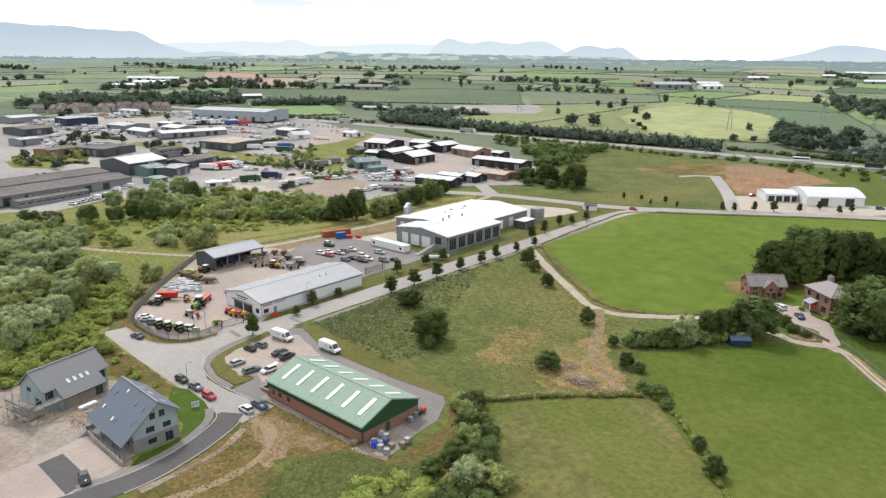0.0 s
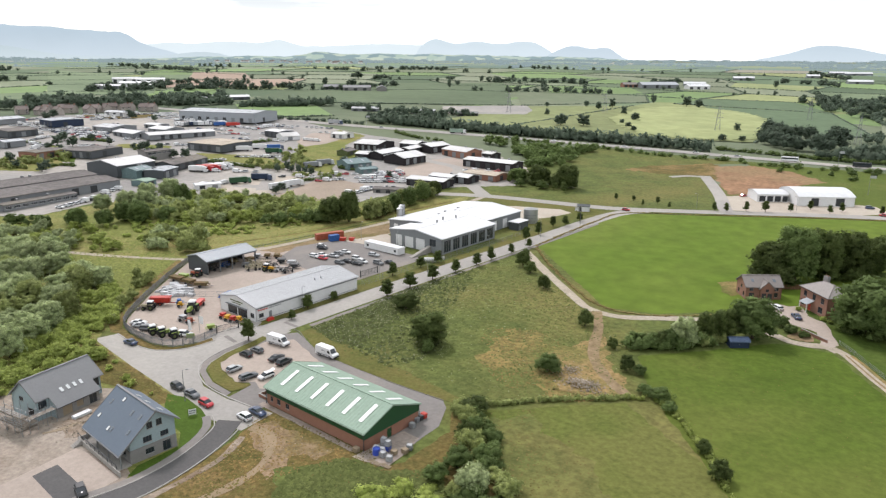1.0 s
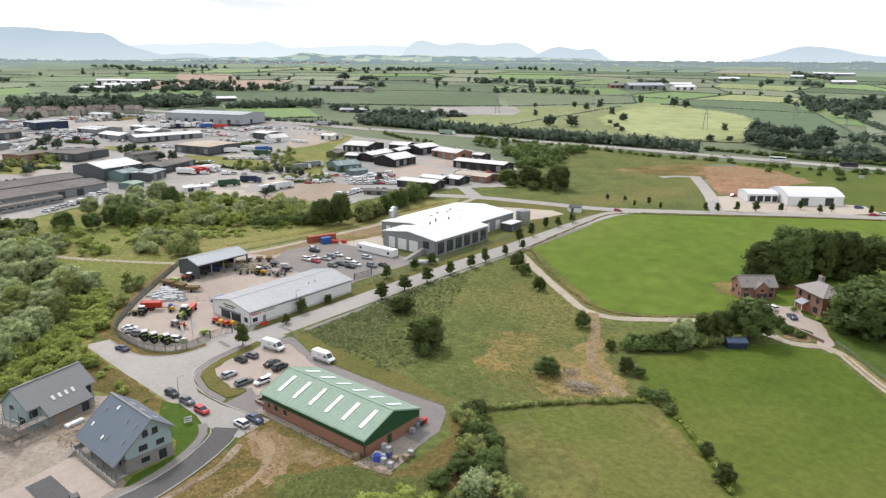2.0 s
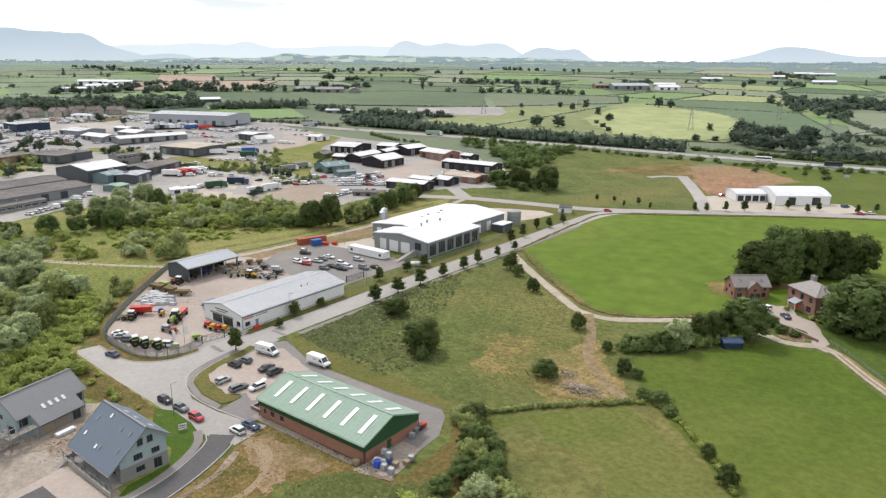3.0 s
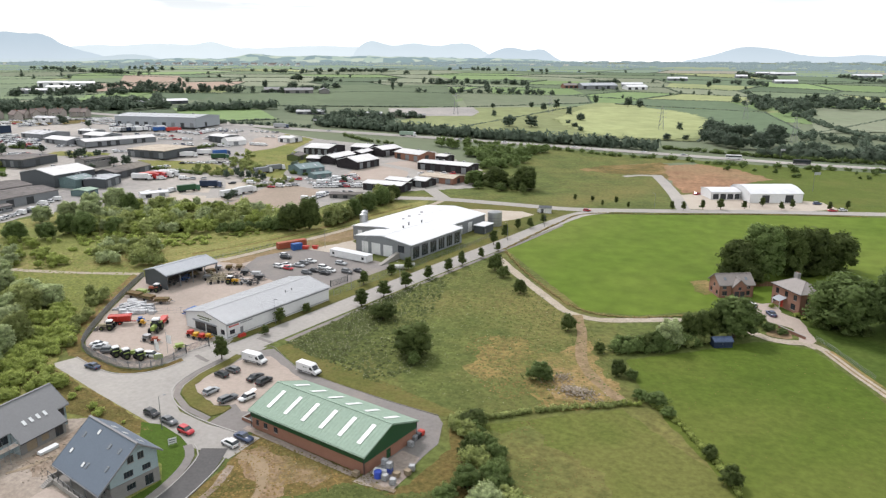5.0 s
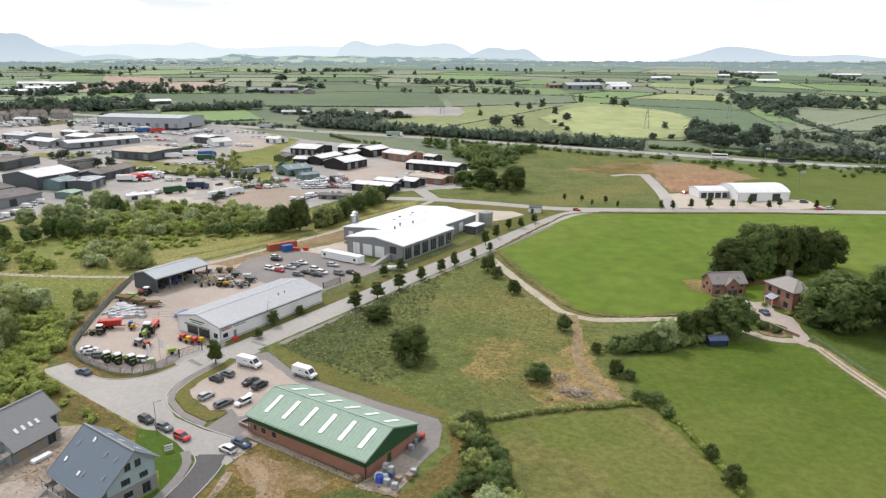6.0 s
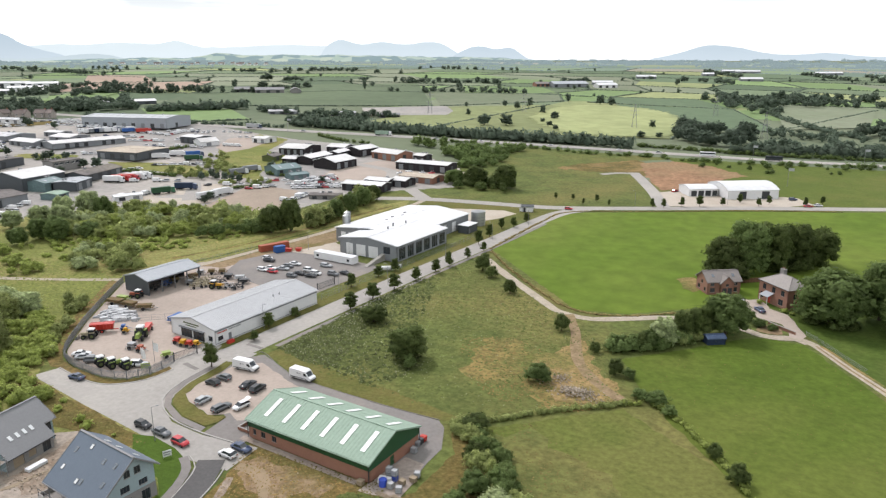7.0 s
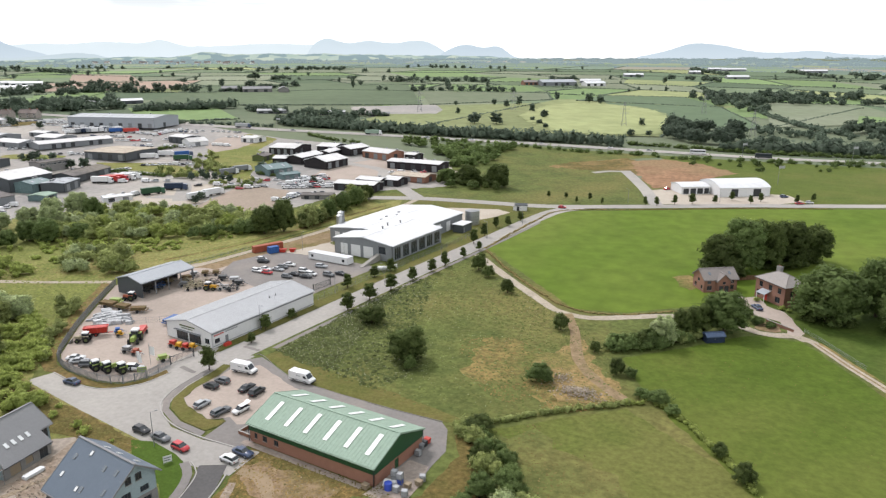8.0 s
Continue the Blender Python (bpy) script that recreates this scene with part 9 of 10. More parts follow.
for x, y, a, st, c in ((-180.3, 104.5, 35, "saloon", "white"), (-177.9, 103.6, 36, "saloon", "silver"), (-174.0, 103.2, 30, "suv", "grey"), (-161.9, 106.6, 25, "suv", "white")):
    car(x, y, a, st, c, "yard cars")
for x, y, a, st, c in ((-188.8, 183.4, -2, "estate", "white"), (-187.6, 186.3, 4, "saloon", "white"), (-184.2, 183.2, 4, "hatchback", "red"), (-183.2, 187.8, 6, "saloon", "silver"), (-183.5, 191.0, 6, "hatchback", "grey"), (-183.2, 194.4, 12, "saloon", "white"), (-197.2, 195.8, 2, "hatchback", "white"), (-194.6, 193.6, 16, "suv", "black"),
                       (-174.1, 185.6, 8, "saloon", "black"), (-173.3, 190.0, 2, "suv", "white"), (-169.0, 185.2, 8, "saloon", "black"), (-169.0, 188.4, 4, "hatchback", "white"), (-171.5, 197.8, 6, "estate", "silver"), (-163.0, 190.2, -4, "suv", "grey"), (-160.0, 193.2, -8, "saloon", "black"), (-175.0, 182.4, 8, "hatchback", "grey")):
    car(x, y, a, st, c, "staff cars")
for x, y, a, st, c in ((-27.0, 218.4, 120, "saloon", "blue"), (-33.4, 223.6, 140, "estate", "white"), (-14.6, 396, 25, "saloon", "red"), (-10, 400, 25, "hatchback", "white"), (-22, 412, 30, "suv", "blue"), (-82.5, 409, 60, "saloon", "red")):
    car(x, y, a, st, c, "house cars")
car(-122.2, 334.8, 15, "hatchback", "red", "cars at the kerb")

M_CREAM = mat("cream_machine_paint", (0.340, 0.305, 0.215), (0.270, 0.238, 0.165), 0.9, rough=0.7, fine=3.0)
M_OLIVE_RUST = mat("muddy_olive_steel", (0.112, 0.102, 0.050), (0.150, 0.092, 0.052), 0.9, rough=0.8, fine=3.0, mottle=0.2)
M_WRAP = mat("silver_plastic_wrap", (0.385, 0.395, 0.405), (0.235, 0.245, 0.255), 0.9, rough=0.35, fine=3.0, spec=0.5, bump=0.3, vary=0.25, mottle=0.2)
# tractors and machines in the dealer's yard
for x, y, a in ((-170.2, 102.9, 70), (-166.8, 103.4, 74), (-163.2, 104.6, 78)):
    tractor(x, y, a, M_LIME, "lime green tractor with a white cab roof")
tractor(-176.2, 119.4, -57, M_LIME, "large lime green tractor with a mower behind", s=1.25)
tractor(-205.0, 142.6, 200, M_RUST, "old dark red tractor beside the shed")
tractor(-188.6, 113.4, 213, M_CREAM, "pale telescopic loader beside the red trailer", True)
tractor(-189.8, 161.0, 20, M_YELLOW, "yellow loading tractor near the shed", True)


def hopper_trailer():
    t = thing("hopper_trailer", -189.6, 118.0, 40, "bright red high-sided hopper trailer on two axles", "trailer")
    body = part("hopper", Mesh().taper(-3.3, -0.9, 1.2, 3.3, 0.9, 3.1, -0.35, -0.38), M_RED, t)
    part("rim", Mesh().box(-3.75, -1.36, 3.1, 3.75, -1.22, 3.25).box(-3.75, 1.22, 3.1, 3.75, 1.36, 3.25).box(-3.75, -1.22, 3.1, -3.6, 1.22, 3.25).box(3.6, -1.22, 3.1, 3.75, 1.22, 3.25), M_RED, body)
    for k in range(6):
        x = -2.7 + 1.08 * k
        part("rib", Mesh().hull([(x - 0.06, -1.0, 1.2), (x + 0.06, -1.0, 1.2), (x + 0.06, -0.88, 1.2), (x - 0.06, -0.88, 1.2)], [(x - 0.06, -1.38, 3.1), (x + 0.06, -1.38, 3.1), (x + 0.06, -1.2, 3.1), (x - 0.06, -1.2, 3.1)]), M_RED, body)
    part("chassis", Mesh().box(-3.2, -0.45, 0.85, 3.4, 0.45, 1.2), M_FRAME_DARK, t)
    part("drawbar", Mesh().box(3.3, -0.12, 0.75, 5.0, 0.12, 1.0), M_RED, t)
    part("cover", Mesh().taper(-3.55, -1.2, 3.0, 3.55, 1.2, 3.42, 0.5, 0.75), M_RED, t, "red sheet over the hopper")
    t.scale = (0.84, 0.84, 0.84)
    for sx in (-1.6, 0.0):
        for s in (-1, 1):
            w = part("wheel", Mesh().tube((sx, s * 1.05 - 0.25, 0.66), (sx, s * 1.05 + 0.25, 0.66), 0.66, n=16), M_BLACK, t)
            part("rim", Mesh().tube((sx, s * 1.05 - 0.27, 0.66), (sx, s * 1.05 + 0.27, 0.66), 0.3, n=12), M_RED, w)


hopper_trailer()


def implement(x, y, turn, paint_mat, label, length=4.0, width=2.4, tines=6, hopper=True):
    """A trailed farm implement: frame, crossbars, tines and wheels."""
    t = thing("implement", x, y, turn, label, "farm implement", "farm implements", z=land(x, y) + 0.08)
    part("frame", Mesh().box(-length / 2, -width / 2, 0.75, length / 2, -width / 2 + 0.15, 0.95).box(-length / 2, width / 2 - 0.15, 0.75, length / 2, width / 2, 0.95).box(-length / 2 - 0.1, -width / 2, 0.74, -length / 2 + 0.1, width / 2, 0.96).box(length / 2 - 0.1, -width / 2, 0.74, length / 2 + 0.1, width / 2, 0.96), paint_mat, t)
    if not hopper:
        for k in range(4):
            px = -length / 2 + length * k / 3
            part("hoop", Mesh().tube((px, -width / 2, 0.9), (px + 0.25, -width / 4, 1.9), 0.06, n=5).tube((px, width / 2, 0.9), (px + 0.25, width / 4, 1.9), 0.06, n=5).tube((px + 0.25, -width / 4, 1.9), (px + 0.25, width / 4, 1.9), 0.06, n=5), paint_mat, t)
        part("top_bar", Mesh().tube((-length / 2 + 0.25, 0, 1.9), (length / 2 + 0.25, 0, 1.9), 0.08, n=5), paint_mat, t)
    else:
        part("hopper", Mesh().taper(-length / 2 + 0.4, -width / 2 + 0.2, 0.95, length / 2 - 0.6, width / 2 - 0.2, 1.7, -0.15, -0.1), paint_mat, t)
    part("drawbar", Mesh().tube((length / 2, 0, 0.8), (length / 2 + 1.4, 0, 0.45), 0.09, n=6), M_STEEL, t)
    for k in range(tines):
        px = -length / 2 + length * (k + 0.5) / tines
        part("tine", Mesh().tube((px, -width / 2 - 0.1, 0.85), (px - 0.2, -width / 2 - 0.5, 0.02), 0.05, n=5), M_STEEL, t)
    for s in (-1, 1):
        part("wheel", Mesh().tube((-0.2, s * (width / 2 + 0.2) - 0.14, 0.5), (-0.2, s * (width / 2 + 0.2) + 0.14, 0.5), 0.5, n=12), M_BLACK, t)
    return t


for x, y, a, m_, lab, ln, wd in ((-206.2, 135.6, 6, M_OLIVE_RUST, "olive seed drill standing in the yard", 6, 2.6), (-200.0, 135.8, 2, M_OLIVE_RUST, "olive trailed cultivator in the yard", 5, 2.6), (-194.0, 136.2, 32, M_OLIVE_RUST, "weathered green muck spreader", 5, 2.2), (-206.6, 138.6, 12, M_LIME, "pale green mower folded in the yard", 4, 2),
                                 (-179.4, 124.4, -57, M_RED, "red mower behind the tractor", 5.0, 2.0), (-185.4, 121.6, 40, M_BLUE, "small blue implement near the trailer", 1.8, 1.4), (-183.0, 120.3, 20, M_YELLOW, "small yellow sprayer near the trailer", 1.5, 1.2), (-172.4, 113.6, 10, M_STEEL, "grey folded hay rake", 2.6, 1.8),
                                 (-169.0, 113.4, 10, M_RUST, "small rusty harrow on the hardcore", 2.0, 1.5), (-178.4, 134.0, 96, M_BLUE, "blue trailer beside the white hall", 5.6, 2.2), (-159.8, 113.6, 60, M_LIME, "pale green mower beside the gate", 2.8, 1.6), (-164.6, 121.6, 10, M_RED, "red mower on display", 2.2, 1.6), (-162.0, 121.2, 10, M_YELLOW, "yellow mower on display", 2.0, 1.6), (-160.0, 121.4, 10, M_RED, "red tedder on display", 2.0, 1.6),
                                 (-158.4, 122.2, 10, M_YELLOW, "yellow roller on display", 1.8, 1.4), (-204.6, 165.5, 70, M_OLIVE_RUST, "dark baler under the shed edge", 4, 2.4), (-202.6, 172.6, 40, M_OLIVE_RUST, "muddy olive cultivator in a row", 3, 2.2), (-199.6, 174.6, 40, M_OLIVE_RUST, "olive disc harrow in a row", 3, 2.4), (-205.6, 170.2, 40, M_STEEL, "pale folded sprayer in a row", 3, 2.2),
                                 (-193.2, 171.0, 30, M_FRAME_DARK, "black cultivator near the car park", 3.4, 2.2), (-188.6, 171.6, 30, M_GREY_ROOF, "pale grey trailer near the car park", 3.6, 2.0), (-184.6, 169.2, 30, M_FRAME_DARK, "black trailer near the car park", 3.6, 2.0), (-200.2, 160.0, 20, M_STEEL, "grey trailer in the yard", 3, 1.8)):
    implement(x, y, a, m_, lab, ln, wd)


def container(x, y, turn, m_, label, length=6.1, z=None):
    t = thing("container", x, y, turn, label, "container", "containers", z=z)
    prof = []
    n = int(length / 0.28)
    for k in range(n):
        u = -length / 2 + length * k / n
        prof += [(u, 0.0), (u + 0.10, 0.0), (u + 0.13, 0.05), (u + 0.23, 0.05)]
    prof.append((length / 2, 0.0))
    ring = [(u, -1.22 + d) for u, d in prof] + [(u, 1.22 - d) for u, d in reversed(prof)]
    part("shell", Mesh().hull([(px, py, 0.15) for px, py in ring], [(px, py, 2.55) for px, py in ring]), m_, t)
    part("roof", Mesh().box(-length / 2 - 0.02, -1.24, 2.55, length / 2 + 0.02, 1.24, 2.62), m_, t)
    part("floor_frame", Mesh().box(-length / 2, -1.23, 0, length / 2, 1.23, 0.15), M_FRAME_DARK, t)
    for s in (-1, 1):
        part("door", Mesh().box(length / 2, s * 0.6 - 0.58, 0.2, length / 2 + 0.05, s * 0.6 + 0.58, 2.5), m_, t)
        part("lock_bar", Mesh().tube((length / 2 + 0.07, s * 0.35, 0.25), (length / 2 + 0.07, s * 0.35, 2.45), 0.025, n=5), M_STEEL, t)
    return t


container(-204.6, 208.2, 66, M_RUST, "long rusty red shipping container", 12.2)
container(-200.2, 206.2, 66, M_BLUE, "small blue container beside the red one", 4.0)
for x, y, w in ((-197.6, 208.6, 3.0), (-194.4, 210.8, 2.4)):
    t = thing("skip", x, y, 20, "open red skip on the gravel", "skip", "skips")
    part("bin", Mesh().hull([(-w / 2 + 0.5, -0.8, 0.05), (w / 2 - 0.5, -0.8, 0.05), (w / 2 - 0.5, 0.8, 0.05), (-w / 2 + 0.5, 0.8, 0.05)], [(-w / 2, -0.9, 1.3), (w / 2, -0.9, 1.3), (w / 2, 0.9, 1.3), (-w / 2, 0.9, 1.3)]), M_RED, t)
    part("rim", Mesh().box(-w / 2 - 0.05, -0.98, 1.3, w / 2 + 0.05, -0.9, 1.4).box(-w / 2 - 0.05, 0.9, 1.3, w / 2 + 0.05, 0.98, 1.4), M_RUST, t)


def cabin_office():
    t = thing("portable_office", -173.2, 206.2, -5, "long white portable office cabin", "cabin")
    for side, (at, run) in sides(18.6, 3.6).items():
        o = [(1.2, 1.1, 2.4, 2.1), (16.0, 1.1, 17.2, 2.1)] if side == "front" else []
        wall(t, at, run, 2.8, M_WHITE_WALL, o, 0.12, z0=0.3)
        for q in o:
            window(t, at, q, M_FRAME_DARK, 0, None, False)
    part("roof", Mesh().box(-9.4, -1.9, 2.8, 9.4, 1.9, 2.95), M_WHITE_ROOF, t)
    for k in range(6):
        part("foot", Mesh().box(-9.0 + k * 3.55, -1.6, 0, -8.7 + k * 3.55, 1.6, 0.3), M_CONCRETE, t)


cabin_office()


def wrapped_stack():
    rng = random.Random(3)
    heap = [(-200.2, 123.4), (-204.4, 131.6), (-198, 133.2), (-191.9, 131.0), (-188.2, 128.0), (-193.3, 124.6)]
    for k in range(170):
        x, y = rng.uniform(-205, -188), rng.uniform(123, 133.4)
        if not inside((x, y), heap):
            continue
        t = thing("wrapped_bundle", x, y, rng.uniform(20, 60), "machine part bundle in silver-grey plastic wrap", "bundle", "wrapped bundles")
        w, h = rng.uniform(0.7, 1.5), rng.uniform(0.35, 1.15)
        part("wrap", Mesh().taper(-w, -w * 0.55, 0.09, w, w * 0.55, 0.09 + h, w * 0.15, w * 0.12), M_WRAP, t)
        part("pallet", Mesh().box(-w, -w * 0.55, 0, w, w * 0.55, 0.088), M_TIMBER, t)


wrapped_stack()
flag = thing("banner_flag", -160.6, 110.4, 20, "white advertising banner on a tall pole", "flag", z=0.07)
part("pole", Mesh().tube((0, 0, 0), (0, 0, 6.0), 0.06, n=6), M_STEEL, flag)
part("cloth", Mesh().hull([(0.07, -0.02, 3.0), (1.3, -0.06, 2.7), (1.3, -0.03, 2.7), (0.07, 0.01, 3.0)], [(0.07, -0.02, 5.2), (1.3, 0.1, 4.9), (1.3, 0.13, 4.9), (0.07, 0.01, 5.2)]), M_FRAME_WHITE, flag, "white cloth")


# ---------------------------------------------------------------- estate vehicles in rows
def rows_of_cars():
    rng = random.Random(11)
    mix_ = ["white"] * 8 + ["silver"] * 3 + ["grey", "black", "blue", "red"]
    for x0, y0, x1, y1, n, face, vans in ((-352, 172, -361, 202, 11, 200, 0.1), (-366, 200, -371, 214, 4, 200, 0.2), (-604, 312, -575, 330, 12, 100, 0.25), (-612, 318, -585, 338, 12, 100, 0.25), (-596, 306, -566, 322, 12, 100, 0.2), (-530, 318, -520, 330, 6, 100, 0.2), (-640, 420, -590, 440, 14, 70, 0.2), (-632, 408, -585, 425, 12, 70, 0.2),
                                      (-560, 408, -532, 430, 10, 80, 0.4), (-404, 324, -376, 346, 11, 20, 0.1), (-500, 452, -450, 470, 12, 100, 0.1), (-440, 446, -420, 455, 5, 10, 0.3), (-282, 318, -262, 336, 10, 30, 0.3), (-278, 314, -256, 330, 9, 30, 0.1), (-288, 322, -270, 342, 7, 30, 0.3), (-262, 284, -252, 306, 7, 10, 0.3),
                                      (-310, 318, -298, 330, 4, 30, 0.4), (-326, 296, -312, 306, 3, 30, 0.5), (-400, 250, -388, 262, 5, 60, 0.3), (-372, 282, -352, 296, 5, 30, 0.6), (-470, 376, -430, 392, 8, 10, 0.5), (-684, 366, -650, 374, 10, 90, 0.2), (-560, 300, -530, 306, 8, 90, 0.2), (-250, 385, -232, 395, 4, 60, 0.3),
                                      (-590, 422, -535, 436, 13, 70, 0.5), (-596, 414, -540, 428, 12, 70, 0.4), (-648, 305, -620, 318, 10, 100, 0.2), (-640, 296, -618, 306, 8, 100, 0.2), (-622, 300, -600, 312, 8, 100, 0.3), (-576, 322, -560, 336, 7, 100, 0.2), (-535, 392, -505, 402, 9, 60, 0.3), (-500, 386, -478, 398, 7, 60, 0.3), (-488, 322, -470, 332, 6, 100, 0.3),
                                      (-698, 380, -672, 386, 8, 90, 0.2), (-520, 438, -480, 450, 10, 100, 0.2), (-300, 300, -292, 312, 4, 20, 0.4), (-440, 404, -412, 412, 7, 20, 0.5), (-344, 250, -336, 268, 4, 100, 0.6),
                                      (-581, 304, -548, 313, 13, 100, 0.1),
                                      (-653, 361, -643, 392, 14, 60, 0.1),
                                      (-660, 413, -648, 442, 13, 60, 0.1),
                                      (-669, 296, -649, 313, 13, 90, 0.1),
                                      (-623, 300, -591, 303, 9, 100, 0.2),
                                      (-625, 282, -606, 290, 9, 90, 0.2),
                                      (-596, 412, -588, 430, 9, 100, 0.3),
                                      (-525, 337, -518, 351, 8, 90, 0.2),
                                      (-548, 445, -538, 464, 9, 60, 0.2),
                                      (-472, 408, -465, 431, 9, 60, 0.2),
                                      (-607, 314, -566, 325, 14, 100, 0.1),
                                      (-596, 307, -556, 318, 14, 100, 0.1),
                                      (-619, 322, -586, 332, 12, 100, 0.2),
                                      (-664, 373, -661, 411, 14, 60, 0.2),
                                      (-678, 384, -672, 420, 12, 60, 0.2),
                                      (-697, 310, -694, 334, 12, 90, 0.2),
                                      (-681, 304, -664, 320, 12, 90, 0.2),
                                      (-578, 269, -585, 285, 7, 90, 0.2),
                                      (-562, 262, -545, 263, 7, 90, 0.2),
                                      (-577, 398, -559, 429, 16, 100, 0.5),
                                      (-566, 392, -548, 423, 16, 100, 0.5),
                                      (-643, 428, -633, 437, 7, 70, 0.2),
                                      (-530, 420, -506, 422, 8, 80, 0.4),
                                      (-404, 299, -402, 311, 7, 20, 0.1),
                                      (-284, 325, -274, 348, 16, 30, 0.2),
                                      (-289, 333, -280, 353, 13, 30, 0.2),
                                      (-260, 290, -261, 302, 7, 30, 0.2),
                                      (-254, 297, -256, 312, 7, 30, 0.1),
                                      (-497, 421, -502, 445, 7, 60, 0.4),
                                      (-573, 456, -562, 478, 9, 60, 0.3),
                                      (-526, 279, -517, 287, 6, 90, 0.1),
                                      (-548, 261, -535, 247, 5, 90, 0.3)):
        for k in range(n):
            u = (k + rng.uniform(-0.15, 0.15)) / max(1, n - 1)
            x, y = x0 + (x1 - x0) * u, y0 + (y1 - y0) * u
            if rng.random() < 0.12 or on_shed(x, y):
                continue
            if rng.random() < vans:
                van(x, y, face + rng.uniform(-4, 4), 5.4, "white", "estate vans", False, 2.3)
            else:
                car(x, y, face + rng.choice((0, 180)) + rng.uniform(-4, 4), rng.choice(("hatchback", "saloon", "estate", "suv")), rng.choice(mix_), "estate cars", z=land(x, y) + 0.18)


rows_of_cars()
all_cars, car_mats, car_slots = Mesh(), [M_GLASS], []
for m_, b_, c_, r_, p_ in FAR_CARS:
    if p_ not in car_mats:
        car_mats.append(p_)
    for piece, slot in ((b_, car_mats.index(p_)), (c_, 0), (r_, car_mats.index(p_))):
        all_cars.add(piece, m_)
        car_slots += [slot] * len(piece.f)
cars_mesh = all_cars.mesh("parked_cars", None)
for m_ in car_mats:
    cars_mesh.materials.append(m_)
cars_mesh.polygons.foreach_set("material_index", car_slots)
tagged(new("parked_cars", cars_mesh), "dense rows of parked cars among far showrooms", "cars", kind="stuff")

# machinery laid up beside and inside the open shed
implement(-206.4, 150.4, 80, M_FRAME_DARK, "dark cultivator stored inside the shed", 3.4, 2.2, 6, False)
implement(-206.0, 155.2, 95, M_BLUE, "blue plough stored inside the shed", 3.0, 2.0, 5, False)
implement(-207.2, 160.0, 75, M_OLIVE_RUST, "olive seeder stored inside the shed", 3.4, 2.2, 6)
implement(-196.0, 157.9, 47, M_CREAM, "cream painted cultivator laid up beside the shed", 3.0, 2.2, 6, False)
implement(-197.8, 161.9, 94, M_CREAM, "cream painted cultivator laid up beside the shed", 3.4, 2.2, 7, False)
implement(-197.1, 163.6, 141, M_CREAM, "cream painted cultivator laid up beside the shed", 2.6, 2.2, 8, False)
implement(-197.0, 166.2, 8, M_CREAM, "cream painted cultivator laid up beside the shed", 3.0, 2.2, 5, False)
implement(-194.7, 159.8, 55, M_CREAM, "cream painted cultivator laid up beside the shed", 3.4, 2.2, 6, False)
implement(-193.4, 165.5, 102, M_FRAME_DARK, "dark steel implement laid up in the yard", 2.6, 2.2, 7, False)
implement(-189.9, 164.8, 149, M_FRAME_DARK, "dark steel implement laid up in the yard", 3.0, 2.2, 8, False)
implement(-186.2, 163.0, 16, M_GREY_ROOF, "pale framed implement laid up in the yard", 3.4, 2.2, 5, False)
implement(-183.6, 163.1, 63, M_FRAME_DARK, "dark steel implement laid up in the yard", 2.6, 2.2, 6, False)
implement(-182.9, 164.7, 110, M_FRAME_DARK, "dark steel implement laid up in the yard", 3.0, 2.2, 7, False)
implement(-201.1, 162.8, 157, M_CREAM, "cream painted cultivator laid up beside the shed", 3.4, 2.2, 8, False)
implement(-193.7, 161.6, 24, M_CREAM, "cream painted cultivator laid up beside the shed", 2.6, 2.2, 5, False)

for x, y, a, c, b in ((-381, 275, 24, "white", M_WHITE_WALL), (-379, 279, 24, "red", M_RED), (-378, 283, 24, "red", M_RED), (-377, 287.5, 24, "white", M_WHITE_WALL), (-377, 292, 24, "white", M_WHITE_WALL), (-332, 267.5, 66, "green", M_GREEN_CLAD), (-330, 282, 30, "blue", M_NAVY), (-420, 344.5, 41, "white", M_WHITE_WALL), (-417, 358, 28, "white", M_WHITE_WALL), (-407, 363.5, 52, "blue", M_BLUE),
                      (-396, 352, 40, "green", M_GREEN_CLAD), (-336, 331, 70, "white", M_GREY_CLAD), (-336, 343, 70, "white", M_GREY_CLAD), (-301.5, 281, 80, "white", M_WHITE_ROOF), (-302, 270, 80, "white", M_WHITE_ROOF), (-548, 408, 60, "white", M_WHITE_WALL), (-536, 416, 60, "blue", M_BLUE), (-526, 422, 60, "red", M_RED)):
    lorry(x, y, a, PAINTS[c], b, 12.5, "parked lorry with a long box trailer")
lorry(-348, 524, 15, PAINTS["white"], M_GREEN_ROOF, 15, "green curtain-sided lorry on the trunk road", 0.5)
lorry(-468, 495, 12, PAINTS["blue"], M_GREY_ROOF, 15, "grey lorry on the trunk road", 0.5)
coach(-84, 565, 6, M_WHITE_WALL, "white coach on the trunk road")
coach(-38, 567, 8, M_FRAME_DARK, "dark coach on the trunk road")
for x, y in ((-300, 532), (-262, 541), (-150, 560), (-205, 553), (-420, 505), (-500, 489), (-120, 563)):
    car(x, y, 12, "saloon", "white" if int(x) % 20 else "silver", "cars at the kerb", z=land(x, y) + 0.42)

# lorries in front of the distribution warehouse
for k, (x, y) in enumerate(((-559, 395), (-557, 398), (-555, 402), (-553, 405), (-551, 409), (-549, 412), (-547, 416), (-545, 419), (-543, 423))):
    lorry(x, y, 100, PAINTS["white" if k % 3 else "blue"], (M_WHITE_WALL, M_GREY_CLAD, M_NAVY, M_SHED_ROOF)[k % 4], 11.0, "grey and white lorry parked in a row")


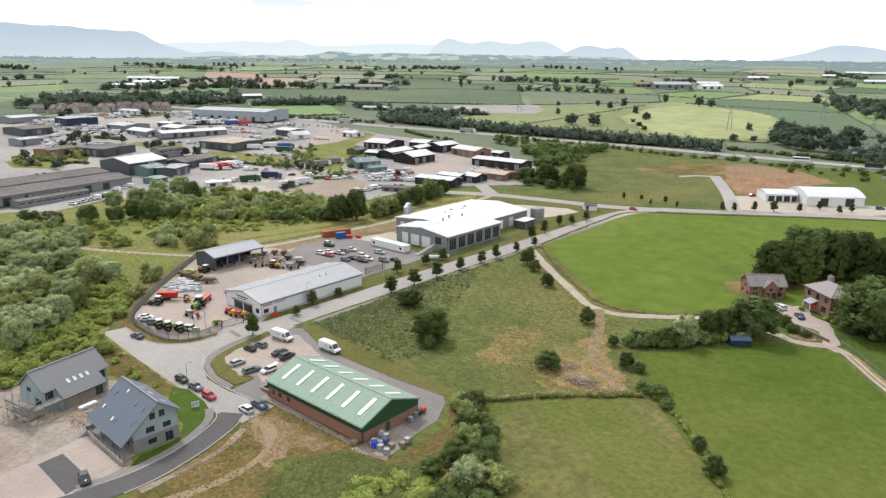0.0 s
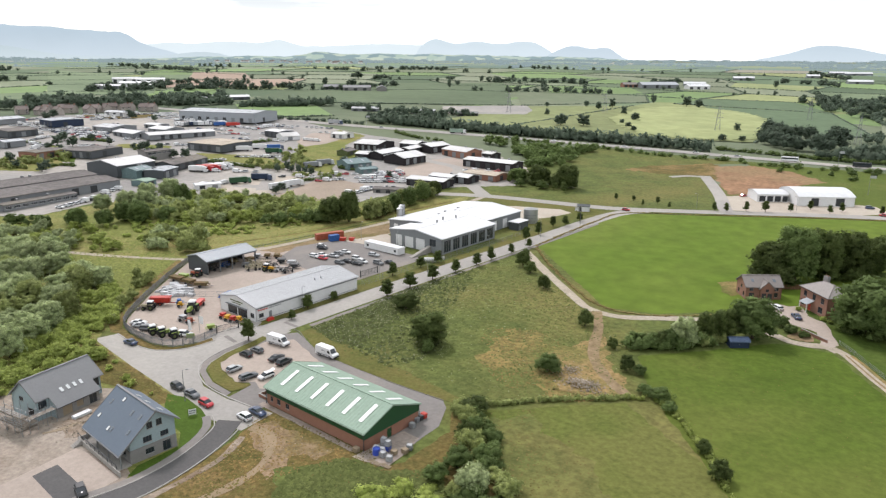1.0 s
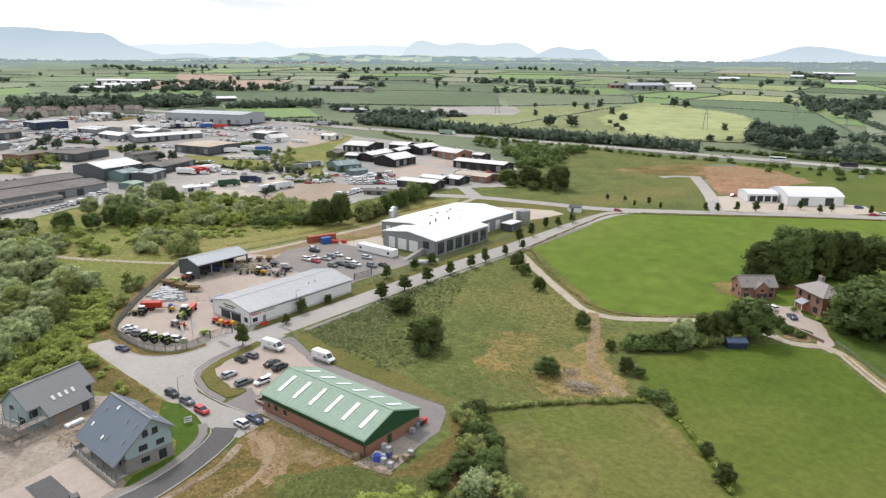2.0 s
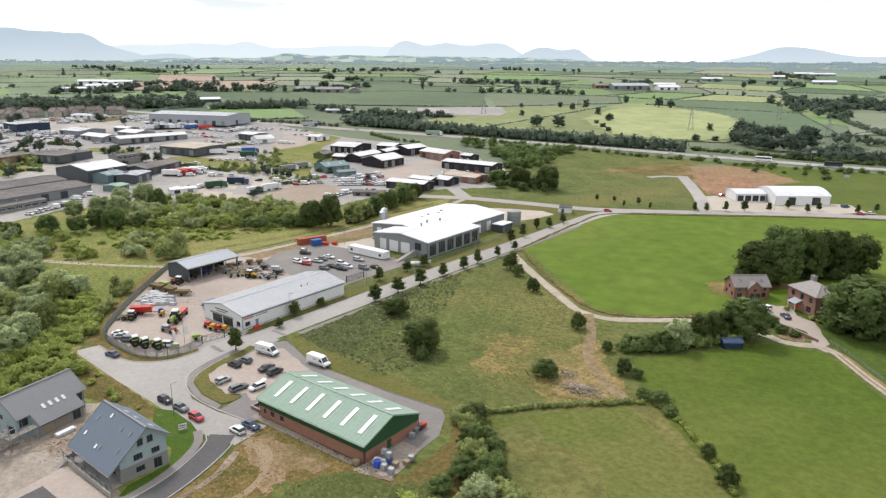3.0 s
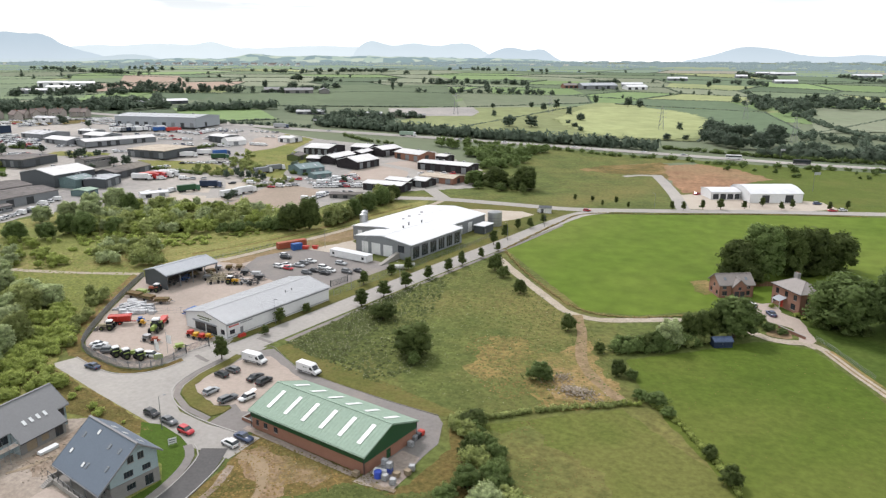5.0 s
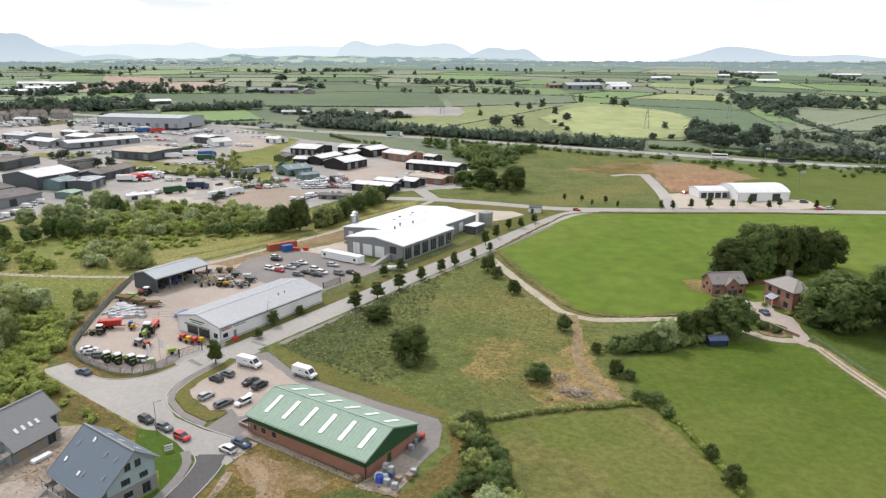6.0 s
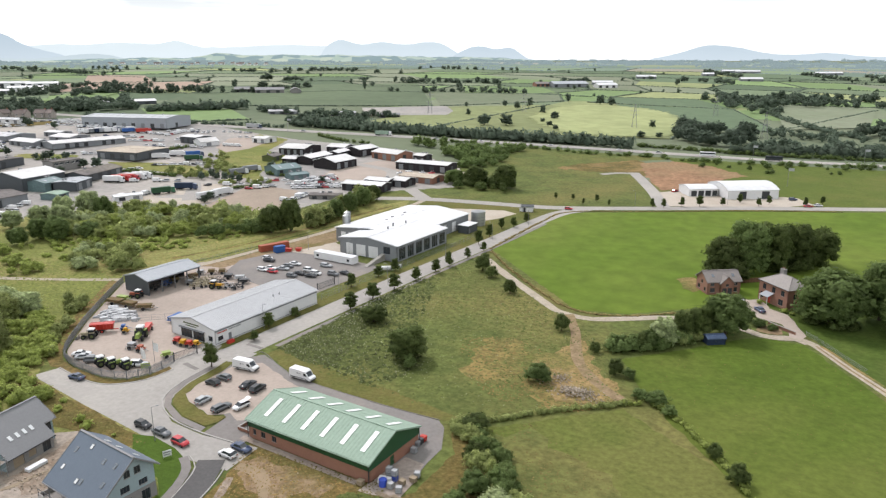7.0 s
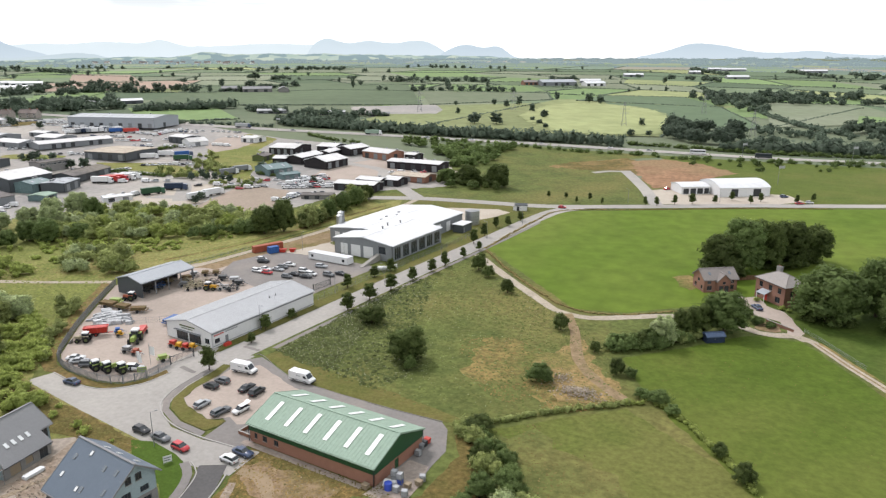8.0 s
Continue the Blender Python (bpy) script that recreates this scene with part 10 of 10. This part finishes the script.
# ---------------------------------------------------------------- fences, lamps and clutter
def palisade():
    line = smooth_line([(-223, 152), (-215.6, 141), (-200.5, 120.6), (-187, 104.8), (-181.6, 101.1), (-175.6, 99.3), (-164.7, 98.4), (-158.4, 100.3), (-155.7, 104.7), (-155.6, 112)], 2.75)
    t = thing("palisade_fence", -190, 110, 0, "dark grey steel palisade fence round the yard", "fence", z=0)
    o = Vector((-190, 110))
    for a, b in zip(line, line[1:]):
        d, n = (b - a), max(2, int((b - a).length / 0.28))
        m, u = Mesh(), (b - a).normalized()
        s = Vector((-u.y, u.x)) * 0.02
        for k in range(n):
            p, q = a + d * ((k + 0.26) / n) - o, a + d * ((k + 0.70) / n) - o
            ring = [p - s, q - s, q + s, p + s]
            m.hull([(*c, 0.08) for c in ring], [(*c, 2.25) for c in ring])
        for z in (0.5, 1.8):
            r = [a - o - 3 * s, b - o - 3 * s, b - o - s, a - o - s]
            m.hull([(*c, z) for c in r], [(*c, z + 0.08) for c in r])
        tagged(part("fence_panel", m, M_FENCE, t), kind="stuff")
        part("post", Mesh().box(a.x - o.x - 0.06, a.y - o.y - 0.06, 0, a.x - o.x + 0.06, a.y - o.y + 0.06, 2.35), M_FENCE, t)


palisade()


def gate(x, y, turn, width, label):
    t = thing("steel_gate", x, y, turn, label, "gate", "yard gates")
    for s in (0, width):
        part("gate_post", Mesh().box(s - 0.1, -0.1, 0, s + 0.1, 0.1, 2.6), M_FRAME_DARK, t)
    for z in (0.3, 2.2):
        part("rail", Mesh().box(0.1, -0.04, z, width - 0.1, 0.04, z + 0.08), M_FRAME_DARK, t)
    for k in range(int(width / 0.35)):
        part("bar", shared(("gate_bar",), lambda: Mesh().box(-0.03, -0.03, 0.38, 0.03, 0.03, 2.2), M_FRAME_DARK), None, t, at=pose(0.25 + k * 0.35, 0, 0))


gate(-158.0, 174.5, 82, 8.0, "dark barred steel gate to the car park")
gate(-156.2, 112.6, 78, 6.5, "grey barred gate to the machinery yard")


def mesh_fence(points, label, h=1.8):
    line = smooth_line(points, 3.0)
    t = thing("mesh_fence", line[0].x, line[0].y, 0, label, "fence", "mesh fences")
    o = line[0]
    for a, b in zip(line, line[1:]):
        part("post", Mesh().box(a.x - o.x - 0.04, a.y - o.y - 0.04, 0, a.x - o.x + 0.04, a.y - o.y + 0.04, h), M_FENCE, t)
        m = Mesh()
        for z in (0.1, 0.5 * h, h - 0.1):
            m.tube((a.x - o.x, a.y - o.y, z), (b.x - o.x, b.y - o.y, z), 0.025, n=4)
        for k in range(1, 6):
            c = a.lerp(b, k / 6) - o
            m.tube((c.x, c.y, 0.05), (c.x, c.y, h), 0.018, n=4)
        tagged(part("wire_panel", m, M_FENCE, t), kind="stuff")


mesh_fence([(-151.6, 168), (-149.5, 190), (-147.2, 208), (-143.6, 232), (-141.6, 252), (-141.4, 272)], "grey weld-mesh fence along the road", 2.0)
mesh_fence([(-188, 128.5), (-182, 133), (-176, 137.5), (-171, 139.5)], "grey mesh fence dividing the yard", 1.8)
mesh_fence([(-14.4, 204), (-10.4, 198.4), (-6.6, 192), (-1, 183)], "low wire fence beside the drive", 1.1)
mesh_fence([(-223, 153), (-217, 183), (-212, 206)], "wire fence behind the machinery yard", 1.6)


def street_lamp(x, y, turn, h=8.0):
    t = thing("street_lamp", x, y, turn, "grey steel street lamp on a tall pole", "street lamp", "street lamps")
    part("pole", Mesh().tube((0, 0, 0), (0, 0, h), 0.09, 0.05, 8), M_STEEL, t)
    part("bracket", Mesh().tube((0, 0, h - 0.05), (0.9, 0, h + 0.1), 0.035, n=6), M_STEEL, t)
    part("lantern", Mesh().taper(0.8, -0.15, h + 0.02, 1.4, 0.15, h + 0.16, 0.06, 0.04), M_STEEL, t)


for x, y, a in ((-129.8, 83.4, 60), (-151.0, 140.2, 0), (-140.4, 190, 180), (-136.8, 226, 180), (-133, 262, 180), (-128, 292, 180), (-95, 362, 200), (-52, 384, 200), (-170, 210.5, 90), (-192, 214, 90), (-150.5, 176, 0)):
    street_lamp(x, y, a, 7.5)


def sign_board(x, y, turn, w, h, top, face, label):
    t = thing("sign", x, y, turn, label, "sign", "signs")
    for s in (-w / 2 + 0.05, w / 2 - 0.05):
        part("sign_post", Mesh().box(s - 0.04, -0.04, 0, s + 0.04, 0.04, top), M_STEEL, t)
    p = part("panel", Mesh().box(-w / 2, -0.10, top - h, w / 2, -0.045, top), face, t)
    part("lettering", Mesh().box(-w / 2 + 0.12, -0.115, top - 0.4 * h, w / 2 - 0.12, -0.102, top - 0.22 * h).box(-w / 2 + 0.12, -0.115, top - 0.75 * h, w / 2 - 0.3, -0.102, top - 0.6 * h), M_GREY_CLAD, p)


sign_board(-122.8, 80.2, 60, 1.6, 1.3, 1.7, M_WHITE_WALL, "white plot sign on the new lawn")
sign_board(-158.6, 106.0, 40, 2.2, 1.4, 1.9, M_LIME, "lime green banner at the yard corner")
sign_board(-146.0, 207.6, 250, 1.6, 1.2, 2.0, M_WHITE_WALL, "white notice at the factory entrance")
sign_board(-141.5, 318.5, 240, 2.0, 1.6, 2.2, M_WHITE_WALL, "white estate notice at the corner")
for x, y in ((-162.6, 108.2), (-160.9, 107.2)):
    t = thing("flag", x, y, 40, "tall white advertising flag on a pole", "flag", "flags at the yard")
    part("pole", Mesh().tube((0, 0, 0), (0, 0, 4.4), 0.03, n=6), M_STEEL, t)
    part("cloth", Mesh().hull([(0.03, -0.01, 2.0), (0.75, -0.01, 1.9), (0.8, 0.08, 1.9), (0.03, 0.015, 2.0)], [(0.03, -0.01, 4.3), (0.65, -0.01, 4.1), (0.7, 0.08, 4.1), (0.03, 0.015, 4.3)]), M_WHITE_WALL, t)


def ibc(x, y, turn, tank, label, z=0.13):
    t = thing("ibc_container", x, y, turn, label, "liquid container", "stored containers", z=z)
    part("tank", Mesh().taper(-0.5, -0.48, 0.14, 0.5, 0.48, 1.08, 0.03, 0.03), tank, t)
    part("pallet", Mesh().box(-0.55, -0.53, 0, 0.55, 0.53, 0.13), M_STEEL, t)
    for px, py in ((-0.54, -0.52), (0.54, -0.52), (0.54, 0.52), (-0.54, 0.52)):
        part("cage_post", shared(("cage_post",), lambda: Mesh().box(-0.025, -0.025, 0.13, 0.025, 0.025, 1.14), M_STEEL), None, t, at=pose(px, py, 0))
    for z_ in (0.45, 0.78, 1.12):
        m = Mesh()
        for py in (-0.53, 0.53):
            m.box(-0.55, py - 0.02, z_, 0.55, py + 0.02, z_ + 0.03)
        for px in (-0.55, 0.55):
            m.box(px - 0.02, -0.53, z_, px + 0.02, 0.53, z_ + 0.03)
        part("cage_ring", m, M_STEEL, t)


IBC_BLUE = paint("blue_plastic_tank", (0.03, 0.07, 0.42), 0.5)
for x, y, a, m_, lab, z in ((-81.4, 93.6, 10, M_GREY_ROOF, "caged grey liquid container on the apron", 0.13), (-80.1, 93.2, 5, IBC_BLUE, "caged blue liquid container on the apron", 0.13), (-81.4, 93.6, 8, M_GREY_ROOF, "caged pale container stacked on another", 1.29), (-80.1, 93.2, 5, M_GREY_ROOF, "caged pale container stacked on another", 1.29),
                            (-79.6, 91.0, 0, M_GREY_ROOF, "empty caged container near the grass", 0.13), (-77.7, 90.6, 20, M_GREY_ROOF, "empty caged container near the grass", 0.13), (-81.6, 103.0, -5, M_GREY_ROOF, "caged container beside the gable", 0.13), (-77.0, 96.0, 20, M_GREY_ROOF, "caged container at the apron edge", 0.13)):
    ibc(x, y, a, m_, lab, z)
t = thing("plastic_drum", -81.2, 91.0, 0, "large blue plastic drum on the apron", "drum", z=0.13)
part("body", Mesh().tube((0, 0, 0), (0, 0, 1.3), 0.75, 0.7, 16), IBC_BLUE, t)
part("lid", Mesh().tube((0, 0, 1.3), (0, 0, 1.42), 0.72, 0.5, 16), IBC_BLUE, t)
for x, y, w, m_ in ((-82.0, 92.0, 0.8, M_WHITE_WALL), (-80.8, 92.2, 0.7, M_WHITE_WALL)):
    t = thing("bulk_bag", x, y, 15, "slumped white bulk bag on the apron", "bag", "bulk bags", z=0.13)
    part("bag", Mesh().taper(-w, -w * 0.8, 0, w, w * 0.8, 1.0, 0.22, 0.18), m_, t)
for x, y, m_, lab in ((-82.2, 105.2, M_GREY_CLAD, "grey wheeled bin beside the gable"), (-82.1, 106.4, M_FRAME_DARK, "black wheeled bin beside the gable"), (-82.0, 107.6, M_RED, "red wheeled bin beside the gable"), (-84.9, 89.4, M_TIMBER, "brown wooden crate by the corner"), (-78.3, 92.8, M_TIMBER, "open wooden crate on the apron"), (-76.9, 94.4, M_TIMBER, "broken wooden crate at the apron edge")):
    t = thing("storage_bin", x, y, -5, lab, "bin", "storage bins", z=0.13)
    part("bin_body", Mesh().hull([(-0.5, -0.45, 0.05), (0.5, -0.45, 0.05), (0.5, 0.45, 0.05), (-0.5, 0.45, 0.05)], [(-0.6, -0.52, 1.0), (0.6, -0.52, 1.0), (0.6, 0.52, 1.0), (-0.6, 0.52, 1.0)]), m_, t)
    if m_ is not M_TIMBER:
        part("lid", Mesh().hull([(-0.62, -0.55, 1.0), (0.62, -0.55, 1.0), (0.62, 0.55, 1.0), (-0.62, 0.55, 1.0)], [(-0.58, -0.3, 1.18), (0.58, -0.3, 1.18), (0.58, 0.5, 1.14), (-0.58, 0.5, 1.14)]), m_, t)
rng = random.Random(9)
for k in range(5):
    t = thing("pallet", -80.6 + k * 1.0, 88.7 + rng.uniform(-0.3, 0.3), rng.uniform(-20, 20), "weathered wooden pallet lying on the ground", "pallet", "pallets", z=0.13)
    for j in range(5):
        part("board", shared(("pallet_board",), lambda: Mesh().box(-0.6, -0.06, 0.1, 0.6, 0.06, 0.13), M_TIMBER), None, t, at=pose(0, -0.4 + 0.2 * j, 0))
    for j in range(3):
        part("bearer", shared(("pallet_bearer",), lambda: Mesh().box(-0.05, -0.48, 0, 0.05, 0.48, 0.099), M_TIMBER), None, t, at=pose(-0.5 + 0.5 * j, 0, 0))


def stones(name, cx, cy, sx, sy, count, size, material, label, seed, mound=0.0):
    rng = np.random.default_rng(seed)
    v, tri = [], []
    bm = bmesh.new()
    bmesh.ops.create_icosphere(bm, subdivisions=1, radius=1.0)
    base = np.array([q.co[:] for q in bm.verts])
    faces = np.array([[q.index for q in f.verts] for f in bm.faces])
    bm.free()
    for k in range(count):
        s = size * rng.uniform(0.4, 1.4)
        dx, dy = rng.normal() * sx, rng.normal() * sy
        z = 0.1 + mound * math.exp(-(dx / sx) ** 2 * 0.5 - (dy / sy) ** 2 * 0.5)
        tri.append(faces + len(v) * len(base))
        v.append(base * rng.uniform(0.6, 1.1, (len(base), 1)) * s * np.array([1, 1, 0.7]) + np.array([cx + dx, cy + dy, z]))
    tagged(new(name, quick_mesh(name, np.concatenate(v), np.concatenate(tri), material)), label, "rubble", kind="stuff")


M_RUBBLE = mat("broken_stone", (0.300, 0.258, 0.206), (0.215, 0.182, 0.142), 0.8, fine=3.0, island=0.3)
stones("rubble_heap", -60.8, 141.2, 2.6, 1.6, 600, 0.2, M_RUBBLE, "heap of broken stone and rubble", 1, 1.0)
stones("rubble_heap", -66.4, 146.6, 1.6, 1.8, 200, 0.18, M_RUBBLE, "low spread of pale rubble", 2, 0.4)
stones("builders_rubble", -138, 67, 3.0, 4.5, 260, 0.16, M_RUBBLE, "loose builders' rubble beside the house", 3, 0.3)
stones("builders_rubble", -152, 52, 4.0, 4.0, 200, 0.17, M_RUBBLE, "loose builders' rubble on the plot", 4, 0.3)
stones("loose_stones", -97, 82, 6.0, 4.0, 60, 0.1, M_RUBBLE, "loose stones on the waste ground", 5)
for k in range(7):
    t = thing("timber_stack", -140.5 + 0.35 * k, 60 + 1.7 * k, 60 + 9 * (k % 3), "loose scaffold boards lying on the plot", "timber", "timber on the plot")
    for j in range(3):
        part("plank", shared(("plank",), lambda: Mesh().box(-2.0, -0.11, 0, 2.0, 0.11, 0.05), M_TIMBER), None, t, at=pose(0, -0.26 + 0.26 * j, 0.06))
M_BLUE_SHEET = mat("faded_blue_felt", (0.085, 0.115, 0.178), (0.070, 0.096, 0.152), 0.8, rough=0.8, fine=2.0)
t = thing("garden_shed", -36.4, 186.6, 32, "small weathered blue shed by the hedge", "shed")
block(t, 5.0, 2.8, 1.9, 2.5, M_NAVY, M_BLUE_SHEET, {"front": [(1.5, 0.05, 2.5, 1.8, fill_door(M_NAVY))]}, over=0.15)
t = thing("garden_wall", -20.6, 205.2, -38, "low brick garden wall by the drive", "wall")
part("brickwork", Mesh().box(-4.5, -0.15, 0, 4.5, 0.15, 0.9), M_BRICK_RED, t)
part("coping", Mesh().box(-4.55, -0.2, 0.9, 4.55, 0.2, 0.98), M_CONCRETE, t)
t = thing("garden_fence", -33.0, 246.6, 34, "brown close-boarded timber fence between the houses", "fence")
for k in range(5):
    part("post", Mesh().box(-5.06 + 2.5 * k, -0.06, 0, -4.94 + 2.5 * k, 0.06, 1.9), M_BOARD, t)
for k in range(60):
    part("board", shared(("fence_board",), lambda: Mesh().box(-0.075, 0.065, 0.08, 0.075, 0.09, 1.75), M_BOARD), None, t, at=pose(-4.9 + 10.0 * k / 60, 0, 0.02 * (k % 3)))
sub = thing("substation", -139.5, 322, 20, "small dark utility kiosk at the corner", "kiosk")
block(sub, 6.0, 4.0, 2.8, 3.3, M_WHITE_WALL, M_DARK_CLAD, {"front": [(1.0, 0.05, 2.2, 2.2, fill_door(M_FRAME_DARK))]}, over=0.2)
gas = thing("gas_tank", -149.8, 203.6, 30, "white horizontal gas tank beside the gate", "tank")
part("vessel", Mesh().tube((-2.6, 0, 1.1), (2.6, 0, 1.1), 0.75, n=16), M_WHITE_WALL, gas)
for s in (-1, 1):
    part("vessel_end", Mesh().tube((s * 2.6, 0, 1.1), (s * 3.0, 0, 1.1), 0.75, 0.3, 16), M_WHITE_WALL, gas)
    part("saddle", Mesh().box(s * 1.6 - 0.2, -0.6, 0, s * 1.6 + 0.2, 0.6, 0.6), M_CONCRETE, gas)


slabs = thing("slab_stack", -142.1, 66.8, 92, "stack of pale insulation boards on bearers", "boards", z=0.06)
for k in range(4):
    part("board", Mesh().box(-1.9 + 0.06 * (k % 2), -0.6, 0.12 + 0.14 * k, 1.9 + 0.06 * (k % 2), 0.6, 0.25 + 0.14 * k), M_WHITE_ROOF, slabs)
for k in range(3):
    part("bearer", Mesh().box(-1.5 + 1.4 * k, -0.6, 0, -1.4 + 1.4 * k, 0.6, 0.118), M_TIMBER, slabs)

# ---------------------------------------------------------------- village and farms further off
def cottage(x, y, turn, L_, wall_mat, roof_mat, label):
    b = thing("cottage", x, y, turn, label, "house", "village houses")
    w = fill_window(1)
    block(b, L_, 8.0, 5.0, 8.2, wall_mat, roof_mat, {"front": [(1.2, 1.0, 2.6, 2.3, w), (L_ - 2.8, 1.0, L_ - 1.2, 2.3, w), (1.2, 3.4, 2.6, 4.6, w), (L_ - 2.8, 3.4, L_ - 1.2, 4.6, w)]}, over=0.3)
    part("chimney", Mesh().box(L_ / 2 - 1.4, -0.4, 7.6, L_ / 2 - 0.6, 0.4, 9.4), M_BRICK, b)


M_ROUGHCAST = mat("grey_roughcast", (0.330, 0.300, 0.275), (0.280, 0.250, 0.228), 0.3, rough=0.9, fine=2.0, vary=0.25)
M_ROOF_TILE = mat("faded_brown_tiles", (0.205, 0.172, 0.158), (0.165, 0.140, 0.130), 0.4, rough=0.9, fine=2.0, vary=0.2)
rng = random.Random(21)
for k in range(16):
    x, y = -734 + 3.0 * k + rng.uniform(-16, 10), 340 + 6.6 * k + rng.uniform(-6, 6)
    cottage(x, y, rng.choice((-10, 20, 80)), rng.uniform(9, 16), M_ROUGHCAST, M_ROOF_TILE, "village house with a brown slate roof")
for x, y, L_, W_, e, r, a, wm, rm, lab in ((-972, 612, 44, 18, 6, 8, 52, M_WHITE_WALL, M_WHITE_ROOF, "white works building among far trees"), (-990, 648, 40, 20, 9, 11, 52, M_WHITE_WALL, M_WHITE_ROOF, "tall white works hall among far trees"), (-958, 560, 34, 20, 5, 7, 52, M_GREY_CLAD, M_GREY_ROOF, "grey works store among far trees"), (-1040, 640, 40, 24, 8, 10, 52, M_WHITE_WALL, M_GREY_ROOF, "pale works hall among far trees"), (-938, 598, 26, 14, 5, 6.5, 52, M_WHITE_WALL, M_PALE_ROOF, "pale works office among far trees"),
                                           (-388, 1188, 62, 30, 6, 10, 40, M_GREY_CLAD, M_SHED_ROOF, "large pale roofed farm shed"), (-330, 1215, 36, 20, 5, 8, 40, M_WHITE_WALL, M_WHITE_ROOF, "white roofed farm shed"), (-430, 1170, 24, 16, 5, 8, 40, M_BRICK, M_SLATE_BROWN, "old brick farm buildings"),
                                           (-700, 790, 40, 16, 5, 8, 40, M_STONE, M_SLATE_GREY, "grey stone farmstead with slate roofs"), (-672, 812, 30, 14, 5, 8, 130, M_STONE, M_SLATE_GREY, "grey stone barn with slate roof"), (-735, 775, 24, 14, 5, 8, 40, M_STONE, M_SLATE_GREY, "grey stone farmhouse among trees"),
                                           (-520, 600, 30, 14, 3, 4.4, 30, M_GREY_CLAD, M_GREY_ROOF, "long low pale sheds behind trees"), (-460, 625, 26, 12, 3, 4.2, 30, M_GREY_CLAD, M_GREY_ROOF, "long low pale sheds behind trees"), (-412, 640, 22, 12, 3, 4.2, 30, M_STONE, M_SLATE_GREY, "long low pale sheds behind trees"),
                                           (-716, 574, 44, 14, 4, 6, 62, M_DARK_CLAD, M_WHITE_ROOF, "dark sheds with pale scalloped roofs"), (-728, 552, 24, 12, 4, 6, 62, M_DARK_CLAD, M_WHITE_ROOF, "dark sheds with pale scalloped roofs")):
    b = thing("farm_shed", x, y, a, lab, "farm building", "far farm buildings")
    block(b, L_, W_, e, r, wm, rm, {"front": [(2 + L_ * k / 3, 0.2, 2 + L_ * k / 3 + 5, e - 1, fill_door(M_FRAME_DARK, 3)) for k in range(3)]}, over=0.4)


rng = random.Random(33)
for k in range(26):
    u = rng.random()
    x, y = -2030 + 420 * u + rng.uniform(-110, 110), 1640 + 80 * u + rng.uniform(-70, 150)
    cottage(x, y, rng.choice((10, 45, 100)), rng.uniform(12, 20), M_WHITE_WALL, M_ROOF_TILE, "white house of a distant village")
for x, y, L_ in ((-330, 1552, 40), (-204, 1992, 46), (-164, 1988, 60), (-128, 1608, 44), (10, 2020, 44), (36, 2040, 30), (-233, 1778, 26), (-352, 1278, 36)):
    b = thing("farm_shed", x, y, 20, "long farm shed with a pale roof", "farm building", "far farm buildings")
    block(b, L_, 18, 5, 8, M_GREY_CLAD, M_WHITE_ROOF, {"front": [(L_ * 0.3, 0.2, L_ * 0.3 + 5, 4, fill_door(M_FRAME_DARK, 3))]}, over=0.4)


def pylon(x, y, h):
    t = thing("pylon", x, y, 20, "thin steel lattice pylon in far fields", "pylon", "pylons")
    for sx in (-1, 1):
        for sy in (-1, 1):
            part("leg", Mesh().tube((sx * 2.4, sy * 2.4, 0), (sx * 0.4, sy * 0.4, h), 0.16, 0.10, 5), M_STEEL, t)
    for z in (0.55, 0.72, 0.88):
        part("arm", Mesh().tube((-4.5, 0, h * z), (4.5, 0, h * z), 0.13, n=5), M_STEEL, t)
    for k in range(5):
        w0, w1 = 2.4 - 2.0 * k / 5, 2.4 - 2.0 * (k + 1) / 5
        for s in (-1, 1):
            part("brace", Mesh().tube((-w0, s * w0, h * k / 5), (w1, s * w1, h * (k + 1) / 5), 0.07, n=4), M_STEEL, t)


for x, y, h in ((-170, 705, 24), (-112, 860, 24), (-52, 700, 24), (-390, 690, 24), (-310, 770, 22)):
    pylon(x, y, h)
for x, y in ((-26, 455), (-432, 498), (-52, 560), (20, 575)):
    t = thing("sign_gantry", x, y, 20, "tall roadside lamp and sign mast", "mast", "road masts")
    part("pole", Mesh().tube((0, 0, 0), (0, 0, 11), 0.14, 0.09, 6), M_STEEL, t)
    part("panel", Mesh().box(-0.2, -0.1, 9.6, 3.0, 0.1, 11.2), M_GREY_ROOF, t)
